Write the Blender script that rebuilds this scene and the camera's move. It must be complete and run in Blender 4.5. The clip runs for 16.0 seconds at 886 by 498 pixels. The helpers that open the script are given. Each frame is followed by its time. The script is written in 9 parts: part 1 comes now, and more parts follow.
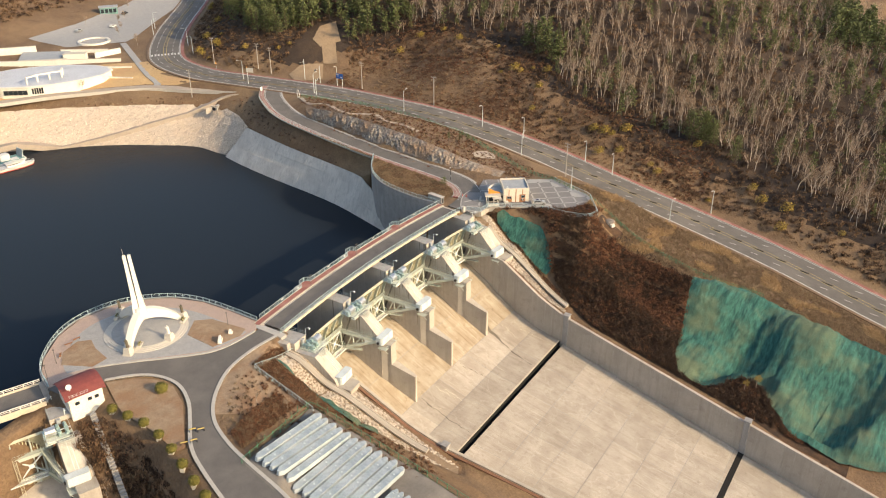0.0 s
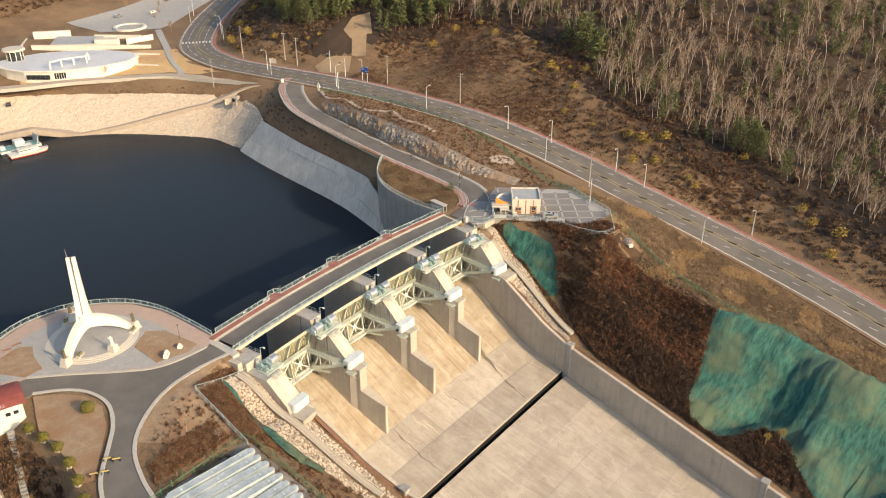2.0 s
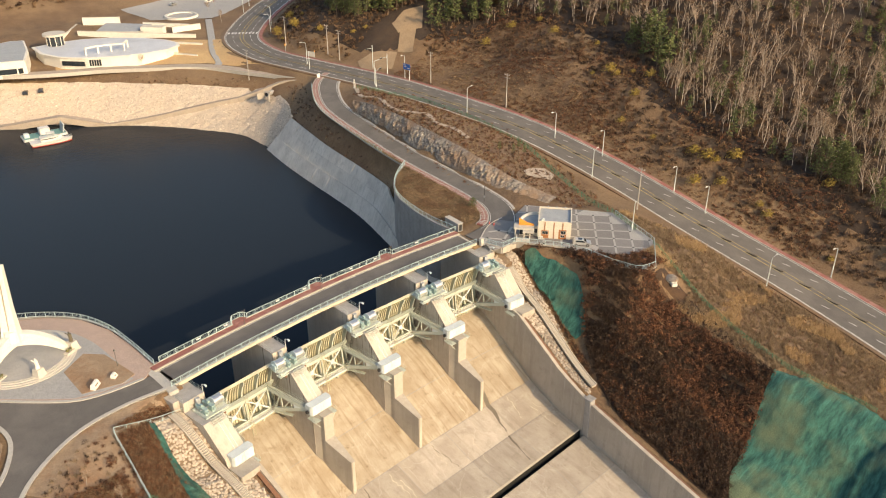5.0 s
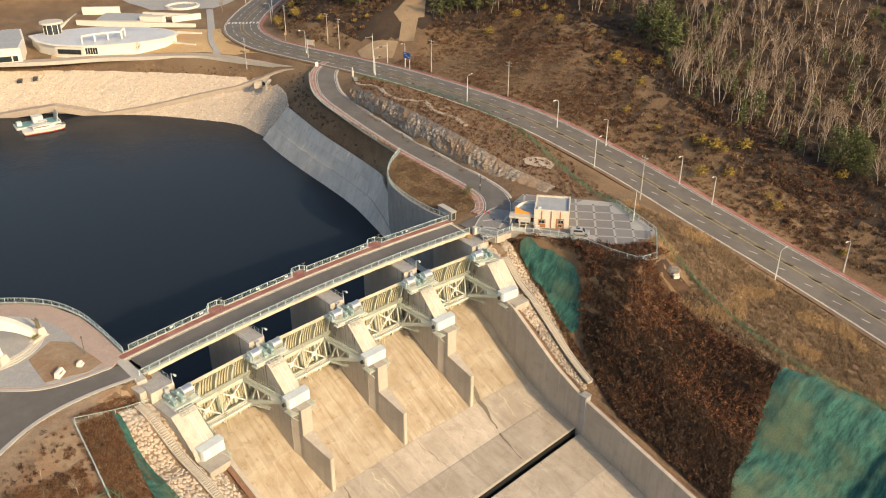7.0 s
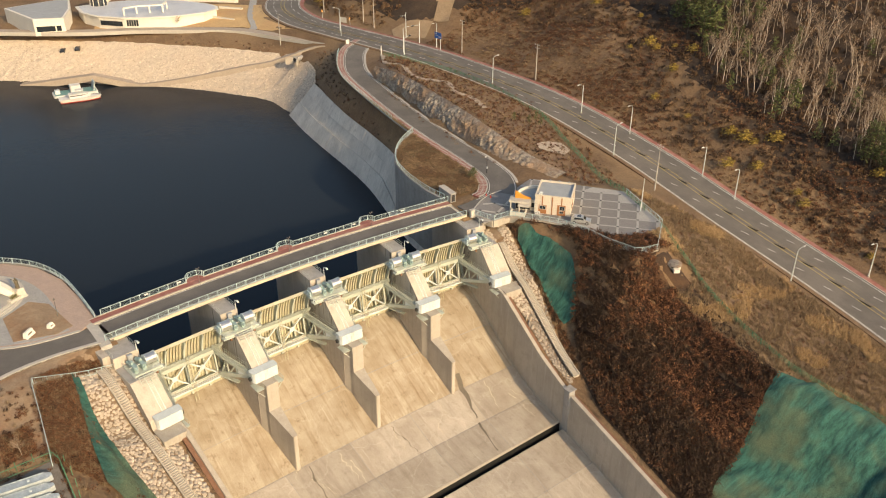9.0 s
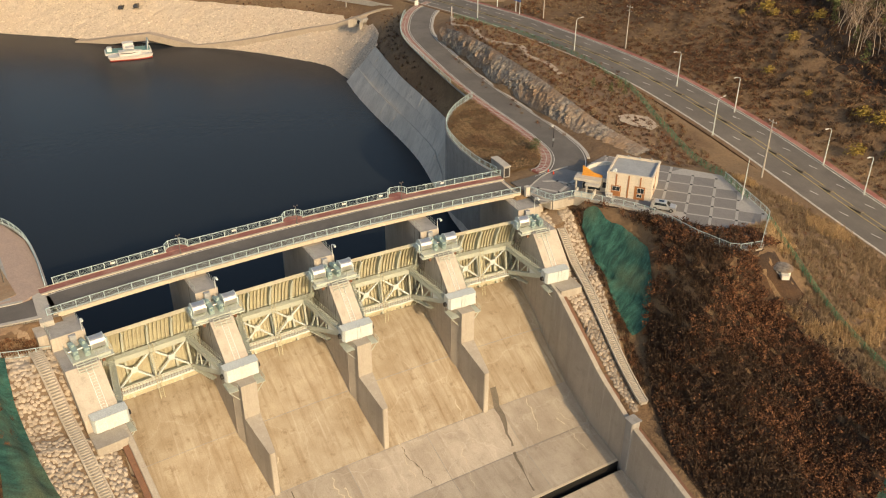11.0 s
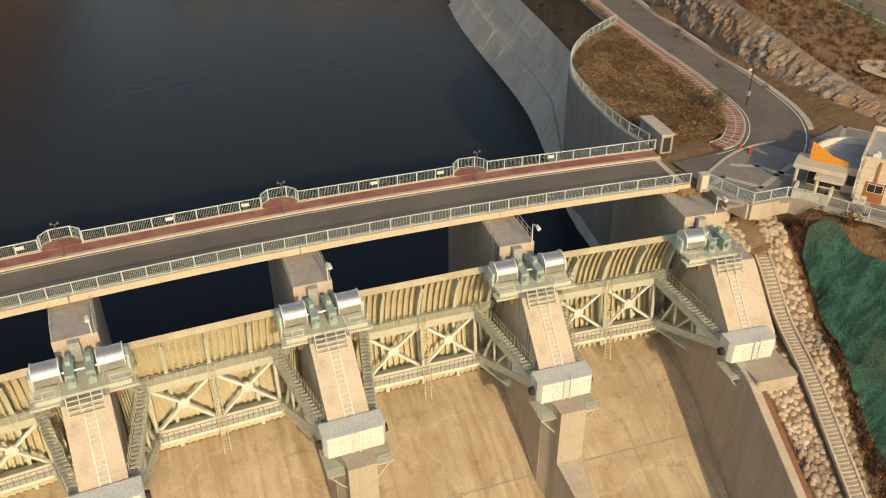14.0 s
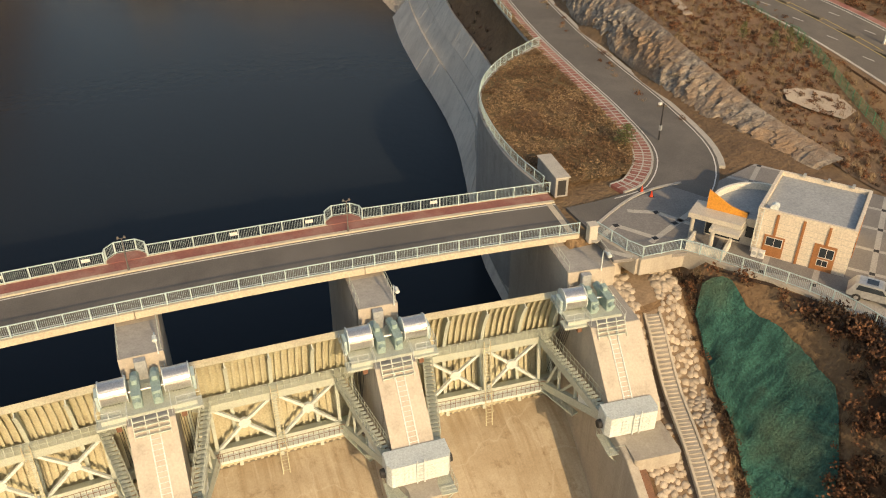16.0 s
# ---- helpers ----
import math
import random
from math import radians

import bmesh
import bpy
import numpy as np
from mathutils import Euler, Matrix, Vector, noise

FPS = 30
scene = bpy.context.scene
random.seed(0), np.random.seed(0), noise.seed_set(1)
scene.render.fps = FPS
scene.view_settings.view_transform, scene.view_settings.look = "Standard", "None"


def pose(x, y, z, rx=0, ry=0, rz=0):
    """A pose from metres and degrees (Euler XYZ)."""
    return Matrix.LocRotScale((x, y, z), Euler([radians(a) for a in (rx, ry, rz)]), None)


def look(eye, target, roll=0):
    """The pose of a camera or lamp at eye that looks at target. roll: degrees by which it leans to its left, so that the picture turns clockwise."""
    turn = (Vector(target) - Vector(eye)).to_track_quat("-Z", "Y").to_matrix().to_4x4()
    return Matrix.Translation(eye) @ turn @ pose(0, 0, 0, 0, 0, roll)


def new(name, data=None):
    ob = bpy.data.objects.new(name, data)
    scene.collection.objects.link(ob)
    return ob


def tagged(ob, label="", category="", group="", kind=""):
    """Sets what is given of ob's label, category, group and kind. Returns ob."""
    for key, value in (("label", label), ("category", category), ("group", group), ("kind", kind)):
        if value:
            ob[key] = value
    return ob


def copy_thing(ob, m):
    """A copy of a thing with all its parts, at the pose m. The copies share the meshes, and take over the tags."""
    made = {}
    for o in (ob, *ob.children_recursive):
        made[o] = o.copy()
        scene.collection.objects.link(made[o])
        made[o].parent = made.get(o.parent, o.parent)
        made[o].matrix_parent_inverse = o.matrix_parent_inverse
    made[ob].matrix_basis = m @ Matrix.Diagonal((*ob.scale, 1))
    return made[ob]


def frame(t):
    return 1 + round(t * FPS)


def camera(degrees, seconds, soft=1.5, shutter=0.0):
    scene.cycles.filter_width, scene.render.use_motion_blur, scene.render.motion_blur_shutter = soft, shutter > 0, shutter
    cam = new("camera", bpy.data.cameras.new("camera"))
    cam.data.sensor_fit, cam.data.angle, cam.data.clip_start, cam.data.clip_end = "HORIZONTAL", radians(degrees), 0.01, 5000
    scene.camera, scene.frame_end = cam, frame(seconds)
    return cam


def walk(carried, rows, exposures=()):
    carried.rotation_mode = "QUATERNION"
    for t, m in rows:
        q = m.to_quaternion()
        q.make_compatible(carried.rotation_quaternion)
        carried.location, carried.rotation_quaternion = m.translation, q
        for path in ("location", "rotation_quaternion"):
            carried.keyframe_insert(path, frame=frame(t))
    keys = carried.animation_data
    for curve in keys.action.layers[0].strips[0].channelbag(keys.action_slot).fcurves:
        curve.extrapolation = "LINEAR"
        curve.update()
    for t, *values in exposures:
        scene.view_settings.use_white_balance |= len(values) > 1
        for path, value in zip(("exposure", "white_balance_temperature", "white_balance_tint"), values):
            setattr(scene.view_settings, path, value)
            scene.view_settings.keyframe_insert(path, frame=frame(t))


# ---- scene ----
cam = camera(56.62, 16.0, soft=1.1)
PATH = [
    (0.00, -158.96, -129.04, 110.58, 62.072, 0.027, -57.272),
    (0.50, -151.39, -130.74, 109.58, 61.936, -0.013, -56.090),
    (1.00, -143.63, -132.26, 108.00, 61.864, -0.009, -54.681),
    (1.50, -135.79, -133.47, 106.23, 61.809, -0.036, -53.058),
    (2.00, -127.93, -134.40, 104.43, 61.797, -0.015, -51.448),
    (2.50, -120.17, -134.60, 102.54, 61.767, -0.047, -49.911),
    (3.00, -112.70, -134.09, 100.74, 61.796, -0.078, -48.428),
    (3.50, -105.87, -133.00, 99.10, 61.858, -0.162, -46.951),
    (4.00, -99.36, -131.84, 97.60, 61.879, -0.057, -45.670),
    (6.50, -85.06, -127.81, 88.66, 62.163, 0.010, -43.709),
    (7.00, -82.93, -128.71, 87.18, 62.177, 0.026, -43.332),
    (7.50, -80.15, -130.73, 85.54, 62.199, 0.012, -42.862),
    (8.00, -76.95, -133.06, 84.42, 62.087, -0.020, -42.037),
    (10.10, -56.86, -138.01, 79.25, 60.872, -0.324, -33.585),
    (10.30, -54.89, -135.33, 77.19, 60.917, -0.302, -33.175),
    (10.50, -51.85, -131.19, 74.00, 60.986, -0.268, -32.541),
    (10.75, -47.38, -125.10, 69.31, 61.087, -0.218, -31.609),
    (11.00, -42.91, -119.01, 64.63, 61.189, -0.168, -30.677),
    (11.50, -34.66, -107.35, 57.14, 60.993, -0.097, -28.450),
    (12.00, -27.58, -96.18, 50.95, 60.408, -0.080, -26.032),
    (12.50, -21.57, -85.26, 45.54, 59.516, 0.147, -23.645),
    (13.00, -16.28, -75.29, 40.65, 58.852, 0.220, -21.925),
    (13.50, -13.24, -71.11, 39.51, 58.455, 0.424, -21.187),
    (14.00, -10.43, -68.75, 39.73, 57.998, 0.193, -20.942),
    (14.50, -5.82, -67.70, 40.18, 57.591, 0.568, -20.415),
    (15.00, -1.94, -66.40, 40.00, 57.638, 0.120, -20.734),
    (15.50, 1.37, -65.63, 40.28, 57.830, -0.005, -21.011),
    (16.00, 3.90, -64.99, 40.87, 57.816, -0.005, -21.319),
]
walk(cam, [(t, pose(x, y, z, rx, ry, rz)) for t, x, y, z, rx, ry, rz in PATH],
     exposures=[(0.0, 0.56, 6550, 10), (4.0, 0.49, 6750, 10), (8.0, 0.36, 6950, 10), (11.0, 0.07, 7250, 10), (13.0, -0.10, 7600, 10), (14.5, -0.09, 7650, 10), (16.0, 0.05, 7550, 10)])

# ---------------------------------------------------------------- light
SUN_EL, SUN_AZ = radians(24), radians(2)          # elevation; turn of the sun from -y towards +x
world = bpy.data.worlds.new("world")
scene.world = world
world.use_nodes = True
wn = world.node_tree.nodes
sky = wn.new("ShaderNodeTexSky")
sky.sky_type, sky.sun_disc = "NISHITA", False
sky.sun_elevation, sky.sun_rotation = SUN_EL, math.pi - SUN_AZ
sky.dust_density, sky.air_density = 2.5, 1.2
world.node_tree.links.new(sky.outputs[0], wn["Background"].inputs[0])
wn["Background"].inputs[1].default_value = 0.155
sun_dir = Vector((math.sin(SUN_AZ) * math.cos(SUN_EL), -math.cos(SUN_AZ) * math.cos(SUN_EL), math.sin(SUN_EL)))
sun = new("sun", bpy.data.lights.new("sun", "SUN"))
sun.data.energy, sun.data.angle, sun.data.color = 3.4, radians(0.6), (1.0, 0.75, 0.47)
sun.matrix_world = look(sun_dir * 400, (0, 0, 0))
scene.view_settings.exposure = 0.0


# ---------------------------------------------------------------- materials
def mat(name, base, second=None, rough=0.85, scale=1.0, fine=12.0, bump=0.3, metal=0.0, spread=0.5, rand=0.0, depth=0.05, third=None, big=0.07, coat=0.0, stretch=None, grain=0.55):
    """A procedural surface: two colours mixed by noise at two scales, optional third at a large scale, fine relief."""
    m = bpy.data.materials.new(name)
    m.use_nodes = True
    nt = m.node_tree
    b = nt.nodes["Principled BSDF"]
    b.inputs["Roughness"].default_value, b.inputs["Metallic"].default_value = rough, metal
    b.inputs["Coat Weight"].default_value = coat
    second = second or tuple(c * 0.72 for c in base)
    tc = nt.nodes.new("ShaderNodeTexCoord")

    def tex(sc, detail):
        n = nt.nodes.new("ShaderNodeTexNoise")
        n.inputs["Scale"].default_value, n.inputs["Detail"].default_value, n.inputs["Roughness"].default_value = sc, detail, 0.62
        nt.links.new(tc.outputs["Object"], n.inputs["Vector"])
        return n

    def mixc(f, a, c):
        x = nt.nodes.new("ShaderNodeMix")
        x.data_type = "RGBA"
        nt.links.new(f, x.inputs[0])
        for sock, v in ((x.inputs[6], a), (x.inputs[7], c)):
            if isinstance(v, tuple):
                sock.default_value = (*v, 1)
            else:
                nt.links.new(v, sock)
        return x.outputs[2]

    def ramp(f, lo, hi):
        r = nt.nodes.new("ShaderNodeMapRange")
        r.inputs[1].default_value, r.inputs[2].default_value = lo, hi
        nt.links.new(f, r.inputs[0])
        return r.outputs[0]

    n1, n2 = tex(scale, 5), tex(fine, 4)
    if stretch:                                       # streaks drawn out along one way
        mp = nt.nodes.new("ShaderNodeMapping")
        mp.inputs["Scale"].default_value = stretch
        nt.links.new(tc.outputs["Object"], mp.inputs["Vector"])
        nt.links.new(mp.outputs[0], n1.inputs["Vector"])
    col = mixc(ramp(n1.outputs[0], 0.5 - spread * 0.5, 0.5 + spread * 0.5), base, second)
    if third:
        n3 = tex(big, 4)
        col = mixc(ramp(n3.outputs[0], 0.46, 0.62), col, third)
    dark = nt.nodes.new("ShaderNodeMix")
    dark.data_type, dark.blend_type = "RGBA", "MULTIPLY"
    dark.inputs[0].default_value = grain
    nt.links.new(col, dark.inputs[6])
    g = nt.nodes.new("ShaderNodeMapRange")
    g.inputs[1].default_value, g.inputs[2].default_value, g.inputs[3].default_value, g.inputs[4].default_value = 0.3, 0.7, 0.55, 1.25
    nt.links.new(n2.outputs[0], g.inputs[0])
    nt.links.new(g.outputs[0], dark.inputs[7])
    col = dark.outputs[2]
    if rand:
        oi = nt.nodes.new("ShaderNodeObjectInfo")
        hs = nt.nodes.new("ShaderNodeHueSaturation")
        mr = nt.nodes.new("ShaderNodeMapRange")
        mr.inputs[3].default_value, mr.inputs[4].default_value = 1 - rand, 1 + rand
        nt.links.new(oi.outputs["Random"], mr.inputs[0])
        nt.links.new(mr.outputs[0], hs.inputs["Value"])
        nt.links.new(col, hs.inputs["Color"])
        col = hs.outputs[0]
    nt.links.new(col, b.inputs["Base Color"])
    if bump:
        bp = nt.nodes.new("ShaderNodeBump")
        bp.inputs["Strength"].default_value, bp.inputs["Distance"].default_value = bump, depth
        nt.links.new(n2.outputs[0], bp.inputs["Height"])
        nt.links.new(bp.outputs[0], b.inputs["Normal"])
    return m


def isl(m, amount=0.35):
    """Vary a material's value from piece to piece of a joined mesh."""
    nt = m.node_tree
    b = nt.nodes["Principled BSDF"]
    src = b.inputs["Base Color"].links[0].from_socket
    ge = nt.nodes.new("ShaderNodeNewGeometry")
    mr = nt.nodes.new("ShaderNodeMapRange")
    mr.inputs[3].default_value, mr.inputs[4].default_value = 1 - amount, 1 + amount
    hs = nt.nodes.new("ShaderNodeHueSaturation")
    nt.links.new(ge.outputs["Random Per Island"], mr.inputs[0])
    nt.links.new(mr.outputs[0], hs.inputs["Value"])
    nt.links.new(src, hs.inputs["Color"])
    nt.links.new(hs.outputs[0], b.inputs["Base Color"])
    return m


def worn_concrete(name, base, dark, pale, flow, blot=0.22, rand=0.0, cracks=0.35, stain=0.55):
    """Old cast concrete: cloudy blotches, streaks along the flow, dark stains, pale crack lines and grain."""
    m = bpy.data.materials.new(name)
    m.use_nodes = True
    nt = m.node_tree
    b = nt.nodes["Principled BSDF"]
    b.inputs["Roughness"].default_value = 0.9
    tc = nt.nodes.new("ShaderNodeTexCoord")

    def noise_at(scale, detail, stretch=(1, 1, 1), rough=0.62):
        mp = nt.nodes.new("ShaderNodeMapping")
        mp.inputs["Scale"].default_value = stretch
        nt.links.new(tc.outputs["Object"], mp.inputs["Vector"])
        n = nt.nodes.new("ShaderNodeTexNoise")
        n.inputs["Scale"].default_value, n.inputs["Detail"].default_value, n.inputs["Roughness"].default_value = scale, detail, rough
        nt.links.new(mp.outputs[0], n.inputs["Vector"])
        return n.outputs[0]

    def span(f, lo, hi, top=1.0):
        r = nt.nodes.new("ShaderNodeMapRange")
        r.inputs[1].default_value, r.inputs[2].default_value, r.inputs[4].default_value = lo, hi, top
        nt.links.new(f, r.inputs[0])
        return r.outputs[0]

    def mixed(f, a, c, how="MIX"):
        x = nt.nodes.new("ShaderNodeMix")
        x.data_type, x.blend_type = "RGBA", how
        nt.links.new(f, x.inputs[0])
        for sock, v in ((x.inputs[6], a), (x.inputs[7], c)):
            if isinstance(v, tuple):
                sock.default_value = (*v, 1)
            else:
                nt.links.new(v, sock)
        return x.outputs[2]

    col = mixed(span(noise_at(blot, 6), 0.36, 0.64), base, tuple(0.5 * (p + q) for p, q in zip(base, dark)))
    col = mixed(span(noise_at(1.0, 5, flow), 0.48, 0.75, stain), col, dark)
    col = mixed(span(noise_at(blot * 3.1, 7, (1, 1, 1), 0.72), 0.55, 0.72, stain), col, tuple(c * 0.85 for c in dark))
    col = mixed(span(noise_at(1.7, 4, flow), 0.58, 0.75, 0.45), col, pale)
    if cracks:
        wob = nt.nodes.new("ShaderNodeTexNoise")
        wob.inputs["Scale"].default_value, wob.inputs["Detail"].default_value = 0.5, 4
        nt.links.new(tc.outputs["Object"], wob.inputs["Vector"])
        add = nt.nodes.new("ShaderNodeVectorMath")
        add.operation = "MULTIPLY_ADD"
        add.inputs[1].default_value = (2.6, 2.6, 2.6)
        nt.links.new(wob.outputs["Color"], add.inputs[0])
        nt.links.new(tc.outputs["Object"], add.inputs[2])
        vo = nt.nodes.new("ShaderNodeTexVoronoi")
        vo.feature = "DISTANCE_TO_EDGE"
        vo.inputs["Scale"].default_value = 0.085
        nt.links.new(add.outputs[0], vo.inputs["Vector"])
        col = mixed(span(vo.outputs["Distance"], 0.011, 0.003, cracks), col, pale)
    fine = noise_at(6.0, 5)
    g = nt.nodes.new("ShaderNodeMapRange")
    g.inputs[1].default_value, g.inputs[2].default_value, g.inputs[3].default_value, g.inputs[4].default_value = 0.3, 0.7, 0.87, 1.09
    nt.links.new(fine, g.inputs[0])
    one = nt.nodes.new("ShaderNodeValue")
    one.outputs[0].default_value = 1.0
    col = mixed(one.outputs[0], col, g.outputs[0], "MULTIPLY")
    if rand:
        oi, hs, mr = nt.nodes.new("ShaderNodeObjectInfo"), nt.nodes.new("ShaderNodeHueSaturation"), nt.nodes.new("ShaderNodeMapRange")
        mr.inputs[3].default_value, mr.inputs[4].default_value = 1 - rand, 1 + rand
        nt.links.new(oi.outputs["Random"], mr.inputs[0])
        nt.links.new(mr.outputs[0], hs.inputs["Value"])
        nt.links.new(col, hs.inputs["Color"])
        col = hs.outputs[0]
    nt.links.new(col, b.inputs["Base Color"])
    bp = nt.nodes.new("ShaderNodeBump")
    bp.inputs["Strength"].default_value, bp.inputs["Distance"].default_value = 0.25, 0.04
    nt.links.new(fine, bp.inputs["Height"])
    nt.links.new(bp.outputs[0], b.inputs["Normal"])
    return m


M_conc = worn_concrete("concrete", (0.47, 0.43, 0.365), (0.29, 0.255, 0.21), (0.56, 0.52, 0.45), (0.8, 0.8, 0.06), 0.12, cracks=0.0, stain=0.5)
M_slab = worn_concrete("basin_concrete", (0.46, 0.41, 0.34), (0.29, 0.24, 0.185), (0.57, 0.525, 0.45), (0.9, 0.10, 0.10), 0.2, rand=0.09, stain=0.6, cracks=0.3)
M_slab_up = worn_concrete("chute_concrete", (0.465, 0.405, 0.31), (0.25, 0.18, 0.105), (0.58, 0.53, 0.44), (1.1, 0.07, 0.07), 0.19, rand=0.05, stain=0.85, cracks=0.22)
M_pier = worn_concrete("pier_concrete", (0.54, 0.49, 0.415), (0.29, 0.25, 0.205), (0.60, 0.56, 0.49), (0.9, 0.9, 0.05), 0.12, cracks=0.0, stain=0.45)
M_conc_grey = worn_concrete("grey_concrete", (0.37, 0.36, 0.34), (0.22, 0.215, 0.205), (0.46, 0.45, 0.42), (0.6, 0.6, 0.08), 0.18, cracks=0.0, stain=0.6)
M_cream = mat("cream_concrete", (0.62, 0.55, 0.42), (0.52, 0.46, 0.36), 0.85, 0.5, 6, 0.15)
M_asph = mat("asphalt", (0.155, 0.138, 0.118), (0.12, 0.107, 0.093), 0.92, 0.3, 9, 0.2, third=(0.175, 0.155, 0.132), big=0.1)
M_asph2 = mat("dark_asphalt", (0.152, 0.140, 0.125), (0.12, 0.11, 0.10), 0.92, 0.3, 9, 0.2, third=(0.168, 0.153, 0.137), big=0.1)
M_line = mat("road_paint", (0.75, 0.74, 0.7), (0.6, 0.6, 0.57), 0.8, 2, 9, 0.1)
M_yel = mat("yellow_paint", (0.55, 0.42, 0.12), (0.4, 0.32, 0.12), 0.8, 2, 9, 0.1)
M_redpave = mat("red_paving", (0.33, 0.125, 0.10), (0.25, 0.10, 0.085), 0.9, 1.0, 6, 0.2, third=(0.36, 0.19, 0.155), big=0.3)
M_kerb = mat("kerb_stone", (0.52, 0.49, 0.43), (0.42, 0.40, 0.36), 0.9, 1.2, 8, 0.2)
M_pave = mat("plaza_paving", (0.48, 0.36, 0.29), (0.40, 0.31, 0.26), 0.9, 0.5, 5, 0.2)
M_pave_grey = mat("grey_paving", (0.40, 0.39, 0.37), (0.32, 0.32, 0.31), 0.9, 0.6, 5, 0.2)
M_tile = mat("dark_paving", (0.255, 0.24, 0.225), (0.205, 0.195, 0.185), 0.9, 0.8, 6, 0.2, rand=0.07)
M_tile2 = mat("light_paving", (0.45, 0.43, 0.395), (0.37, 0.355, 0.33), 0.9, 0.8, 6, 0.2)
M_rail = mat("pale_rail_paint", (0.53, 0.67, 0.67), (0.45, 0.57, 0.58), 0.5, 3, 14, 0.05)
M_steel = mat("pale_steel_paint", (0.56, 0.60, 0.52), (0.47, 0.52, 0.46), 0.5, 1.2, 9, 0.08)
M_skin = mat("gate_paint", (0.60, 0.57, 0.40), (0.52, 0.50, 0.37), 0.55, 0.6, 7, 0.08, third=(0.48, 0.44, 0.31), big=0.35)
M_cap = mat("white_steel_paint", (0.70, 0.76, 0.74), (0.60, 0.66, 0.65), 0.45, 0.8, 7, 0.06)
M_drum = mat("bright_metal", (0.78, 0.77, 0.74), (0.66, 0.65, 0.62), 0.3, 1.5, 9, 0.04, metal=0.85)
M_green = mat("green_machine_paint", (0.36, 0.48, 0.44), (0.28, 0.38, 0.36), 0.45, 2, 9, 0.05)
M_black = mat("joint_shadow", (0.012, 0.011, 0.010), (0.008, 0.008, 0.008), 1.0, 2, 9, 0.0)
M_dark = mat("dark_rubber", (0.03, 0.03, 0.032), (0.02, 0.02, 0.02), 0.7, 2, 9, 0.05)
M_rust = mat("rusty_steel", (0.24, 0.12, 0.07), (0.16, 0.09, 0.06), 0.85, 2, 9, 0.2)
M_ground = mat("dry_slope", (0.235, 0.15, 0.082), (0.135, 0.085, 0.048), 0.95, 0.12, 1.6, 0.9, third=(0.25, 0.165, 0.09), big=0.035, depth=0.5)
M_straw = mat("dry_grass", (0.26, 0.175, 0.108), (0.155, 0.105, 0.067), 0.95, 0.4, 3.5, 0.9, third=(0.20, 0.125, 0.075), big=0.1, depth=0.25)
M_rock = mat("blasted_rock", (0.42, 0.375, 0.315), (0.13, 0.11, 0.095), 0.9, 1.1, 4, 0.9, depth=0.3, spread=0.32, third=(0.30, 0.21, 0.14), big=0.12)
M_riprap = mat("riprap_rubble", (0.66, 0.57, 0.46), (0.46, 0.39, 0.31), 0.9, 0.6, 3.0, 0.9, depth=0.4, third=(0.58, 0.48, 0.37), big=0.05)
M_net = mat("green_net", (0.014, 0.088, 0.073), (0.05, 0.19, 0.15), 0.8, 1.3, 5.0, 1.0, depth=0.4, third=(0.135, 0.185, 0.11), big=0.06, stretch=(0.16, 1.1, 0.4), spread=0.22, grain=1.0)
M_white = mat("white_render", (0.80, 0.77, 0.68), (0.72, 0.69, 0.61), 0.7, 0.5, 6, 0.08)
M_office = mat("tan_wall_panel", (0.74, 0.66, 0.54), (0.66, 0.59, 0.48), 0.75, 0.5, 6, 0.08)
M_stone = mat("pale_stone", (0.60, 0.56, 0.48), (0.5, 0.47, 0.41), 0.8, 1, 8, 0.15)
M_wood = mat("brown_timber", (0.40, 0.175, 0.065), (0.30, 0.13, 0.05), 0.7, 1, 9, 0.1)
M_orange = mat("orange_panel", (0.75, 0.34, 0.05), (0.65, 0.29, 0.05), 0.5, 1, 6, 0.05)
M_glass = mat("dark_window", (0.03, 0.04, 0.05), (0.02, 0.025, 0.03), 0.08, 1, 3, 0.0, coat=0.5)
M_roofred = mat("red_roof", (0.24, 0.06, 0.05), (0.17, 0.045, 0.04), 0.75, 1, 6, 0.2)
M_roofgrey = mat("roof_membrane", (0.40, 0.42, 0.43), (0.32, 0.34, 0.35), 0.8, 0.4, 5, 0.1)
M_bark = mat("pale_bark", (0.42, 0.36, 0.29), (0.28, 0.24, 0.19), 0.9, 3, 14, 0.2)
M_barkdark = mat("brown_bark", (0.14, 0.10, 0.07), (0.09, 0.065, 0.05), 0.9, 3, 14, 0.2)
M_pine = isl(mat("pine_needles", (0.095, 0.12, 0.04), (0.13, 0.14, 0.05), 0.9, 0.5, 3, 0.3), 0.5)
M_shrub = isl(mat("brown_leaves", (0.20, 0.088, 0.04), (0.105, 0.052, 0.028), 0.95, 0.5, 3, 0.3), 0.8)
M_yellow = isl(mat("yellow_leaves", (0.36, 0.25, 0.05), (0.25, 0.19, 0.05), 0.95, 0.5, 3, 0.3), 0.4)
M_twig = isl(mat("brown_twigs", (0.41, 0.31, 0.225), (0.28, 0.205, 0.145), 0.95, 0.05, 3, 0.2), 0.55)
M_box = isl(mat("clipped_leaves", (0.21, 0.18, 0.035), (0.12, 0.115, 0.022), 0.9, 2, 8, 0.4), 0.4)
M_barge = mat("galvanised_sheet", (0.52, 0.575, 0.58), (0.37, 0.43, 0.455), 0.5, 0.5, 5, 0.1, metal=0.1, spread=0.3)
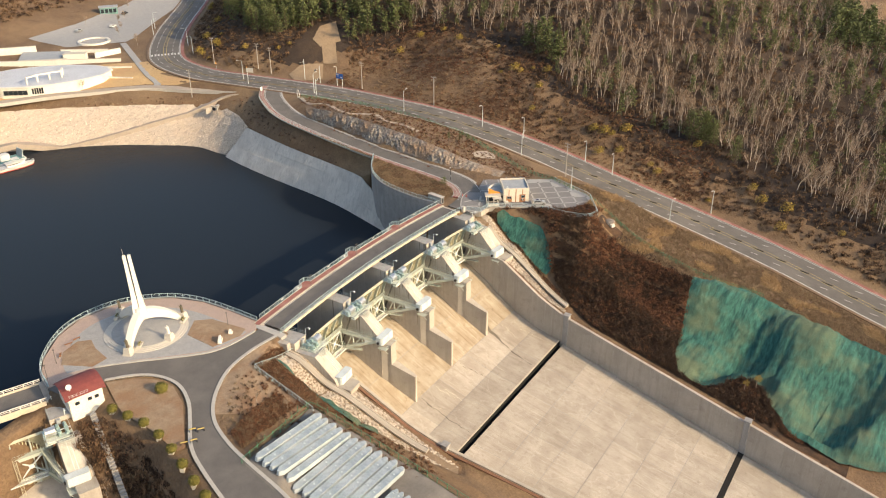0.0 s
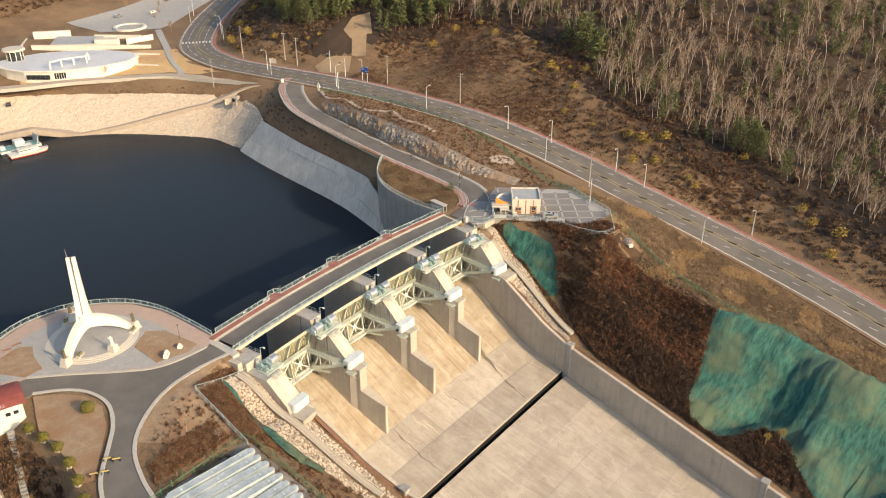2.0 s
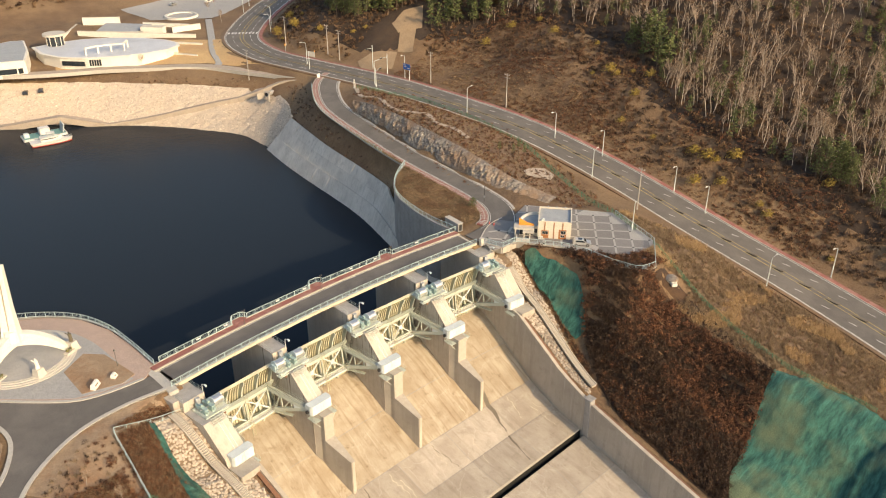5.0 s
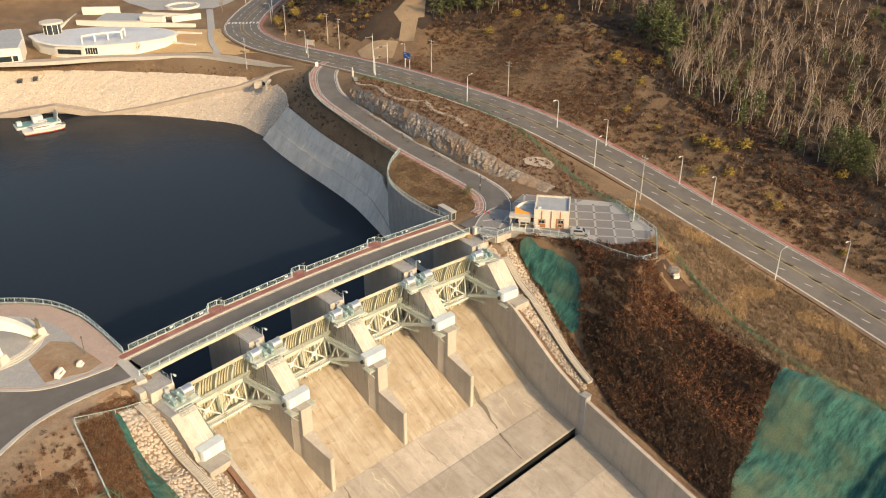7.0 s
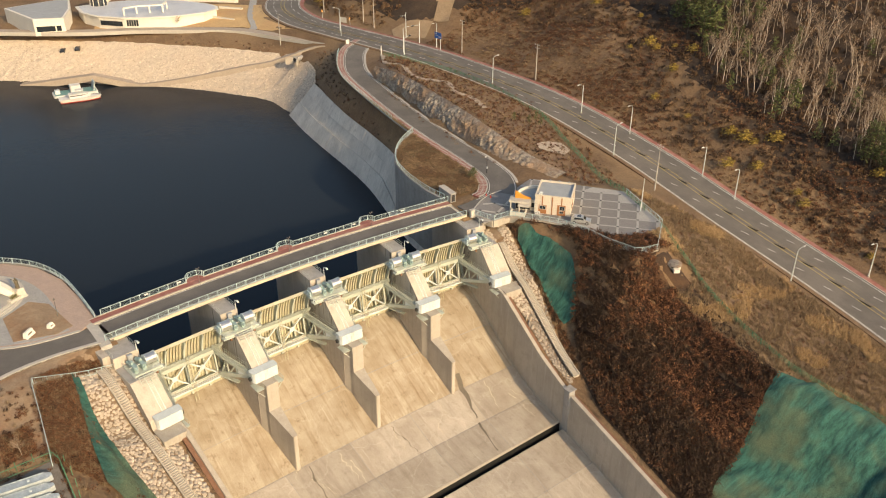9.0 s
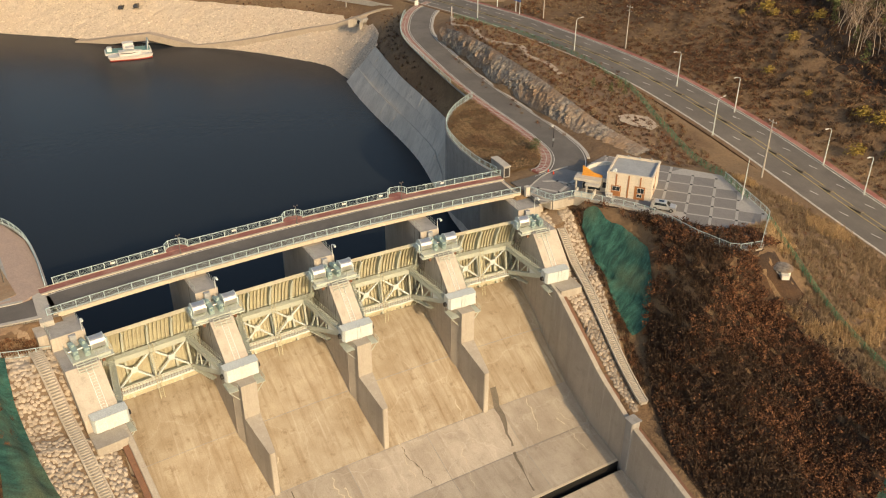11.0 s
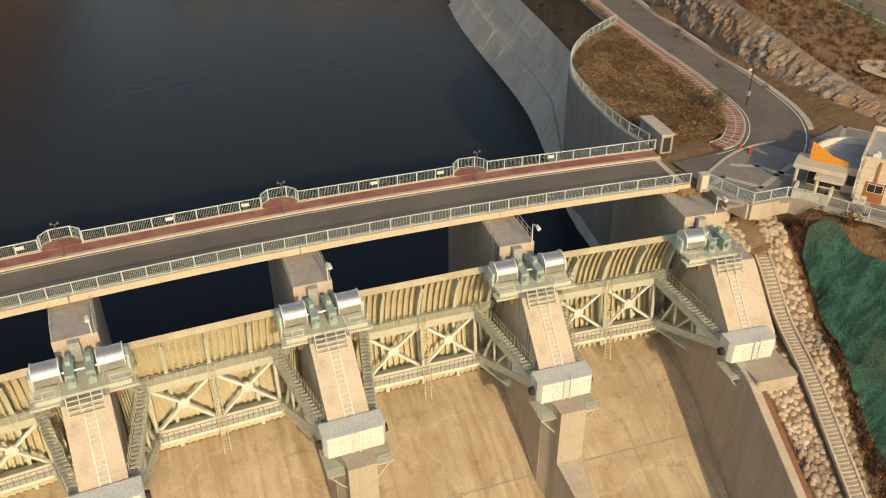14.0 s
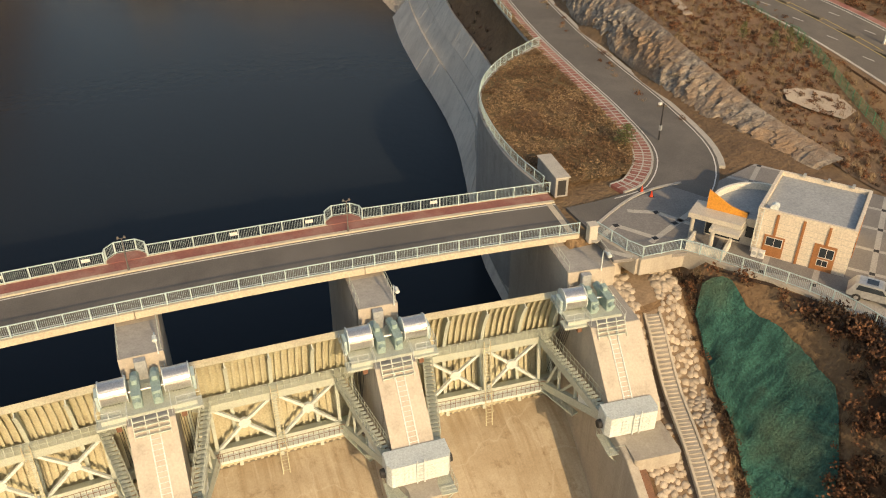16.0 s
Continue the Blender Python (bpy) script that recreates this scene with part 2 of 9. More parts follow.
M_fence = mat("green_fence_paint", (0.10, 0.28, 0.15), (0.08, 0.22, 0.12), 0.6, 2, 9, 0.05)

M_water = bpy.data.materials.new("deep_water")
M_water.use_nodes = True
_b = M_water.node_tree.nodes["Principled BSDF"]
_b.inputs["Base Color"].default_value = (0.017, 0.023, 0.031, 1)
_b.inputs["Specular IOR Level"].default_value = 0.11
_b.inputs["Roughness"].default_value, _b.inputs["IOR"].default_value = 0.24, 1.33
_tc = M_water.node_tree.nodes.new("ShaderNodeTexCoord")
_n = M_water.node_tree.nodes.new("ShaderNodeTexNoise")
_n.inputs["Scale"].default_value, _n.inputs["Detail"].default_value = 0.55, 4
_bp = M_water.node_tree.nodes.new("ShaderNodeBump")
_bp.inputs["Strength"].default_value, _bp.inputs["Distance"].default_value = 0.35, 0.12
M_water.node_tree.links.new(_tc.outputs["Object"], _n.inputs["Vector"])
M_water.node_tree.links.new(_n.outputs[0], _bp.inputs["Height"])
M_water.node_tree.links.new(_bp.outputs[0], _b.inputs["Normal"])


# ---------------------------------------------------------------- mesh helpers
def mesh_ob(name, verts, faces, material, smooth=False):
    me = bpy.data.meshes.new(name)
    me.from_pydata([tuple(v) for v in verts], [], faces)
    me.validate()
    if material:
        me.materials.append(material)
    if smooth:
        me.polygons.foreach_set("use_smooth", [True] * len(me.polygons))
    return new(name, me)


def under(ob, parent):
    ob.parent = parent
    return ob


def thing(name, label, category, m=None, group="", kind=""):
    e = new(name)
    if m is not None:
        e.matrix_world = m
    return tagged(e, label, category, group, kind)


class Geo:
    """Collects simple solids into one mesh."""

    def __init__(self):
        self.v, self.f = [], []

    def add(self, verts, faces):
        o = len(self.v)
        self.v += [tuple(v) for v in verts]
        self.f += [tuple(o + i for i in f) for f in faces]
        return self

    def box(self, x0, x1, y0, y1, z0, z1, m=None, c=0.0):
        """A box, with its long edges chamfered by c."""
        if c:
            ring = [(x0 + c, y0), (x1 - c, y0), (x1, y0 + c), (x1, y1 - c), (x1 - c, y1), (x0 + c, y1), (x0, y1 - c), (x0, y0 + c)]
            return self.prism(ring, z0, z1, m)
        vs = [Vector((x, y, z)) for z in (z0, z1) for x, y in ((x0, y0), (x1, y0), (x1, y1), (x0, y1))]
        if m is not None:
            vs = [m @ v for v in vs]
        return self.add(vs, [(3, 2, 1, 0), (4, 5, 6, 7), (0, 1, 5, 4), (1, 2, 6, 5), (2, 3, 7, 6), (3, 0, 4, 7)])

    def prism(self, ring, z0, z1, m=None, top=None):
        n = len(ring)
        top = top or ring
        vs = [Vector((x, y, z0)) for x, y in ring] + [Vector((x, y, z1)) for x, y in top]
        if m is not None:
            vs = [m @ v for v in vs]
        fs = [tuple(range(n - 1, -1, -1)), tuple(range(n, 2 * n))]
        fs += [(i, (i + 1) % n, n + (i + 1) % n, n + i) for i in range(n)]
        return self.add(vs, fs)

    def bar(self, a, b, w=0.08, h=None, n=4):
        """A straight bar from a to b, square (n=4) or round."""
        a, b = Vector(a), Vector(b)
        d = b - a
        if d.length < 1e-6:
            return self
        h = h or w
        z = d.normalized()
        s = z.cross(Vector((0, 0, 1)))
        s = s.normalized() if s.length > 1e-3 else Vector((1, 0, 0))
        t = s.cross(z)
        o = math.pi / 4 if n == 4 else 0
        k = 0.7071 if n == 4 else 0.5
        ring = [(math.cos(o + 2 * math.pi * i / n) * w * k, math.sin(o + 2 * math.pi * i / n) * h * k) for i in range(n)]
        vs = [a + s * p + t * q for p, q in ring] + [b + s * p + t * q for p, q in ring]
        fs = [tuple(range(n)), tuple(range(2 * n - 1, n - 1, -1))] + [(i, n + i, n + (i + 1) % n, (i + 1) % n) for i in range(n)]
        return self.add(vs, fs)

    def cone(self, a, b, r0, r1, n=10):
        a, b = Vector(a), Vector(b)
        z = (b - a).normalized()
        s = z.cross(Vector((0, 0, 1)))
        s = s.normalized() if s.length > 1e-3 else Vector((1, 0, 0))
        t = s.cross(z)
        cs = [(math.cos(2 * math.pi * i / n), math.sin(2 * math.pi * i / n)) for i in range(n)]
        vs = [a + (s * p + t * q) * r0 for p, q in cs] + [b + (s * p + t * q) * r1 for p, q in cs]
        fs = [tuple(range(n)), tuple(range(2 * n - 1, n - 1, -1))] + [(i, n + i, n + (i + 1) % n, (i + 1) % n) for i in range(n)]
        return self.add(vs, fs)

    def extrude(self, prof, u0, u1, fn):
        """A closed profile of (v, z) drawn from u0 to u1; fn maps (u, v, z) to the world."""
        n = len(prof)
        vs = [fn(u0, v, z) for v, z in prof] + [fn(u1, v, z) for v, z in prof]
        fs = [tuple(range(n)), tuple(range(2 * n - 1, n - 1, -1))] + [(i, n + i, n + (i + 1) % n, (i + 1) % n) for i in range(n)]
        return self.add(vs, fs)

    def ob(self, name, material, parent=None, label="", smooth=False):
        o = mesh_ob(name, self.v, self.f, material, smooth)
        if parent:
            o.parent = parent
        if label:
            o["label"] = label
        return o


def arr(pts):
    return np.array(pts, float)


def resample(pts, step):
    """A polyline smoothed by a Catmull-Rom curve and cut into even steps."""
    p = arr(pts)
    q = np.vstack([2 * p[0] - p[1], p, 2 * p[-1] - p[-2]])
    out = []
    for i in range(1, len(q) - 2):
        for t in np.linspace(0, 1, 24, endpoint=False):
            a, b, c, d = q[i - 1:i + 3]
            out.append(0.5 * (2 * b + (c - a) * t + (2 * a - 5 * b + 4 * c - d) * t * t + (3 * b - a - 3 * c + d) * t ** 3))
    out = np.array(out + [p[-1]])
    s = np.r_[0, np.cumsum(np.linalg.norm(np.diff(out[:, :2], axis=0), axis=1))]
    n = max(2, int(round(s[-1] / step)) + 1)
    si = np.linspace(0, s[-1], n)
    return np.stack([np.interp(si, s, out[:, k]) for k in range(out.shape[1])], 1)


def normals2(p):
    d = np.gradient(p[:, :2], axis=0)
    d /= np.linalg.norm(d, axis=1, keepdims=True) + 1e-9
    return np.stack([d[:, 1], -d[:, 0]], 1)            # to the right of the way


def ribbon(name, line, off0, off1, dz, material, thick=0.0, parent=None, label=""):
    """A strip along a line of (x, y, z), from one offset to the other (to its right), raised by dz; with a skirt of that thickness."""
    n = normals2(line)
    a = np.c_[line[:, :2] + n * off0, line[:, 2] + dz]
    b = np.c_[line[:, :2] + n * off1, line[:, 2] + dz]
    k = len(line)
    v = [tuple(x) for x in a] + [tuple(x) for x in b]
    f = [(i, k + i, k + i + 1, i + 1) if off1 < off0 else (i, i + 1, k + i + 1, k + i) for i in range(k - 1)]
    f = [tuple(reversed(q)) for q in f]
    if thick:
        v += [(x, y, z - thick) for x, y, z in a] + [(x, y, z - thick) for x, y, z in b]
        f += [(i, i + 1, 2 * k + i + 1, 2 * k + i) for i in range(k - 1)]
        f += [(k + i + 1, k + i, 3 * k + i, 3 * k + i + 1) for i in range(k - 1)]
        f += [(0, 2 * k, 3 * k, k), (k - 1, 2 * k - 1, 4 * k - 1, 3 * k - 1)]
    o = mesh_ob(name, v, f, material)
    if parent:
        o.parent = parent
    if label:
        o["label"] = label
    return o


def inside(poly, X, Y):
    p = arr(poly)
    r = np.zeros(X.shape, bool)
    j = len(p) - 1
    for i in range(len(p)):
        c = (p[i, 1] > Y) != (p[j, 1] > Y)
        with np.errstate(divide="ignore", invalid="ignore"):
            r ^= c & (X < (p[j, 0] - p[i, 0]) * (Y - p[i, 1]) / (p[j, 1] - p[i, 1] + 1e-12) + p[i, 0])
        j = i
    return r


def dist_line(line, X, Y, closed=False):
    """Distance to a polyline, the height of its nearest point, and the side (+1: to its right)."""
    p = arr(line)
    if closed:
        p = np.vstack([p, p[:1]])
    best = np.full(X.shape, 1e9)
    zz, side = np.zeros(X.shape), np.ones(X.shape)
    for a, b in zip(p[:-1], p[1:]):
        d = b[:2] - a[:2]
        L = d @ d + 1e-9
        t = np.clip(((X - a[0]) * d[0] + (Y - a[1]) * d[1]) / L, 0, 1)
        qx, qy = a[0] + t * d[0], a[1] + t * d[1]
        e = np.hypot(X - qx, Y - qy)
        m = e < best
        best = np.where(m, e, best)
        if p.shape[1] > 2:
            zz = np.where(m, a[2] + t * (b[2] - a[2]), zz)
        side = np.where(m, np.sign((X - a[0]) * d[1] - (Y - a[1]) * d[0]), side)
    return best, zz, side


# ---------------------------------------------------------------- plan
R_ARC, SPAN = 356.0, 20.0              # the crest bends with this radius; distance from pier to pier
WATER = -17.5


def crest(s, v, z, u=0.0):
    """A place by arc length s along the bridge, v upstream of its axis, u along it."""
    th = s / R_ARC
    return Vector((math.sin(th) * R_ARC + u * math.cos(th) + v * math.sin(th), (math.cos(th) - 1) * R_ARC - u * math.sin(th) + v * math.cos(th), z))


def pier_frame(k):
    th = (k - 2) * SPAN / R_ARC
    o = crest((k - 2) * SPAN, 0, 0)
    return Matrix.Translation(o) @ Matrix.Rotation(-th, 4, "Z")


HIGHWAY = resample([(250, 330, 6), (200, 290, 4), (152, 252, 3), (119, 220, 2.8), (104, 198, 2.8), (98.5, 172, 2.8), (101, 150, 2.8), (104, 132, 2.8), (107.5, 112, 2.6),
                    (110, 87, 2.3), (112.5, 42, 0.3), (111.8, 3, -4.6), (109, -32, -10.4), (107, -68, -16.8), (101, -96, -20), (92, -135, -26), (80, -190, -33)], 3)
ACCESS = resample([(103, 128, 2.7), (94, 122, 2.6), (86, 112, 2.3), (78, 97, 1.9), (72.5, 75, 1.4), (67.5, 50, 0.9), (65.3, 33, 0.5), (63.5, 17, 0.2), (60.5, 4.5, 0.06), (54, -3.2, 0), (47, -5.0, 0), (42, -5.2, 0)], 2)
PARKING = [(42.5, -9), (44.5, -12.8), (48.5, -12.9), (52.2, -19), (55.3, -25), (56, -36), (57.5, -43), (62.5, -44.2), (73, -37), (79.5, -20), (66.5, -0.5), (60, -2.5), (54.5, -6.2), (48, -8.4)]
PLAZA = [(-40.3, 1.7), (-40.4, 11), (-41.1, 19.6), (-43.7, 27.4), (-48.7, 33.5), (-55.1, 37.7), (-63.2, 39.1), (-70.8, 37.1), (-78.3, 31.7), (-81.8, 27.3), (-84.2, 21)]
WATERLINE = [(39.8, 3), (40.6, 9), (42.2, 17), (44.8, 26), (48.3, 38), (53.2, 57), (57.5, 87), (60.8, 108), (64.3, 125), (64, 145), (56.5, 159.5), (43.5, 179.5), (18, 205.6), (3.4, 221), (-40, 260), (-120, 300), (-420, 420),
             (-700, 300), (-500, 60), (-160, 30), (-100, 20), (-86, 18), (-84, 22), (-81.8, 28), (-78.3, 32.5), (-70.8, 38), (-63.2, 40), (-55.1, 38.6), (-48.7, 34.5), (-43.5, 28), (-40.5, 19.6), (-39.8, 8), (-38, 4)]


def floor_z(v):
    """Height of the spillway floor at v upstream of the bridge's axis."""
    xs = [-190, -110, -47.5, -38, -30, -24, -18, -13, -9.5, -6, -2, 2, 5]
    zs = [-56, -41.5, -29.6, -28.2, -25.6, -22.4, -18.9, -16.3, -15.0, -14.3, -14.6, -17, -22]
    return float(np.interp(v, xs, zs))


def wall_x(side, y):
    """Inner face of the chute's side walls."""
    return side * (40.0 * (R_ARC + y) / R_ARC - 1.8)


def wall_top(y):
    return float(np.interp(y, [-190, -104, -48.5, -40, -25], [-46, -31, -20.9, -17.8, -9.5]))


# ---------------------------------------------------------------- ground
def axis(lo, hi, step, far, grow=1.22):
    a = list(np.arange(lo, hi + 0.1, step))
    s, x = step, hi
    while x < far:
        s *= grow
        x += s
        a.append(x)
    s, x = step, lo
    while x > -far:
        s *= grow
        x -= s
        a.insert(0, x)
    return np.array(a)


BREAK = [  # lines along which the height of the open ground is known
    [(83, 88, 6.0), (80, 72, 6.5), (77, 50, 6.3), (74.5, 33, 5.6), (73, 17, 3.6), (72, 8, 1.5)],      # knoll above the cut by the access road
    [(77.8, 76, 1.6), (72.5, 50, 1.2), (70.3, 33, 0.8), (68.5, 17, 0.5)],
    [(92, 100, 4.5), (95, 70, 5), (95, 40, 3), (92, 10, -0.5), (86, -10, -3)],
    [(80, -30, -3.5), (72, -46, -5), (66, -62, -9), (60, -77, -12.5), (66, -95, -15.5), (66, -120, -22)],
    [(86, -62, -12.5), (84, -85, -17), (80, -120, -24)],
    [(47, -16, -4), (45.5, -25, -11), (42, -36, -17), (38, -46, -20.5), (34.5, -60, -23.5), (31.5, -80, -27), (29, -104, -31.5), (24, -150, -41)],
    [(55, -50, -9), (50, -60, -17), (46, -75, -23), (44, -100, -29), (40, -140, -37)],
    [(-41.5, -12, -1), (-43, -20, -6), (-42, -30, -13), (-39, -42, -19), (-36, -55, -23), (-33, -80, -27), (-29, -104, -31.5), (-24, -150, -41)],
    [(-53.5, -11.5, -0.3), (-56, -31, -2.5), (-57, -47, -4), (-59, -72, -6), (-60, -110, -10)],
    [(-47, -20, -4), (-48, -32, -9), (-46, -50, -16), (-44, -75, -21), (-42, -110, -28)],
    [(-43, -8, 0), (-58, -9, 0), (-68, -13, 0), (-75, -24, -0.2), (-79, -36, -0.5), (-86, -60, -1), (-95, -90, -2)],
    [(-88, 5, -3), (-90, -6, -14), (-95, -20, -24), (-102, -45, -30), (-115, -90, -36)],
    [(54, 40.5, -4), (57, 45, -6), (61, 65, -6), (65, 87, -6), (72, 116, -6), (80, 131, -5), (83, 149, -5), (76, 161, -5), (62, 180, -5), (38, 208, -5), (12, 230, -5), (-40, 268, -5)],
    [(68, 75, 0.9), (73, 97, 1.4), (80, 112, 1.8), (88, 124, 2), (91, 140, 1), (84, 160, -0.5), (67, 189, -0.5), (33, 221, -0.5), (14, 240, -0.5), (-40, 280, -0.5)],
    [(70, 200, 0), (92, 215, 1), (60, 235, 0), (30, 255, 0), (0, 280, 0)],
    [(88, 200, 2), (95, 235, 2), (130, 265, 3), (60, 290, 2), (0, 320, 2)],
    [(-140, -60, -30), (-180, 0, -20), (-200, -150, -40), (0, -260, -60), (120, -260, -42)],
    [(40, 322, 5), (110, 345, 7), (165, 352, 7)],
    [(20, 390, 36), (110, 400, 38), (170, 405, 26)],
    [(0, 700, 30), (400, 800, 40), (-400, 900, 40)],
]


def smooth(a, b, x):
    t = np.clip((x - a) / (b - a), 0, 1)
    return t * t * (3 - 2 * t)


def fbm(X, Y, sc, seed=0.0, octaves=4):
    out = np.zeros(X.size)
    xf, yf = X.ravel(), Y.ravel()
    for i in range(X.size):
        out[i] = noise.fractal(Vector((xf[i] * sc + seed, yf[i] * sc - seed, seed)), 0.9, 2.0, octaves)
    return out.reshape(X.shape)


ISLAND = [(-78, 13), (-70, 9), (-68, 3), (-67, -6), (-62, -10), (-66, -20), (-76, -40), (-92, -46), (-89.5, -34), (-85.6, -22), (-82.6, -12), (-81.8, -4), (-82.2, 2), (-80, 8)]
BANKS = [([(38.6, 6), (40.2, 17), (43.1, 27), (46.9, 39)], [(43.2, 4), (43.8, 16), (46.2, 25), (49.6, 31), (54.6, 36.2), (58, 39.2), (55, 42)], -21.5, -16.0),
         ([(46.9, 38), (51.9, 57), (56.1, 87), (59.4, 108), (62.8, 124)], [(54, 39), (57, 46), (61, 65), (65, 87), (72.5, 117)], -22.5, -6.0),
         ([(63, 121), (62.7, 142), (55.5, 156), (42.5, 176), (18, 201), (3, 215), (-43, 258), (-113, 318)], [(72.5, 117), (80, 131), (83, 149), (76, 161), (62, 180), (38, 208), (12, 231), (-40, 274), (-110, 334)], -22.5, -4.8)]
CHUTE = [(wall_x(-1, y) - 1.0, y) for y in (7, -48, -110, -190)] + [(wall_x(1, y) + 1.0, y) for y in (-190, -110, -48, 7)]
LEFTCHUTE = [(-90, 14), (-91, -10), (-96, -40), (-110, -90), (-170, -90), (-170, 14)]
HW_C = HIGHWAY[::4]


def ground_z(X, Y, rough=True):
    num, den = np.zeros(X.shape), np.zeros(X.shape)
    lines = [np.array(b, float) for b in BREAK]
    lines += [HW_C, ACCESS[::3], np.c_[arr(PARKING), np.full(len(PARKING), 0.0)], np.c_[arr(PLAZA), np.zeros(len(PLAZA))],
              np.c_[arr(WATERLINE[5:15]), np.full(10, WATER)]]
    for l in lines:
        d, z, _ = dist_line(l, X, Y)
        w = 1 / (d + 0.4) ** 3.0
        num += w * z
        den += w
    Z = num / den
    for _ in range(14):                              # ease the slopes between the lines
        Z = np.pad(Z, 1, mode="edge")
        Z = (Z[:-2] + 2 * Z[1:-1] + Z[2:]) / 4
        Z = (Z[:, :-2] + 2 * Z[:, 1:-1] + Z[:, 2:]) / 4
    # the wooded hill across the highway
    d, zr, side = dist_line(HW_C, X, Y)
    hill = (side < 0) & (d > 7)
    e = np.maximum(d - 7, 0)
    along = smooth(-190, 20, Y) * 0.72 + 0.28
    dip = 1 - 0.75 * np.exp(-((Y - 96) / 26.0) ** 2) * smooth(60, 20, e)
    prof = 13 * smooth(2, 34, e) + 32 * smooth(28, 120, e) + 5 * smooth(110, 170, e)
    cap = smooth(470, 175, e)
    zh = zr + prof * along * np.where(e < 60, dip, 1) * cap - 25 * smooth(175, 470, e)
    Z = np.where(hill, np.where(e < 4, zr + (zh - zr), zh), Z)
    far = np.hypot(X - 40, Y - 60)
    Z = Z + smooth(500, 1500, far) * (90 + 60 * np.sin(X * 0.004 + 1) * np.cos(Y * 0.0035))
    north = Y - 300 + 0.4 * (X + 120)                # unseen hills added across the reservoir, to darken the water's reflection
    Z = Z + 120 * smooth(10, 150, north) * smooth(-10, -90, X)
    if rough:
        amp = np.where(far < 420, 0.5, 8) * smooth(2, 14, np.minimum(d, np.abs(e) + 4))
        Z = Z + fbm(X, Y, 0.06, 3.3) * amp * 0.55
    # level things cut into the ground
    for poly in (PARKING, ISLAND, PLAZA + [(-84, 14), (-66, 0), (-70, -10), (-60, -8), (-41, -6)]):
        dd, _, _ = dist_line(np.array(poly, float), X, Y, True)
        ins = inside(poly, X, Y)
        w = np.where(ins, 1, smooth(3.0, 0.5, dd))
        Z = Z * (1 - w) + w * -0.25
    for line, half, top in ((HW_C, 9.5, 3.5), (ACCESS, 4.6, 1.5)):
        dd, zz, _ = dist_line(line, X, Y)
        w = smooth(half + top, half, dd)
        Z = Z * (1 - w) + w * (zz - 0.3)
    for lo, up, z0, z1 in BANKS:                     # beds of the lined and the stony bank
        d0, _, _ = dist_line(np.array(lo, float), X, Y)
        d1, _, _ = dist_line(np.array(up, float), X, Y)
        Z = np.where(inside(lo + up[::-1], X, Y), z0 + (z1 - z0) * d0 / (d0 + d1 + 1e-6) - 1.1, Z)
    dd, _, _ = dist_line(np.array(WATERLINE, float), X, Y, True)
    ins = inside(WATERLINE, X, Y)
    Z = np.where(ins, np.minimum(Z, WATER - 0.3 - 0.5 * np.minimum(dd, 30)), Z)
    ins = inside(CHUTE, X, Y)
    Z = np.where(ins, np.interp(Y, [-190, -110, -47.5, -30, -9.5, 5], [-60, -45, -34, -30, -22, -26]), Z)
    near = (np.abs(X) < 48) & (Y < -20)
    top = np.interp(Y, [-190, -104, -48.5, -40, -25, -20], [-46, -31, -20.9, -17.8, -9.5, -6.5])
    edge = np.abs(X) - (40.0 * (R_ARC + Y) / R_ARC - 1.8)
    Z = np.where(near & (edge > -1) & (edge < 5), np.minimum(Z, top - 0.7 + np.maximum(edge - 1.2, 0) * 0.5), Z)
    sx = np.abs(X)
    side_z = np.interp(Y, [-27, -20, -15, -10, -8], [-13.5, -10.6, -6.6, -3.0, -1.6]) + np.maximum(sx - 42.6, 0) * 0.4
    side_z = side_z - 4 * (sx < 42.0)
    Z = np.where((sx > 34) & (sx < 47) & (Y < -8) & (Y > -27), np.minimum(Z, side_z), Z)   # stone slope along the end piers
    hum = smooth(8, 20, e) * (side < 0) * (far < 380)
    Z = Z + hum * 0.9 * HUM
    ins = inside(LEFTCHUTE, X, Y)
    Z = np.where(ins, np.minimum(Z, np.interp(Y, [-90, -40, -10, 14], [-46, -38, -26, -26])), Z)
    return Z


NET2 = [(60.6, -76.5), (64.5, -83), (66.5, -92), (67, -104), (68, -118), (66, -140), (34, -140), (29.5, -128), (31.0, -115), (35.5, -109.5), (42.5, -103.5), (41.5, -98.5), (37.4, -95.8), (34, -93.5), (32.2, -90.5), (32.9, -83.4), (38.5, -80.4)]
RIP = {"revetment_right": [(41.9, -10.5), (47.6, -11.5), (46.4, -20), (44.2, -27), (41.8, -34), (38.9, -42), (37.3, -46.5), (35.0, -47.5), (35.5, -42), (36.6, -33), (37.6, -25.0), (40.6, -24), (41.3, -16)],
       "revetment_left": [(-41.9, -10.5), (-47.6, -10.8), (-47.8, -18), (-46.9, -26), (-44.4, -36), (-41.5, -46), (-37.5, -55), (-35.5, -54), (-36.2, -40), (-37.8, -26), (-40.6, -24), (-41.3, -16)]}


def revetment_z(x, y):
    """The even plane on which the stones of the two revetments lie."""
    z = np.interp(y, [-55, -48.5, -40, -30, -25, -22, -20, -14.8, -10.5], [-23.6, -21.3, -18.2, -12.9, -10.3, -10.0, -8.8, -4.4, -3.3])
    return z + 0.16 * np.maximum(np.abs(x) - (40.0 * (R_ARC + y) / R_ARC + 0.8), 0)


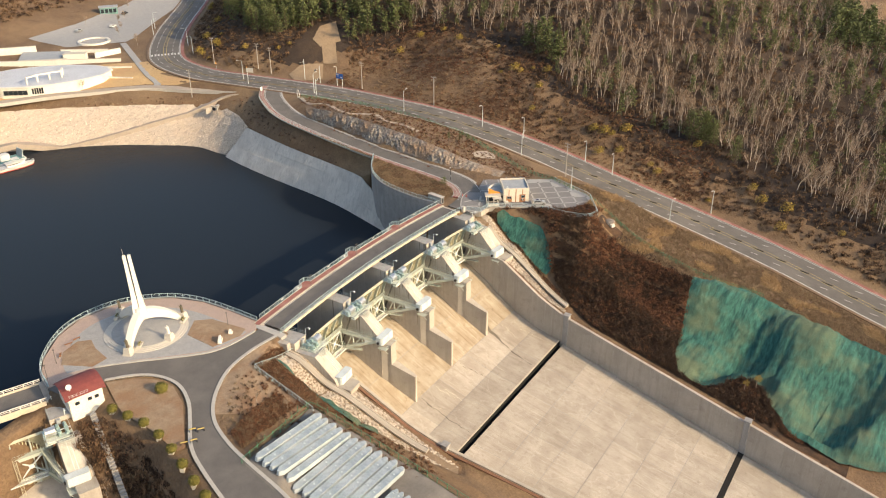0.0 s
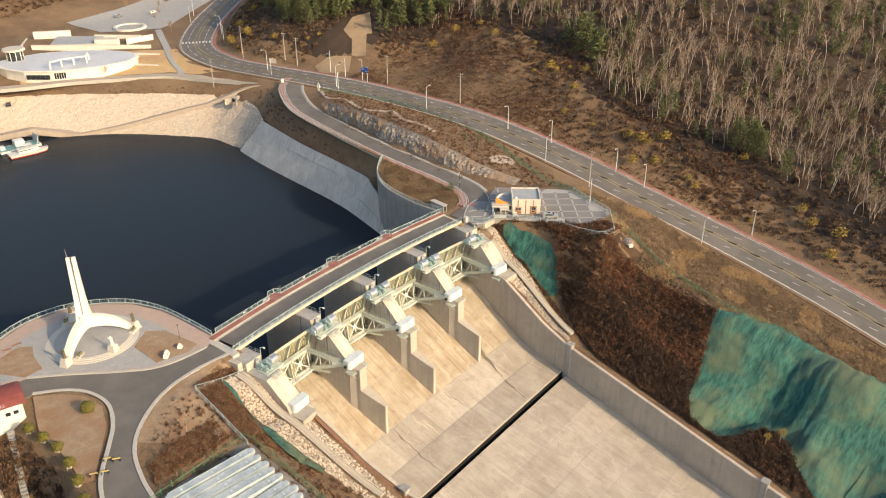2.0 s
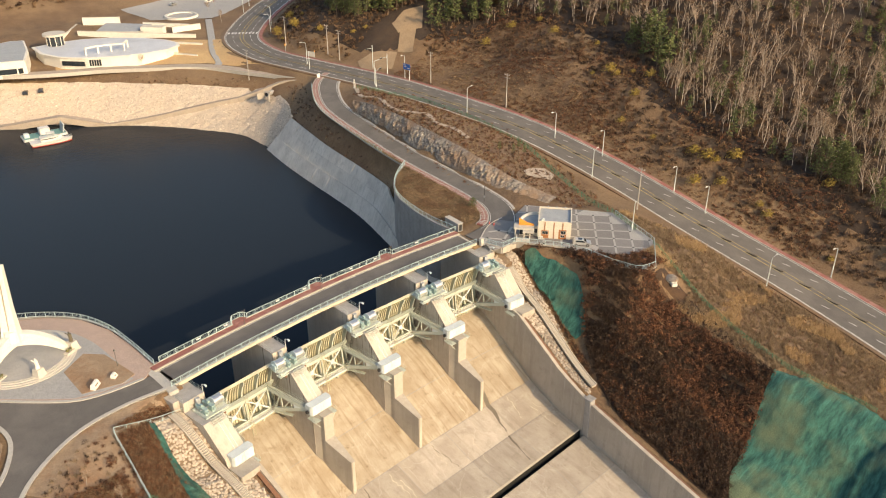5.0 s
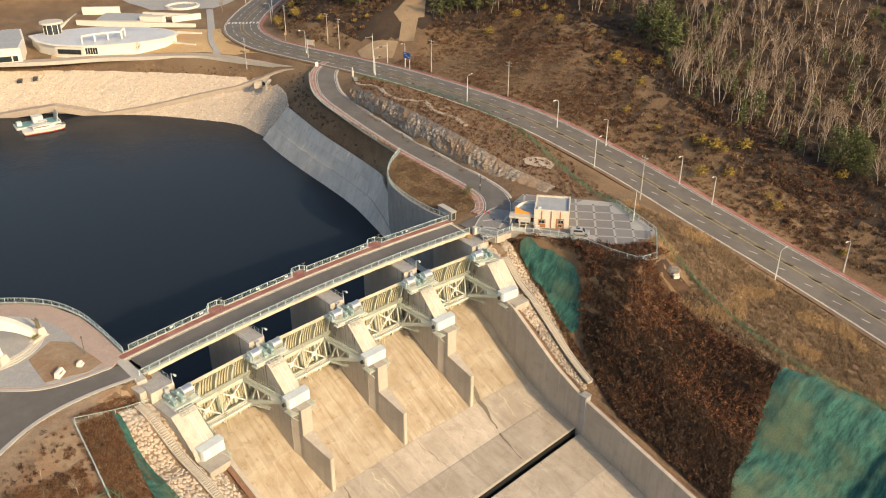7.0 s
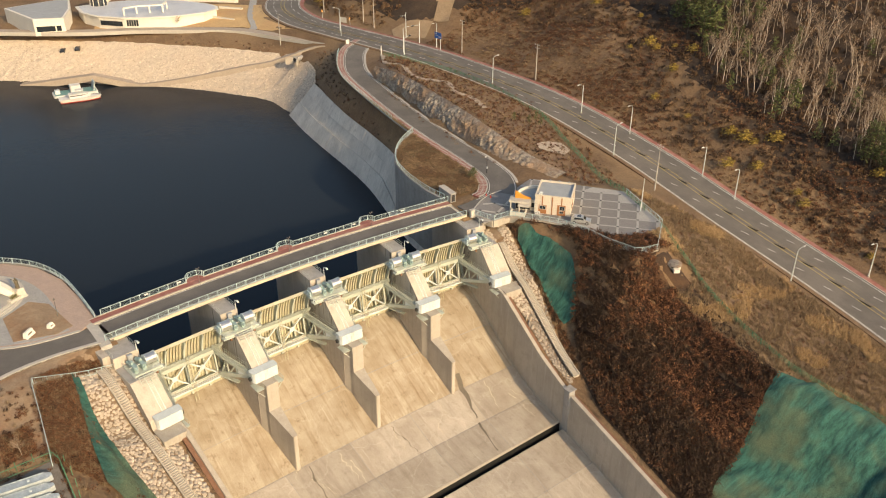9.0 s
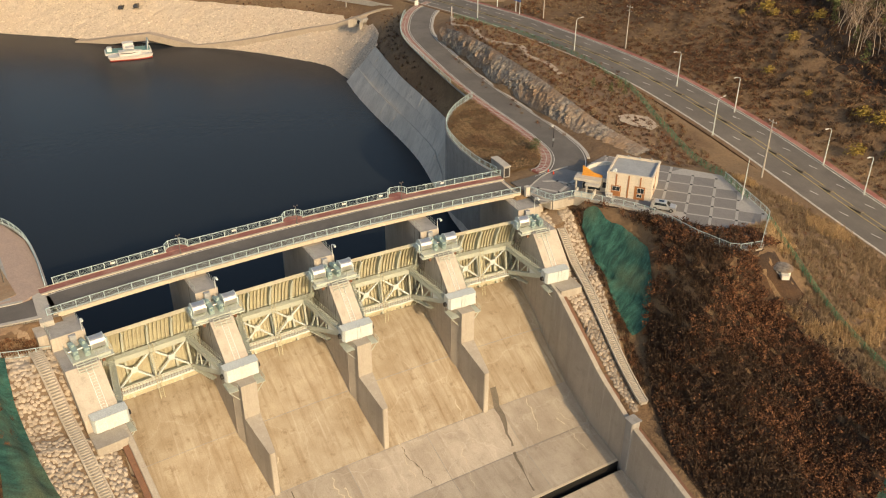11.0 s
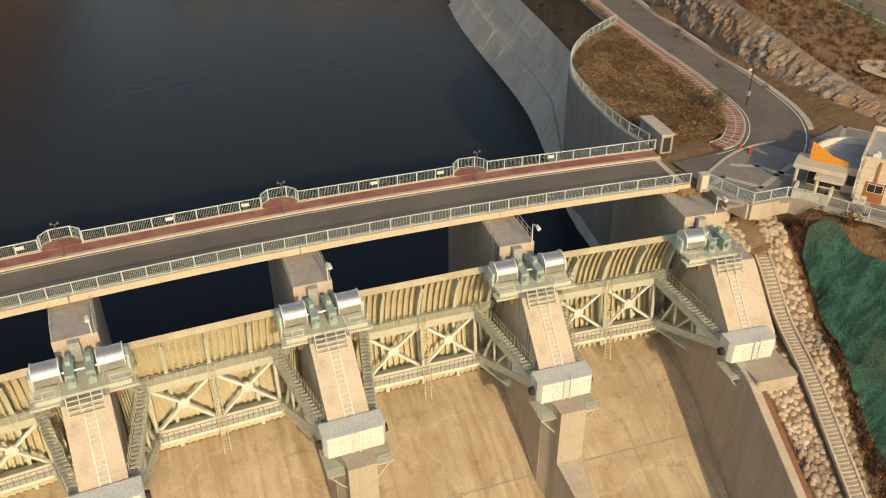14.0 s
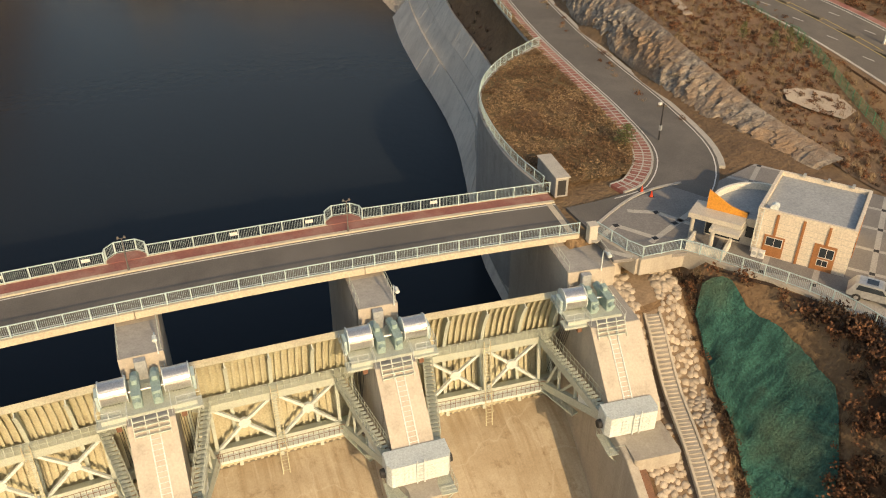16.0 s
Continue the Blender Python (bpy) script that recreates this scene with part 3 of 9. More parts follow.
HUM = 0.0
gx = np.unique(np.r_[axis(-130, 190, 2.5, 2600), np.arange(-62, 66, 1.25)])
gy = np.unique(np.r_[axis(-170, 300, 2.5, 2600), np.arange(-120, 50, 1.25)])
GX, GY = np.meshgrid(gx, gy)
HUM = fbm(GX, GY, 0.16, 8.1, 3)
GZ = ground_z(GX, GY)
nx, ny = len(gx), len(gy)
_m = (GX > 34) & (GX < 70) & (GY > -142) & (GY < -74)
_w = np.where(inside(NET2, GX[_m], GY[_m]), smooth(0.0, 5.0, dist_line(np.array(NET2, float), GX[_m], GY[_m], True)[0]), 0.0)
_fold = np.interp(GY[_m] + 0.25 * GX[_m], [-132, -122, -112, -98, -91, -84, -77, -66], [0.0, 2.6, -2.6, 3.0, 0.6, -3.2, -1.0, 1.0])
_fold += np.array([noise.noise(Vector(((y + 0.25 * x) * 0.24, x * 0.05, 9.4))) * 1.2 for x, y in zip(GX[_m], GY[_m])])
GZ[_m] += _w * _fold
for _p in RIP.values():
    _m = (np.abs(GX) > 30) & (np.abs(GX) < 52) & (GY > -60) & (GY < -8)
    _d = dist_line(np.array(_p, float), GX[_m], GY[_m], True)[0]
    _w = np.where(inside(_p, GX[_m], GY[_m]), 1.0, smooth(1.7, 0.8, _d))
    GZ[_m] = GZ[_m] * (1 - _w) + _w * revetment_z(GX[_m], GY[_m])


def ground_at(x, y):
    i = int(np.clip(np.searchsorted(gx, x) - 1, 0, nx - 2))
    j = int(np.clip(np.searchsorted(gy, y) - 1, 0, ny - 2))
    a, b = (x - gx[i]) / (gx[i + 1] - gx[i]), (y - gy[j]) / (gy[j + 1] - gy[j])
    return float((GZ[j, i] * (1 - a) + GZ[j, i + 1] * a) * (1 - b) + (GZ[j + 1, i] * (1 - a) + GZ[j + 1, i + 1] * a) * b)


ground = mesh_ob("ground", np.stack([GX.ravel(), GY.ravel(), GZ.ravel()], 1),
                 [(j * nx + i, j * nx + i + 1, (j + 1) * nx + i + 1, (j + 1) * nx + i) for j in range(ny - 1) for i in range(nx - 1)], M_ground, True)
# woodland soil with the shade under the trees put into its colour
M_shaded_floor = mat("shaded_forest_floor", (0.058, 0.038, 0.025), (0.034, 0.023, 0.016), 0.95, 0.25, 2.0, 0.9, depth=0.4, third=(0.075, 0.048, 0.028), big=0.05)
ground.data.materials.append(M_shaded_floor)


def forest_edge(y):
    """How far beyond the highway the trees begin."""
    return np.interp(y, [-40, 0, 35, 55, 95, 112, 130], [26, 30, 42, 58, 56, 38, 24])


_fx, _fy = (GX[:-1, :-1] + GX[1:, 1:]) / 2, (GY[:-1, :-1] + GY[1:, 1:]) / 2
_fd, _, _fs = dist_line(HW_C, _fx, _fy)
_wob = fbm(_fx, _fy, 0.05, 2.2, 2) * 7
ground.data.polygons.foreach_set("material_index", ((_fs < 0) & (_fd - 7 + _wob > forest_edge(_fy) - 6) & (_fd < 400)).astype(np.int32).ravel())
tagged(ground, "dry brown winter hillsides with bare earth and withered grass", "ground", kind="structure")

wl = [(x, y) for x, y in WATERLINE]
water = mesh_ob("water", [(-900, 0, WATER), (60, 0, WATER), (90, 60, WATER), (90, 260, WATER), (0, 500, WATER), (-900, 500, WATER)], [(0, 1, 2, 3, 4, 5)], M_water)
tagged(water, "dark calm reservoir water with faint ripples", "water", kind="structure")


# ---------------------------------------------------------------- shared builders
from mathutils import geometry as mgeo


def drape(name, poly, dz, step, material, parent=None, label="", rise=None, smooth=True):
    """A sheet over the ground inside a plan polygon."""
    p = arr(poly)
    edge = []
    for a, b in zip(p, np.roll(p, -1, 0)):
        n = max(1, int(np.linalg.norm(b - a) / step))
        edge += [tuple(a + (b - a) * i / n) for i in range(n)]
    xs, ys = np.meshgrid(np.arange(p[:, 0].min(), p[:, 0].max(), step), np.arange(p[:, 1].min(), p[:, 1].max(), step))
    m = inside(poly, xs, ys)
    d, _, _ = dist_line(np.c_[p], xs, ys, True)
    m &= d > step * 0.45
    pts = edge + list(zip(xs[m], ys[m]))
    v, _, f, _, _, _ = mgeo.delaunay_2d_cdt([Vector(q) for q in pts], [], [list(range(len(edge)))], 1, 1e-4)
    vs = [(q.x, q.y, ground_at(q.x, q.y) + dz + (rise(q.x, q.y) if rise else 0)) for q in v]
    o = mesh_ob(name, vs, [tuple(t) for t in f], material, smooth)
    if parent:
        o.parent = parent
    if label:
        o["label"] = label
    return o


def loft(name, rows, material, parent=None, label="", smooth=False):
    """A sheet through rows of points of equal count."""
    k = len(rows[0])
    v = [tuple(q) for r in rows for q in r]
    f = [(j * k + i, j * k + i + 1, (j + 1) * k + i + 1, (j + 1) * k + i) for j in range(len(rows) - 1) for i in range(k - 1)]
    o = mesh_ob(name, v, f, material, smooth)
    if parent:
        o.parent = parent
    if label:
        o["label"] = label
    return o


def child(name, me, parent, m=None):
    """One more object on a mesh that already exists."""
    o = new(name, me)
    o.parent = parent
    if m is not None:
        o.matrix_local = m
    return o


POST_ME = Geo().box(-0.05, 0.05, -0.05, 0.05, 0, 1.2, c=0.015).box(-0.07, 0.07, -0.07, 0.07, 1.2, 1.24)
_o = POST_ME.ob("post", M_rail)
POST = _o.data
bpy.data.objects.remove(_o)


def railing(line, parent, height=1.2, pitch=2.0, material=None, bal=0.15, posts=True):
    """A baluster railing along (x, y, z) points: posts, rails and balusters."""
    material = material or M_rail
    l = arr(line)
    s = np.r_[0, np.cumsum(np.linalg.norm(np.diff(l, axis=0), axis=1))]
    at = lambda d: Vector([float(np.interp(d, s, l[:, k])) for k in range(3)])
    n = max(1, int(round(s[-1] / pitch)))
    ps = [at(s[-1] * i / n) for i in range(n + 1)]
    if posts:
        for i, q in enumerate(ps):
            o = child("post", POST, parent)
            t = ps[min(i + 1, n)] - ps[max(i - 1, 0)]
            o.matrix_world = Matrix.Translation(q) @ Matrix.Rotation(math.atan2(t.y, t.x), 4, "Z") @ Matrix.Diagonal((1, 1, height / 1.24, 1))
    for nm, z, w in (("top_rail", height, 0.075), ("bottom_rail", 0.14, 0.055)):
        g = Geo()
        for a, b in zip(ps[:-1], ps[1:]):
            g.bar(a + Vector((0, 0, z)), b + Vector((0, 0, z)), w)
        g.ob(nm, material, parent)
    if bal:
        g = Geo()
        k = max(2, int(s[-1] / bal))
        for i in range(k):
            q = at(s[-1] * (i + 0.5) / k)
            g.bar(q + Vector((0, 0, 0.14)), q + Vector((0, 0, height)), 0.03, n=3)
        tagged(g.ob("baluster", material, parent), kind="stuff")


def ladder(g, a, b, w, side, rung=0.35, t=0.06):
    """A ladder from a to b, of width w along the vector side."""
    a, b, sd = Vector(a), Vector(b), Vector(side).normalized() * w / 2
    g.bar(a - sd, b - sd, t).bar(a + sd, b + sd, t)
    n = int((b - a).length / rung)
    for i in range(1, n):
        q = a.lerp(b, i / n)
        g.bar(q - sd, q + sd, t * 0.7, n=3)
    return g


def simple_rail(g, pts, h=1.0, step=1.2, t=0.05):
    """Light tube handrail along points."""
    for a, b in zip(pts[:-1], pts[1:]):
        a, b = Vector(a), Vector(b)
        n = max(1, int((b - a).length / step))
        for i in range(n + 1):
            q = a.lerp(b, i / n)
            g.bar(q, q + Vector((0, 0, h)), t, n=3)
        for z in (h, h * 0.5):
            g.bar(a + Vector((0, 0, z)), b + Vector((0, 0, z)), t, n=3)
    return g


# ---------------------------------------------------------------- spillway: floor, walls, piers
M_stain = mat("dark_stain", (0.20, 0.17, 0.13), (0.15, 0.13, 0.10), 0.95, 2, 9, 0.1)
spill = thing("spillway_floor", "pale tan concrete spillway chute floor with stained slabs", "spillway floor", kind="structure")


def floor_pt(q, v, dz=0.0):
    """q from -1 at one side wall to 1 at the other."""
    x = q * (abs(wall_x(1, v)) + 0.3)
    return (x, v - (x * x) / (2 * R_ARC) * max(0.0, min(1.0, (v + 47) / 40)), floor_z(v) + dz)


rs = random.Random(4)
for v0, v1, nv in ((5, -9.5, 12), (-9.5, -20, 9), (-20, -30, 8), (-30, -38.5, 5), (-38.5, -47.3, 5)):
    cols = 4 if v0 > -29 else 5
    for c in range(cols):
        q0, q1 = -1 + 2 * c / cols, -1 + 2 * (c + 1) / cols
        dz = rs.uniform(-0.02, 0.02)
        loft("floor_slab", [[floor_pt(q0 + (q1 - q0) * i / 6 + (0.0013 if i == 0 else -0.0013 if i == 6 else 0), v0 + (v1 - v0) * j / nv + (-0.05 if j == 0 else 0.05 if j == nv else 0), dz) for i in range(7)] for j in range(nv + 1)], M_slab_up if v0 > -30 else M_slab, spill, smooth=True)
for v0 in range(-49, -180, -9):
    for c in range(5):
        q0, q1 = -1 + 2 * c / 5, -1 + 2 * (c + 1) / 5
        dz = -0.35 + rs.uniform(-0.02, 0.02)
        loft("floor_slab", [[floor_pt(q0 + (q1 - q0) * i / 3 + (0.0013 if i == 0 else -0.0013 if i == 3 else 0), v0 - 9 * j / 2 + (-0.05 if j == 0 else 0.05 if j == 2 else 0) + (0.35 if v0 == -49 and j == 0 else 0), dz) for i in range(4)] for j in range(3)], M_slab, spill)
loft("floor_bed", [[floor_pt(q / 12, v, -0.07) for q in range(-12, 13)] for v in list(range(5, -46, -1)) + [-46.9]], M_conc_grey, spill)
loft("floor_bed", [[floor_pt(q / 12, v, -0.42) for q in range(-12, 13)] for v in [-49.2] + list(range(-55, -104, -3)) + [-103.9]], M_conc_grey, spill)
loft("floor_bed", [[floor_pt(q / 12, v, -0.42) for q in range(-12, 13)] for v in [-105.6] + list(range(-108, -180, -6))], M_conc, spill)
loft("joint_bed", [[floor_pt(q / 12, v, -0.31) for q in range(-12, 13)] for v in (-104.0, -105.5)], M_black, spill)
# cracks and damp seams in the slabs
rk = random.Random(31)
for (x, y), end, w, m in [((21.5, -26.9), (17.0, -46.0), 0.55, M_stain), ((-16.4, -30.5), (-17.5, -46), 0.25, M_stain), ((2.2, -30.5), (3.5, -38), 0.2, M_stain)] + \
        [((rk.uniform(-30, 30), rk.uniform(-36, -22)), None, rk.uniform(0.1, 0.17), M_cream) for _ in range(12)]:
    end = end or (x + rk.uniform(-4, 4), y - rk.uniform(4, 9))
    n = 12
    pts = [(x + (end[0] - x) * i / n + rk.uniform(-0.35, 0.35), y + (end[1] - y) * i / n) for i in range(n + 1)]
    ws = [w * rk.uniform(0.25, 1.2) * (1 - 0.7 * i / n) for i in range(n + 1)]
    half = abs(wall_x(1, y)) + 0.3
    loft("floor_crack", [[floor_pt(px_ / (abs(wall_x(1, py_)) + 0.3) + k * q / half, py_, 0.035) for (px_, py_), q in zip(pts, ws)] for k in (1, -1)], m, spill)
Geo().box(-37, 37, -49.1, -47.3, -36, floor_z(-47.0) - 2.0).box(-37, 37, -47.4, -46.8, -36, floor_z(-47.0) - 0.12).ob("joint_bed", M_black, spill, "dark open joint across the slabs")
g = Geo()
for i in range(24):
    x = -36 + 72 * i / 24
    g.box(x, x + 2.99, -47.34, -46.75, floor_z(-47.0) - 0.13, floor_z(-47.0) + 0.012)
g.ob("joint_lip", M_cream, spill, "pale worn lip of the joint")

for side, nm in ((-1, "wall_left"), (1, "wall_right")):
    w = thing(nm, "weathered grey-tan concrete chute side wall with a capped top", "wall", kind="structure")
    ends = [-21.5, -30, -39, -48.1, None, -49.7, -58.5, -67.5, -76.5, -85.5, -94.5, -103.9, None, -105.5, -115, -125, -135, -145, -155, -165, -178]
    for a, b in zip(ends[:-1], ends[1:]):
        if a is None or b is None:
            continue
        ring = []
        for y in np.linspace(a - 0.02, b + 0.02, 5):
            x0 = wall_x(side, y)
            zt, zb = wall_top(y), floor_z(y) - 3
            ring.append([(x0, y, zb), (x0 + side * 0.12, y, zt - 0.08), (x0 + side * 0.2, y, zt), (x0 + side * 0.95, y, zt), (x0 + side * 1.0, y, zt - 1.0), (x0 + side * 2.2, y, zt - 2.4), (x0 + side * 2.4, y, zb)])
        g = Geo()
        for r in ring:
            g.v += r
        k = 7
        for i in range(4):
            for j in range(k):
                q = (i * k + j, i * k + (j + 1) % k, (i + 1) * k + (j + 1) % k, (i + 1) * k + j)
                g.f.append(q if side < 0 else tuple(reversed(q)))
        g.f += [tuple(range(k)), tuple(4 * k + i for i in range(k - 1, -1, -1))]
        g.ob("wall_panel", M_conc, w)
    for y in (-48.9, -104.7):
        x0 = wall_x(side, y)
        a, b = sorted((x0 - side * 0.2, x0 + side * 1.5))
        Geo().box(a, b, y - 0.85, y + 0.85, floor_z(y) - 3, wall_top(y) + 0.75, c=0.2).box(a - 0.1, b + 0.1, y - 0.95, y + 0.95, wall_top(y) + 0.75, wall_top(y) + 0.95).ob("joint_pillar", M_conc_grey, w)
    # drain channel on the soil side of the wall
    ln = np.array([(wall_x(side, y) + side * 1.35, y, wall_top(y) - 0.45) for y in np.linspace(-22, -170, 60)])
    ribbon("drain_channel", ln, -0.4, 0.4, 0.0, M_rust, 0.5, w)

PIER_UP = [(6.0, -24.0), (6.0, -0.9), (-9.2, -0.9), (-9.2, -3.0), (-14.8, -3.0), (-20.0, -8.0), (-20.6, -9.4), (-20.6, -24.0)]
TR_V, TR_Z, GATE_R = -19.7, -8.9, 12.0


def build_pier(k):
    m = pier_frame(k)
    end = k in (0, 4)
    p = thing("pier", "stained concrete end pier joined to the bank" if end else "stained concrete spillway pier with a stepped tapering downstream nose", "pier", m, "spillway piers")
    hw = 1.75
    L = lambda u, v, z: (u, v, z)
    u0, u1 = (-2.9 if k == 0 else -hw), (2.9 if k == 4 else hw)
    Geo().extrude(list(reversed(PIER_UP)), u0, u1, L).ob("shaft", M_pier, p)
    nose = [(math.cos(a) * hw, 5.98 + math.sin(a) * hw) for a in np.linspace(0, math.pi, 13)]
    if not end:
        Geo().prism(nose, -24, -1.6).ob("cutwater", M_pier, p)
    g = Geo()
    if end:
        a, b = (u0, 1.3) if k == 0 else (-1.3, u1)
        g.box(a, b, -24.4, -20.5, -31, -9.6, c=0.15)
        g.ob("toe_block", M_conc, p)
    else:
        ring = [(1.75, -20.5), (1.2, -22.0), (1.2, -23.2), (-1.2, -23.2), (-1.2, -22.0), (-1.75, -20.5)]
        g.prism(ccw(ring), -30, -9.6)
        g.ob("toe_block", M_conc, p)
        g = Geo()
        ring = [(1.2, -23.1), (0.48, -29.7), (0.36, -29.9), (-0.36, -29.9), (-0.48, -29.7), (-1.2, -23.1)]
        zt = [-15.4, -17.5, -17.55, -17.55, -17.5, -15.4]
        vs = [(x, y, -32) for x, y in ring] + [(x, y, z) for (x, y), z in zip(ring, zt)]
        g.add(vs, [(0, 1, 2, 3, 4, 5), (11, 10, 7, 6), (10, 9, 8, 7)] + [((i + 1) % 6, i, 6 + i, 6 + (i + 1) % 6) for i in range(6)])
        g.ob("nose", M_conc, p)
    # white ladder up the sloping face, grey step rails above it
    g = Geo()
    ladder(g, (0.1, -15.2, -3.3), (0.1, -19.9, -7.85), 0.75, (1, 0, 0), 0.4, 0.1)
    g.ob("ladder", M_cap, p, "white steel ladder")
    for i in range(4):
        g = Geo()
        g.bar((-1.3, -14.9 - 0.25 * i, -2.6 - 0.28 * i), (1.3, -14.9 - 0.25 * i, -2.6 - 0.28 * i), 0.09)
        g.ob("step_rail", M_steel, p)
    for u in (-1.3, -0.4, 0.5, 1.3):
        Geo().bar((u, -14.8, -2.2), (u, -15.8, -3.7), 0.07).ob("rail_post", M_steel, p)
    Geo().box(u0 + 0.04, u1 - 0.04, -9.16, -4.7, -0.9, -0.872).box(u0 + 0.04, u1 - 0.04, -14.7, -9.24, -3.0, -2.985).ob("deck_surface", M_conc_grey, p, "dirty grey deck surface")
    # handrails on the top deck and galleries beside the beam
    g = Geo()
    simple_rail(g, [(u0 + 0.15, -5.2, -0.9), (u0 + 0.15, -9.0, -0.9)], 1.0, 1.0)
    g.ob("deck_rail", M_steel, p)
    g = Geo()
    simple_rail(g, [(u1 - 0.15, -5.2, -0.9), (u1 - 0.15, -9.0, -0.9)], 1.0, 1.0)
    g.ob("deck_rail", M_steel, p)
    for s in (-1, 1):
        if (k == 0 and s < 0) or (k == 4 and s > 0):
            continue
        g = Geo()
        g.box(*sorted((s * 1.3, s * 2.75)), -22.6, -20.0, -10.55, -10.47)
        simple_rail(g, [(s * 1.4, -22.6, -10.5), (s * 2.75, -22.6, -10.5), (s * 2.75, -20.0, -10.5)], 0.95, 0.8)
        g.bar((s * 1.25, -22.3, -12.4), (s * 2.7, -22.3, -10.55), 0.09)
        g.bar((s * 1.6, -20.4, -12.0), (s * 2.7, -20.4, -10.55), 0.09)
        g.ob("side_gallery", M_steel, p)
    # rain streaks under the top edge
    if k < 4:
        rr = random.Random(10 + k)
        for i in range(14):
            v, w, h = rr.uniform(-21, -6), rr.uniform(0.06, 0.3), rr.uniform(1.5, 7)
            zt = float(np.interp(v, [-20.0, -14.8, -9.2, -9.1], [-8.2, -3.2, -3.1, -1.0]))
            for u in ((u0 - 0.006,) if k else ()) + (u1 + 0.006,):
                s = 1 if u > 0 else -1
                q = [(u, v, zt - h), (u, v + w * 0.2, zt - h), (u, v + w, zt), (u, v, zt)]
                Geo().add(q if s > 0 else q[::-1], [(0, 1, 2, 3)]).ob("rain_streak", M_stain, p)
    return p


def ccw(poly):
    a = sum(p[0] * q[1] - q[0] * p[1] for p, q in zip(poly, poly[1:] + poly[:1]))
    return poly if a > 0 else poly[::-1]


piers = [build_pier(k) for k in range(5)]


def cap_beam(k):
    c = thing("trunnion_beam", "white painted steel trunnion beam on the pier face", "steel beam", pier_frame(k), "trunnion beams")
    a, b = (-2.2 if k == 0 else -2.62, 2.15 if k == 4 else 2.62)
    ring = [(a + 0.3, -21.5), (b - 0.3, -21.5), (b, -21.0), (b, -19.6), (a, -19.6), (a, -21.0)]
    Geo().prism(ring, -9.5, -7.5).prism([(x * 0.985, y - (0.06 if y < -21.2 else 0)) for x, y in ring], -7.5, -7.38).ob("beam", M_cap, c)
    me = None
    for s in (-1, 1):
        for r in range(4):
            for q in range(3):
                m = Matrix.Translation((s * (0.62 + 0.32 * q), -21.53, -9.1 + 0.38 * r))
                if me is None:
                    o = Geo().cone((0, 0.05, 0), (0, -0.05, 0), 0.1, 0.1, 6).ob("bolt", M_cap, c)
                    me = o.data
                    o.matrix_local = m
                else:
                    child("bolt", me, c, m)
    g = Geo()
    ladder(g, (0, -21.62, -9.5), (0, -21.62, -7.0), 0.6, (1, 0, 0), 0.35, 0.09)
    g.ob("ladder", M_cap, c)
    for s in (-1, 1):
        if (k == 0 and s < 0) or (k == 4 and s > 0):
            continue
        x = b if s > 0 else a
        Geo().cone((x, -20.3, -8.9), (x + s * 0.35, -20.3, -8.9), 0.42, 0.36, 12).ob("trunnion_pin", M_dark, c)
    return c


for k in range(5):
    cap_beam(k)


# ---------------------------------------------------------------- gates
def gpt(a, r, u):
    return Vector((u, TR_V + r * math.cos(a), TR_Z + r * math.sin(a)))


A_TOP, A_BOT = math.asin((-2.7 - TR_Z) / GATE_R), math.asin((-15.0 - TR_Z) / GATE_R)
A_UP, A_LO = radians(7), radians(-21)


def arc_strip(g, u0, u1, r0, r1, a0, a1, n=12):
    """A curved solid between two radii and two widths."""
    st = len(g.v)
    for i in range(n + 1):
        a = a0 + (a1 - a0) * i / n
        g.v += [tuple(gpt(a, r0, u0)), tuple(gpt(a, r0, u1)), tuple(gpt(a, r1, u1)), tuple(gpt(a, r1, u0))]
    for i in range(n):
        for j in range(4):
            g.f.append((st + 4 * i + j, st + 4 * i + (j + 1) % 4, st + 4 * (i + 1) + (j + 1) % 4, st + 4 * (i + 1) + j))
    g.f += [(st + 3, st + 2, st + 1, st), tuple(st + 4 * n + j for j in range(4))]
    return g


def beam_at(g, a, u0, u1, r0, r1, h):
    """A straight girder across the gate at angle a, between two radii, h high."""
    d = h / 2 / ((r0 + r1) / 2)
    return arc_strip(g, u0, u1, r0, r1, a - d, a + d, 1)


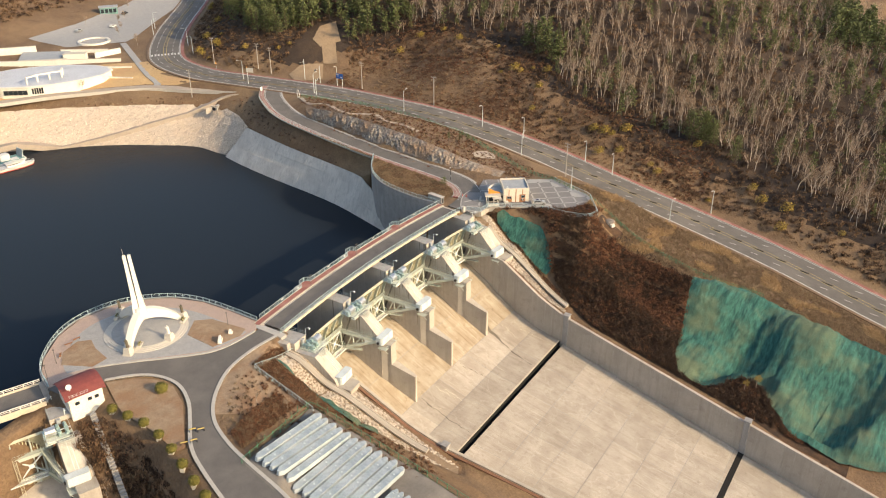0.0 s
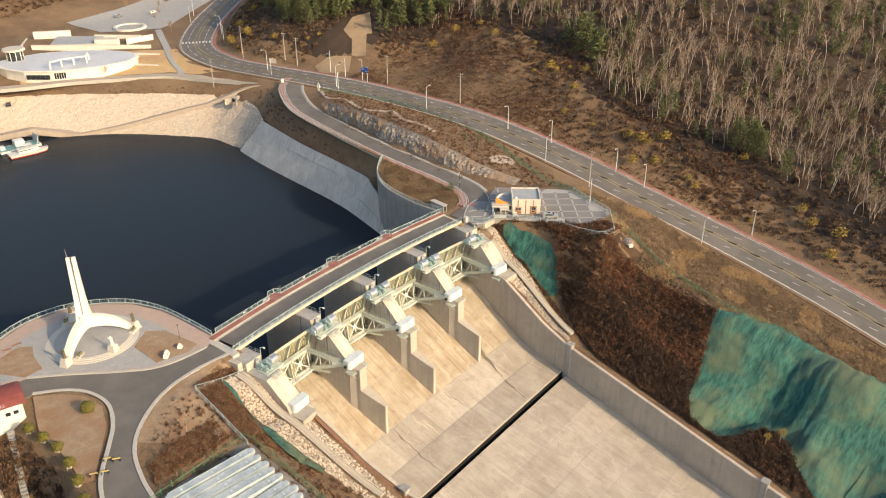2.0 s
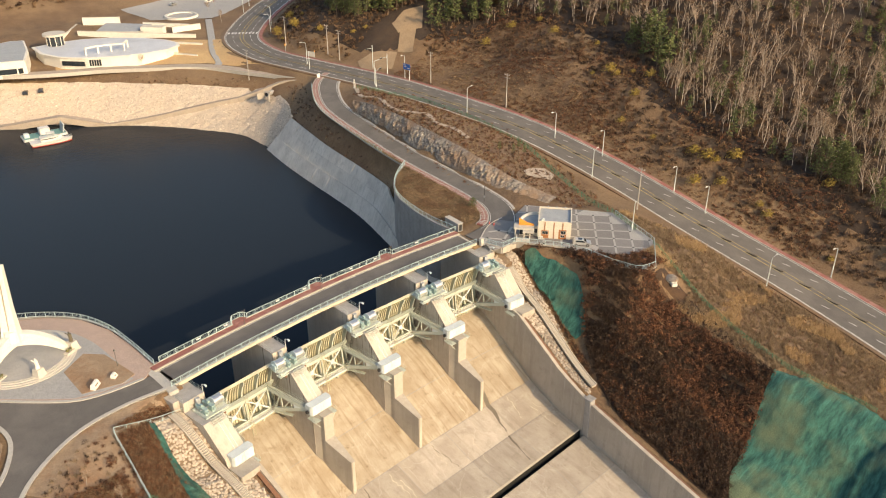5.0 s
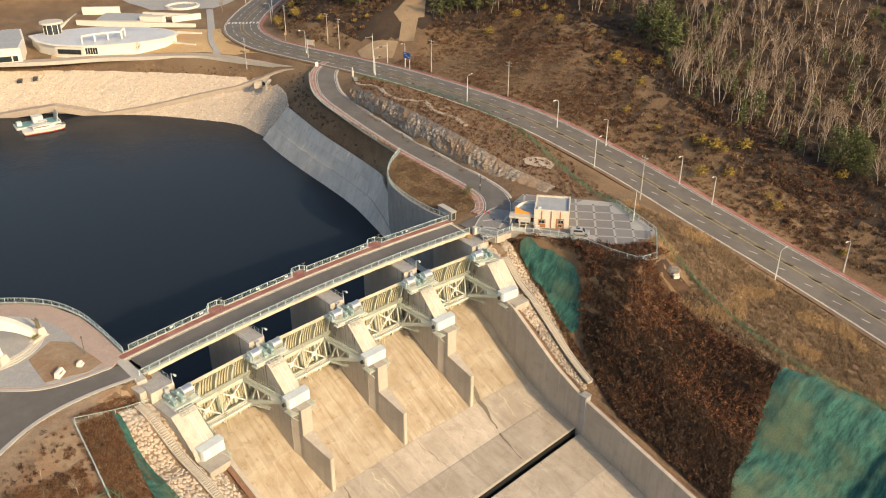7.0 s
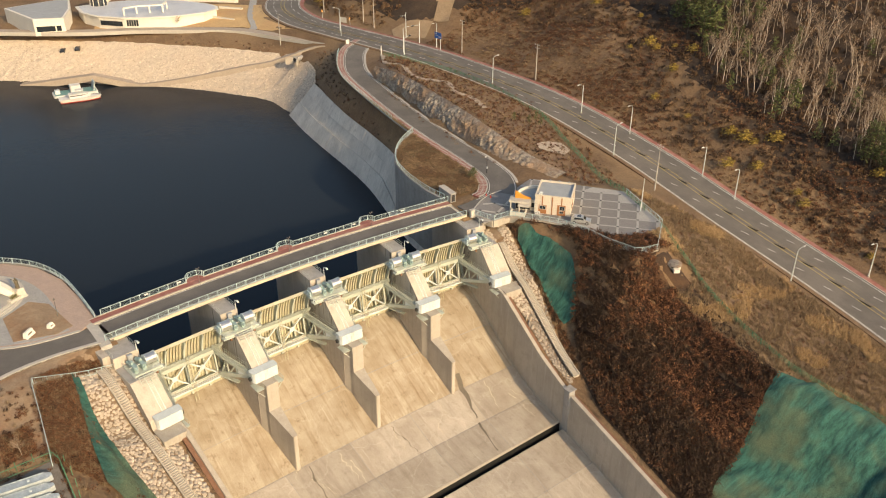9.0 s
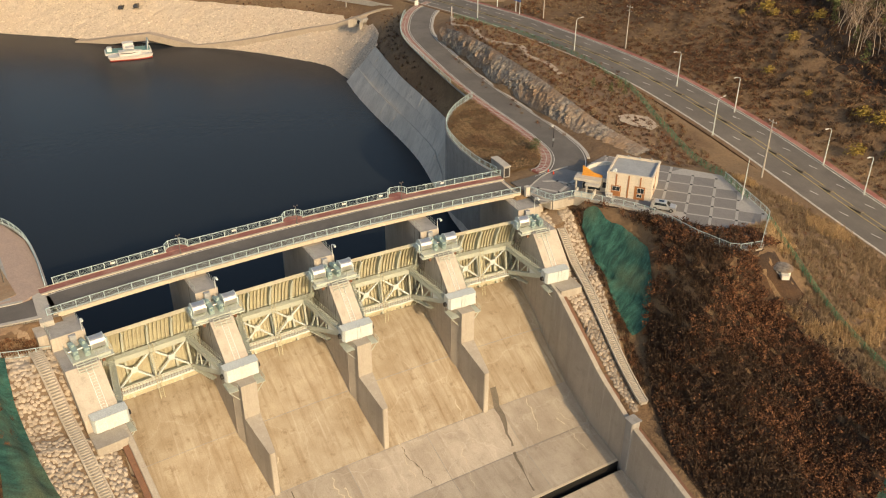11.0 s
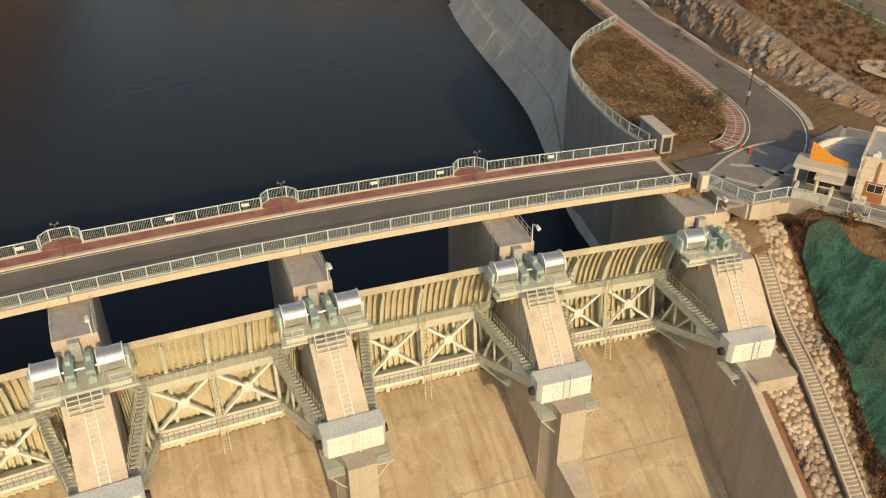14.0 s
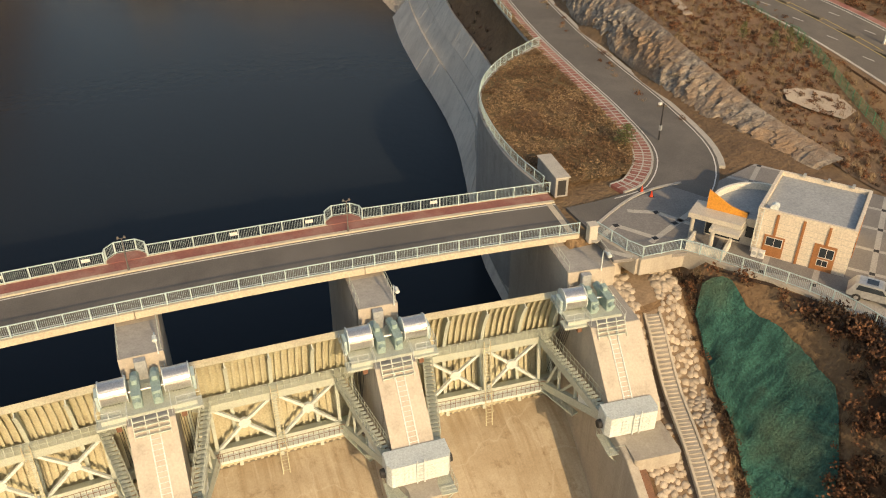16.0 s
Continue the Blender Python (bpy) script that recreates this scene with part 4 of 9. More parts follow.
def build_gate():
    g0 = thing("radial_gate", "pale cream steel radial gate with ribs, arms and walkways", "sluice gate", pier_frame(0.5), "radial gates")
    H = 8.0
    arc_strip(Geo(), -H, H, GATE_R, GATE_R + 0.1, A_BOT, A_TOP, 16).ob("skin_plate", M_skin, g0, smooth=False)
    me = None
    for i in range(27):
        u = -7.8 + 15.6 * i / 26
        if i % 6 == 1 and 1 < i < 26:
            continue
        if me is None:
            o = arc_strip(Geo(), -0.03, 0.03, GATE_R - 0.36, GATE_R, A_BOT, A_TOP, 12)
            arc_strip(o, -0.11, 0.11, GATE_R - 0.4, GATE_R - 0.36, A_BOT, A_TOP, 12)
            o = o.ob("rib", M_skin, g0)
            me = o.data
            o.matrix_local = Matrix.Translation((u, 0, 0))
        else:
            child("rib", me, g0, Matrix.Translation((u, 0, 0)))
    me = None
    for u in (-7.2, -3.65, 0.0, 3.65, 7.2):
        if me is None:
            o = arc_strip(Geo(), -0.05, 0.05, GATE_R - 0.95, GATE_R, A_BOT, A_TOP, 12)
            arc_strip(o, -0.16, 0.16, GATE_R - 1.0, GATE_R - 0.95, A_BOT, A_TOP, 12)
            o = o.ob("vertical_girder", M_steel, g0)
            me = o.data
            o.matrix_local = Matrix.Translation((u, 0, 0))
        else:
            child("vertical_girder", me, g0, Matrix.Translation((u, 0, 0)))
    beam_at(Geo(), A_TOP, -H, H, GATE_R - 0.5, GATE_R + 0.12, 0.16).ob("top_beam", M_skin, g0)
    beam_at(Geo(), A_BOT + 0.06, -H, H, GATE_R - 0.95, GATE_R, 0.5).ob("bottom_beam", M_skin, g0)
    # main girders: webs with deep cantilever ends
    for nm, a in (("upper_girder", A_UP), ("lower_girder", A_LO)):
        g = Geo()
        beam_at(g, a, -5.8, 5.8, GATE_R - 2.0, GATE_R - 1.0, 0.85)
        for s in (-1, 1):
            q = [gpt(a + 0.035, GATE_R - 0.95, s * 5.8), gpt(a + 0.035, GATE_R - 2.0, s * 5.8), gpt(a + 0.035, GATE_R - 0.95, s * 7.9),
                 gpt(a - 0.035, GATE_R - 0.95, s * 5.8), gpt(a - 0.035, GATE_R - 2.0, s * 5.8), gpt(a - 0.035, GATE_R - 0.95, s * 7.9)]
            f = [(0, 1, 2), (5, 4, 3), (0, 3, 4, 1), (1, 4, 5, 2), (2, 5, 3, 0)]
            g.add(q, f if s < 0 else [t[::-1] for t in f])
        g.ob(nm, M_steel, g0)
    # cross bracing
    r = GATE_R - 1.75
    for c in (-2.8, 2.8):
        mid = gpt((A_UP + A_LO) / 2, r, c)
        for su in (-1, 1):
            for a in (A_UP - 0.04, A_LO + 0.04):
                Geo().bar(mid, gpt(a, r, c + su * 2.45), 0.26).ob("brace", M_cap, g0)
        n = (gpt(0, 1, 0) - gpt(0, 0, 0)).normalized()
        Geo().cone(mid - n * 0.18, mid + n * 0.1, 0.55, 0.55, 8).ob("gusset_plate", M_cap, g0)
    for u in (-5.45, 0, 5.45):
        Geo().bar(gpt(A_UP, r, u), gpt(A_LO, r, u), 0.3).ob("strut", M_steel, g0)
    # arms
    tread = None
    for s in (-1, 1):
        t = Vector((s * 7.35, TR_V, TR_Z))
        up, lo = gpt(A_UP, GATE_R - 1.9, s * 5.6), gpt(A_LO, GATE_R - 1.9, s * 5.6)
        Geo().bar(t, up, 0.5, 0.75).ob("arm", M_steel, g0)
        Geo().bar(t, lo, 0.5, 0.75).ob("arm", M_steel, g0)
        for fa, fb in ((0.42, 0.42), (0.42, 0.68), (0.68, 0.68), (0.68, 0.9)):
            Geo().bar(t.lerp(up, fa), t.lerp(lo, fb), 0.22).ob("arm_brace", M_steel, g0)
        hub = Geo()
        q = [t + Vector((0, 0.6, 0.55)), t + Vector((0, 0.6, -0.6)), t.lerp(lo, 0.34), t.lerp(up, 0.34)]
        d = Vector((0.22, 0, 0))
        hub.add([v - d for v in q] + [v + d for v in q], [(0, 1, 2, 3), (7, 6, 5, 4), (0, 4, 5, 1), (1, 5, 6, 2), (2, 6, 7, 3), (3, 7, 4, 0)])
        hub.ob("arm_root", M_cap, g0)
        # stair along the upper arm
        a0, b0 = t + Vector((0, 0.9, 0.75)), up + Vector((0, -0.1, 0.55))
        for i in range(22):
            q = a0.lerp(b0, i / 21)
            if tread is None:
                tread = Geo().box(-0.42, 0.42, -0.14, 0.14, -0.03, 0.02).ob("tread", M_steel, g0)
                tread.location = q
            else:
                child("tread", tread.data, g0, Matrix.Translation(q))
        hr = Geo()
        for o in (-0.42, 0.42):
            simple_rail(hr, [a0 + Vector((o, 0, 0)), b0 + Vector((o, 0, 0))], 1.0, 0.55, 0.055)
        hr.ob("stair_rail", M_steel, g0)
    # walkways
    wz = gpt(A_UP, GATE_R - 1.5, 0).z + 0.5
    wy = gpt(A_UP, GATE_R - 1.5, 0).y
    Geo().box(-5.9, 5.9, wy - 0.75, wy + 0.35, wz, wz + 0.06).ob("upper_walkway", M_steel, g0)
    simple_rail(Geo(), [(-5.9, wy - 0.75, wz), (5.9, wy - 0.75, wz)], 1.05, 0.6, 0.055).ob("walkway_rail", M_steel, g0)
    lz = gpt(A_LO, GATE_R - 2.0, 0).z - 0.1
    ly = gpt(A_LO, GATE_R - 2.0, 0).y - 0.45
    Geo().box(-5.6, 5.6, ly - 0.4, ly + 0.5, lz - 0.3, lz).ob("lower_walkway", M_cap, g0)
    simple_rail(Geo(), [(-5.6, ly - 0.4, lz), (5.6, ly - 0.4, lz)], 1.0, 0.45, 0.055).ob("lower_rail", M_rust, g0)
    for s in (-1, 1):
        t = Vector((s * 7.2, ly - 4.2, lz - 0.25))
        q = Vector((s * 5.6, ly, lz - 0.1))
        Geo().bar(q, t, 0.75, 0.16).ob("side_gangway", M_steel, g0)
        simple_rail(Geo(), [q + Vector((-s * 0.3, 0, 0.1)), t + Vector((-s * 0.3, 0, 0.1))], 0.95, 0.45, 0.055).ob("gangway_rail", M_rust if s < 0 else M_steel, g0)
    g = Geo()
    ladder(g, (0.0, wy - 1.0, wz + 0.9), (0.0, ly - 0.9, A_BOT and -15.3), 0.6, (1, 0, 0), 0.35, 0.08)
    for i in range(7):
        z = wz - 0.3 - i
        y = np.interp(z, [-15.3, wz + 0.9], [ly - 0.9, wy - 1.0])
        for d in (-0.33, 0.33):
            g.bar((d, y, z), (d, y - 0.5, z), 0.05, n=3)
        g.bar((-0.33, y - 0.5, z), (0.33, y - 0.5, z), 0.05, n=3)
    g.ob("ladder", M_skin, g0)
    return g0


gate = build_gate()
gates = [gate] + [copy_thing(gate, pier_frame(k + 0.5)) for k in (1, 2, 3)]


# ---------------------------------------------------------------- gate hoists
def build_hoist(sides):
    h = thing("gate_hoist", "gate hoist with bright cable drums and green gearboxes on its pier" if len(sides) == 2 else "end-pier gate hoist with one bright cable drum", "hoist", None, "gate hoists")
    lo, hi = (-3.5 if -1 in sides else -1.6), (3.5 if 1 in sides else 1.6)
    Geo().box(lo, hi, -13.6, -9.6, -3.0, -2.75).box(lo, hi, -13.9, -13.6, -3.2, -2.7).ob("bed_frame", M_steel, h)
    for s in sides:
        g = Geo().cone((s * 1.4, -11.8, -1.75), (s * 3.3, -11.8, -1.75), 0.96, 0.96, 28)
        d = g.ob("cable_drum", M_drum, h, "bright metal cable drum")
        for x in (1.33, 3.3):
            Geo().cone((s * x, -11.8, -1.75), (s * (x + 0.08), -11.8, -1.75), 1.06, 1.06, 28).ob("drum_flange", M_cap, d)
        Geo().box(*sorted((s * 3.42, s * 3.7)), -12.4, -11.2, -2.9, -1.5, c=0.08).ob("drum_bearing", M_rail, h)
        g = Geo()
        simple_rail(g, [(s * 2.0, -13.8, -3.1), (s * 3.8, -13.8, -3.1), (s * 3.8, -10.4, -3.1)], 1.1, 0.7, 0.05)
        g.ob("drum_rail", M_cap, h)
        Geo().box(*sorted((s * 1.7, s * 3.9)), -14.2, -13.0, -3.3, -3.1).ob("drum_gallery", M_steel, h)
        g = Geo()
        for i in range(5):
            g.bar((s * (1.9 + 0.22 * i), -12.4, -2.2), (s * (2.05 + 0.22 * i), -8.9, -12.5), 0.06, n=3)
        g.ob("wire_rope", M_dark, h)
        Geo().box(*sorted((s * 2.2, s * 2.6)), -14.05, -13.75, -3.9, -3.3).ob("warning_box", M_rust, h)
    for x in (-0.75, 0.75):
        Geo().box(x - 0.36, x + 0.36, -13.2, -11.0, -2.75, -1.5, c=0.1).cone((x, -13.2, -2.0), (x, -13.6, -2.0), 0.3, 0.22, 10).box(x - 0.22, x + 0.22, -11.9, -11.2, -1.5, -1.1, c=0.06).ob("gearbox", M_green, h)
        Geo().cone((x, -11.0, -2.0), (x, -10.0, -2.0), 0.36, 0.36, 12).ob("motor", M_green, h)
    Geo().cone((-1.5, -12.1, -1.9), (1.5, -12.1, -1.9), 0.11, 0.11, 8).ob("drive_shaft", M_drum, h)
    Geo().box(-0.6, 0.3, -9.9, -9.35, -2.75, -0.95, c=0.05).ob("control_cabinet", M_roofgrey, h)
    g = Geo()
    g.bar((1.35, -9.5, -0.9), (1.35, -9.5, 1.2), 0.12, n=6).bar((1.35, -9.5, 1.2), (1.35, -10.4, 1.55), 0.12, n=6).cone((1.35, -10.4, 1.55), (1.35, -10.9, 1.45), 0.16, 0.2, 8)
    g.ob("work_lamp", M_cap, h)
    g = Geo()
    simple_rail(g, [(-1.6, -14.5, -3.0), (-1.6, -9.4, -3.0)], 1.0, 0.9)
    g.ob("machine_rail", M_cap, h)
    g = Geo()
    simple_rail(g, [(1.6, -14.5, -3.0), (1.6, -9.4, -3.0)], 1.0, 0.9)
    g.ob("machine_rail", M_cap, h)
    return h


hoist = build_hoist((-1, 1))
hoist.matrix_world = pier_frame(1)
for k in (2, 3):
    copy_thing(hoist, pier_frame(k))
for k, s in ((0, 1), (4, -1)):
    build_hoist((s,)).matrix_world = pier_frame(k)

# ---------------------------------------------------------------- bridge
bridge = thing("bridge", "curved road bridge over the spillway with a red footway", "bridge", kind="structure")
S0, S1 = -41.0, 41.2


def sweep(name, ring, material, parent, s0=S0, s1=S1, n=60, label=""):
    """A closed (v, z) ring drawn along the crest."""
    g = Geo()
    st = np.linspace(s0, s1, n)
    k = len(ring)
    for s in st:
        g.v += [tuple(crest(s, v, z)) for v, z in ring]
    g.f = [(i * k + j, (i + 1) * k + j, (i + 1) * k + (j + 1) % k, i * k + (j + 1) % k) for i in range(n - 1) for j in range(k)]
    g.f += [tuple(range(k)), tuple((n - 1) * k + j for j in range(k - 1, -1, -1))]
    return g.ob(name, material, parent, label)


for k in range(4):
    a, b = (k - 2) * SPAN + (0.04 if k else -1.0), (k - 1) * SPAN - (0.04 if k < 3 else -1.2)
    sweep("deck", [(-4.65, -0.5), (4.05, -0.5), (4.05, -0.02), (-4.2, -0.02), (-4.2, 0.14), (-4.65, 0.14)], M_cream, bridge, a, b, 16)
    for v in (-3.1, -1.0, 1.1, 3.0):
        sweep("girder", [(v - 0.28, -1.2), (v + 0.28, -1.2), (v + 0.28, -0.48), (v - 0.28, -0.48)], M_cream, bridge, a + 0.3, b - 0.3, 16)
sweep("carriageway", [(-4.18, -0.018), (1.95, -0.018), (1.95, 0.012), (-4.18, 0.012)], M_asph2, bridge)
sweep("kerb", [(1.95, -0.018), (2.35, -0.018), (2.35, 0.18), (1.95, 0.18)], M_cream, bridge)
sweep("footway", [(2.36, -0.018), (3.85, -0.018), (3.85, 0.15), (2.36, 0.15)], M_redpave, bridge)
sweep("rail_kerb", [(3.85, -0.018), (4.05, -0.018), (4.05, 0.2), (3.85, 0.2)], M_cream, bridge)
for v in (-3.9, 1.6):
    sweep("edge_line", [(v, 0.006), (v + 0.14, 0.006), (v + 0.14, 0.018), (v, 0.018)], M_line, bridge)
for s in (S0 + 0.6, S1 - 0.6):
    g = Geo()
    for a, b in ((s - 0.3, s + 0.3),):
        g.add([crest(a, -4.1, 0.02), crest(b, -4.1, 0.02), crest(b, 1.9, 0.02), crest(a, 1.9, 0.02), crest(a, -4.1, -0.01), crest(b, -4.1, -0.01), crest(b, 1.9, -0.01), crest(a, 1.9, -0.01)],
              [(0, 1, 2, 3), (0, 4, 5, 1), (1, 5, 6, 2), (2, 6, 7, 3), (3, 7, 4, 0)])
    g.ob("expansion_joint", M_cream, bridge)
near_fence = thing("bridge_railing", "pale grey-green steel baluster railing on the downstream edge", "railing", kind="structure")
railing([tuple(crest(s, -4.45, 0.12)) for s in np.linspace(S0 - 0.8, S1, 42)], near_fence)
far_fence = thing("bridge_railing", "pale grey-green steel baluster railing bulging round the lookouts", "railing", kind="structure")
far_line = [tuple(crest(S0 + 2.2, 3.95, 0.18))]
for k in (1, 2, 3):
    c = (k - 2) * SPAN
    far_line += [tuple(crest(c + u, v, 0.18)) for u, v in ((-1.9, 3.95), (-1.75, 4.6), (-0.95, 5.4), (0.9, 5.4), (1.65, 4.6), (1.78, 3.95))]
far_line += [tuple(crest(S1 + 0.2, 3.95, 0.18))]
for a, b in zip(far_line[:-1], far_line[1:]):
    railing([a, b], far_fence)
for k in (1, 2, 3):
    c = (k - 2) * SPAN
    lk = thing("lookout", "small red-paved lookout bulging from the bridge", "lookout", group="lookouts")
    ring = [(-1.95, 3.9), (-1.85, 4.6), (-1.0, 5.55), (0.95, 5.55), (1.75, 4.6), (1.85, 3.9)]
    Geo().prism([tuple(crest(c + u, v, 0))[:2] for u, v in ring[::-1]][::-1], -0.6, 0.12).ob("base", M_cream, lk)
    ring = [(-1.75, 3.85), (-1.7, 4.5), (-0.9, 5.3), (0.85, 5.3), (1.6, 4.5), (1.65, 3.85)]
    Geo().prism([tuple(crest(c + u, v, 0))[:2] for u, v in ring], 0.1, 0.205).ob("paving", M_redpave, lk)
    # red panel of the parapet seen inside the rail
    lp = thing("lamp_post", "slim dark double-headed bridge lamp", "lamp post", Matrix.Translation(crest(c, 2.2, 0.18)), "bridge lamps")
    Geo().cone((0, 0, 0), (0, 0, 3.3), 0.07, 0.045, 8).cone((0, 0, 0), (0, 0, 0.35), 0.13, 0.1, 8).ob("pole", M_asph2, lp)
    for s in (-1, 1):
        Geo().bar((0, 0, 3.2), (s * 0.28, 0, 3.4), 0.05, n=6).cone((s * 0.28, 0, 3.3), (s * 0.28, 0, 3.5), 0.13, 0.07, 8).ob("lamp_head", M_asph2, lp)
g = Geo()
me = None
for s in (-30, -23.4, -10.5, -3.4, 9.5, 16.6, 29):
    m = Matrix.Translation(crest(s, 3.9, 0.95)) @ Matrix.Rotation(-s / R_ARC, 4, "Z")
    sg = thing("notice_plate", "small white notice plate fixed to the railing", "sign", m, "notice plates")
    Geo().box(-0.36, 0.36, -0.09, -0.06, -0.17, 0.17).ob("plate", M_line, sg)
# end blocks of the bridge
for s, v in ((S1 + 0.9, -5.4), (S1 + 0.9, 4.6)):
    q = crest(s, v, 0)
    eb = thing("end_post", "square cream stone bridge end post", "post", Matrix.Translation(q) @ Matrix.Rotation(-s / R_ARC, 4, "Z"), "bridge end posts")
    if v < 0:
        Geo().box(-0.42, 0.42, -0.42, 0.42, -0.3, 1.5, c=0.05).box(-0.48, 0.48, -0.48, 0.48, 1.5, 1.62).ob("block", M_stone, eb)
    else:
        eb["label"] = "low grey concrete gate-side equipment shelter"
        eb["category"], eb.name = "shelter", "equipment_shelter"
        Geo().box(-0.3, 1.1, -1.2, 4.2, -0.2, 2.0).ob("body", M_conc_grey, eb)
        Geo().box(-0.4, 1.2, -1.4, 4.3, 2.0, 2.15).ob("roof", M_kerb, eb)
        Geo().box(-0.05, 0.85, -1.215, -1.19, 0.0, 1.7).ob("opening", M_dark, eb)
# abutment blocks carrying the bridge ends
for k, s in ((0, -1), (4, 1)):
    ab = thing("wall_abutment", "grey stained concrete bridge abutment", "wall", pier_frame(k), kind="structure")
    a, b = sorted((s * 2.92, s * 4.2))
    Geo().box(a, b, -8.0, 5.4, -22, -0.65).ob("abutment_block", M_pier, ab)

# ---------------------------------------------------------------- roads
highway = thing("highway", "grey asphalt highway with a planted median and red footways", "road", kind="structure")
ribbon("surface", HIGHWAY, -7.6, 7.6, 0.0, M_asph2, 0.8, highway)
for nm, a, b, dz, m in (("footway", -9.3, -7.75, 0.14, M_redpave), ("kerb", -7.75, -7.5, 0.16, M_kerb), ("kerb", 7.5, 7.75, 0.16, M_kerb), ("verge_strip", 7.75, 8.9, 0.08, M_straw)):
    ribbon(nm, HIGHWAY, a, b, dz, m, 0.5, highway)
for o in (-7.1, 7.1, -0.75, 0.75):
    ribbon("edge_line", HIGHWAY, o - 0.09, o + 0.09, 0.012, M_line if abs(o) > 3 else M_yel, 0, highway)


def along(line, d):
    s = np.r_[0, np.cumsum(np.linalg.norm(np.diff(line[:, :2], axis=0), axis=1))]
    q = np.array([np.interp(d, s, line[:, k]) for k in range(3)])
    e = np.array([np.interp(d + 0.5, s, line[:, k]) for k in range(2)]) - np.array([np.interp(d - 0.5, s, line[:, k]) for k in range(2)])
    return q, math.atan2(e[1], e[0]), s[-1]


def on_road(line, d, off, dz=0.0):
    q, a, _ = along(line, d)
    return Matrix.Translation((q[0] + math.sin(a) * off, q[1] - math.cos(a) * off, q[2] + dz)) @ Matrix.Rotation(a, 4, "Z")


_, _, HL = along(HIGHWAY, 0)
dash = None
med = None
d = 20.0
while d < HL - 20:
    for o in (-3.9, 3.9):
        m = on_road(HIGHWAY, d, o, 0.014)
        if dash is None:
            ob = Geo().box(-2.2, 2.2, -0.09, 0.09, -0.004, 0.004).ob("lane_dash", M_line, highway)
            dash = ob.data
            ob.matrix_local = m
        else:
            child("lane_dash", dash, highway, m)
    m = on_road(HIGHWAY, d, 0, 0.0)
    if not 165 < d < 196:
        if med is None:
            ob = Geo().box(-2.4, 2.4, -0.5, 0.5, -0.1, 0.22, c=0.12).ob("median_island", M_stain, highway, "dark planted median block")
            med = ob.data
            ob.matrix_local = m
        else:
            child("median_island", med, highway, m)
    d += 8.0
# crossing bars at the junction
g = None
for i in range(9):
    m = on_road(HIGHWAY, 181, -6.5 + i * 1.6, 0.016)
    if g is None:
        ob = Geo().box(-1.8, 1.8, -0.35, 0.35, -0.004, 0.004).ob("crossing_bar", M_line, highway)
        g = ob.data
        ob.matrix_local = m
    else:
        child("crossing_bar", g, highway, m)

access = thing("access_road", "grey asphalt access road with a brick-red footway", "road", kind="structure")
ribbon("surface", ACCESS, -3.6, 3.5, 0.01, M_asph2, 0.5, access)
for nm, a, b, dz, m in (("kerb", 3.5, 3.75, 0.17, M_kerb), ("footway", 3.75, 5.6, 0.13, M_redpave), ("kerb", 5.6, 5.8, 0.16, M_kerb), ("gutter", -4.3, -3.6, 0.03, M_kerb)):
    ribbon(nm, ACCESS[:-4] if nm != "gutter" else ACCESS[:-10], a, b, dz, m, 0.5, access)
ribbon("edge_line", ACCESS[:-3], -3.3, -3.17, 0.02, M_line, 0, access)
ribbon("edge_line", ACCESS[:-3], 3.0, 3.13, 0.02, M_line, 0, access)
ribbon("footway_band", ACCESS[:-4], 4.58, 4.72, 0.142, M_kerb, 0, access)
_, _, AL = along(ACCESS, 0)
me = None
for i in range(int(AL / 0.95) - 8):
    m = on_road(ACCESS, 0.95 * i + 0.5, 4.68, 0.14)
    if me is None:
        o = Geo().box(-0.08, 0.08, -0.9, 0.9, -0.05, 0.006).ob("footway_bar", M_kerb, access)
        me = o.data
    else:
        o = child("footway_bar", me, access)
    o.matrix_world = m
# long rail above the reservoir bank
bank_rail = thing("road_railing", "pale steel railing along the access road above the water", "railing", kind="structure")
n2 = normals2(ACCESS)
bl = np.c_[ACCESS[:, :2] + n2 * 5.95, ACCESS[:, 2] + 0.1]
railing([tuple(q) for q in bl[8:44]], bank_rail, 1.2, 2.4, bal=0.4)

# ---------------------------------------------------------------- curved retaining wall with its rail and the lawn behind it
CURVE = resample([(41.6, 2.6, 0.15), (41.2, 8.5, 0.2), (41.9, 16.5, 0.35), (44.0, 25, 0.5), (47.6, 31.5, 0.6), (53, 37, 0.7), (58.6, 40.8, 0.8), (61.2, 42.3, 0.85)], 1.0)
cw = thing("wall_curved", "tall curved grey concrete retaining wall above the water", "wall", kind="structure")
rows = []
nn = normals2(CURVE)
for off, z in ((-0.15, -22), (-0.15, 0), (-0.3, 0), (-0.3, 0.25), (0.25, 0.25), (0.25, 0), (0.6, -22)):
    rows.append([(x + a * off, y + b * off, (zz + z if z > -20 else z)) for (x, y, zz), (a, b) in zip(CURVE, nn)])
loft("wall_face", rows[::-1], M_conc_grey, cw)
cr = thing("curved_railing", "pale steel baluster railing on the curved wall", "railing", kind="structure")
railing([(x, y, z + 0.25) for x, y, z in CURVE], cr, 1.2, 1.8)
foot_in = ACCESS[:, :2] + n2 * 5.8
lawn_poly = [tuple(q[:2] + w * 0.3) for q, w in zip(CURVE[::2], nn[::2])] + [tuple(q) for q in foot_in[30:-6:2]]
M_weeds = mat("lawn_weeds", (0.20, 0.145, 0.072), (0.115, 0.085, 0.043), 0.95, 0.25, 3, 0.8, depth=0.15, third=(0.17, 0.10, 0.05), big=0.12)
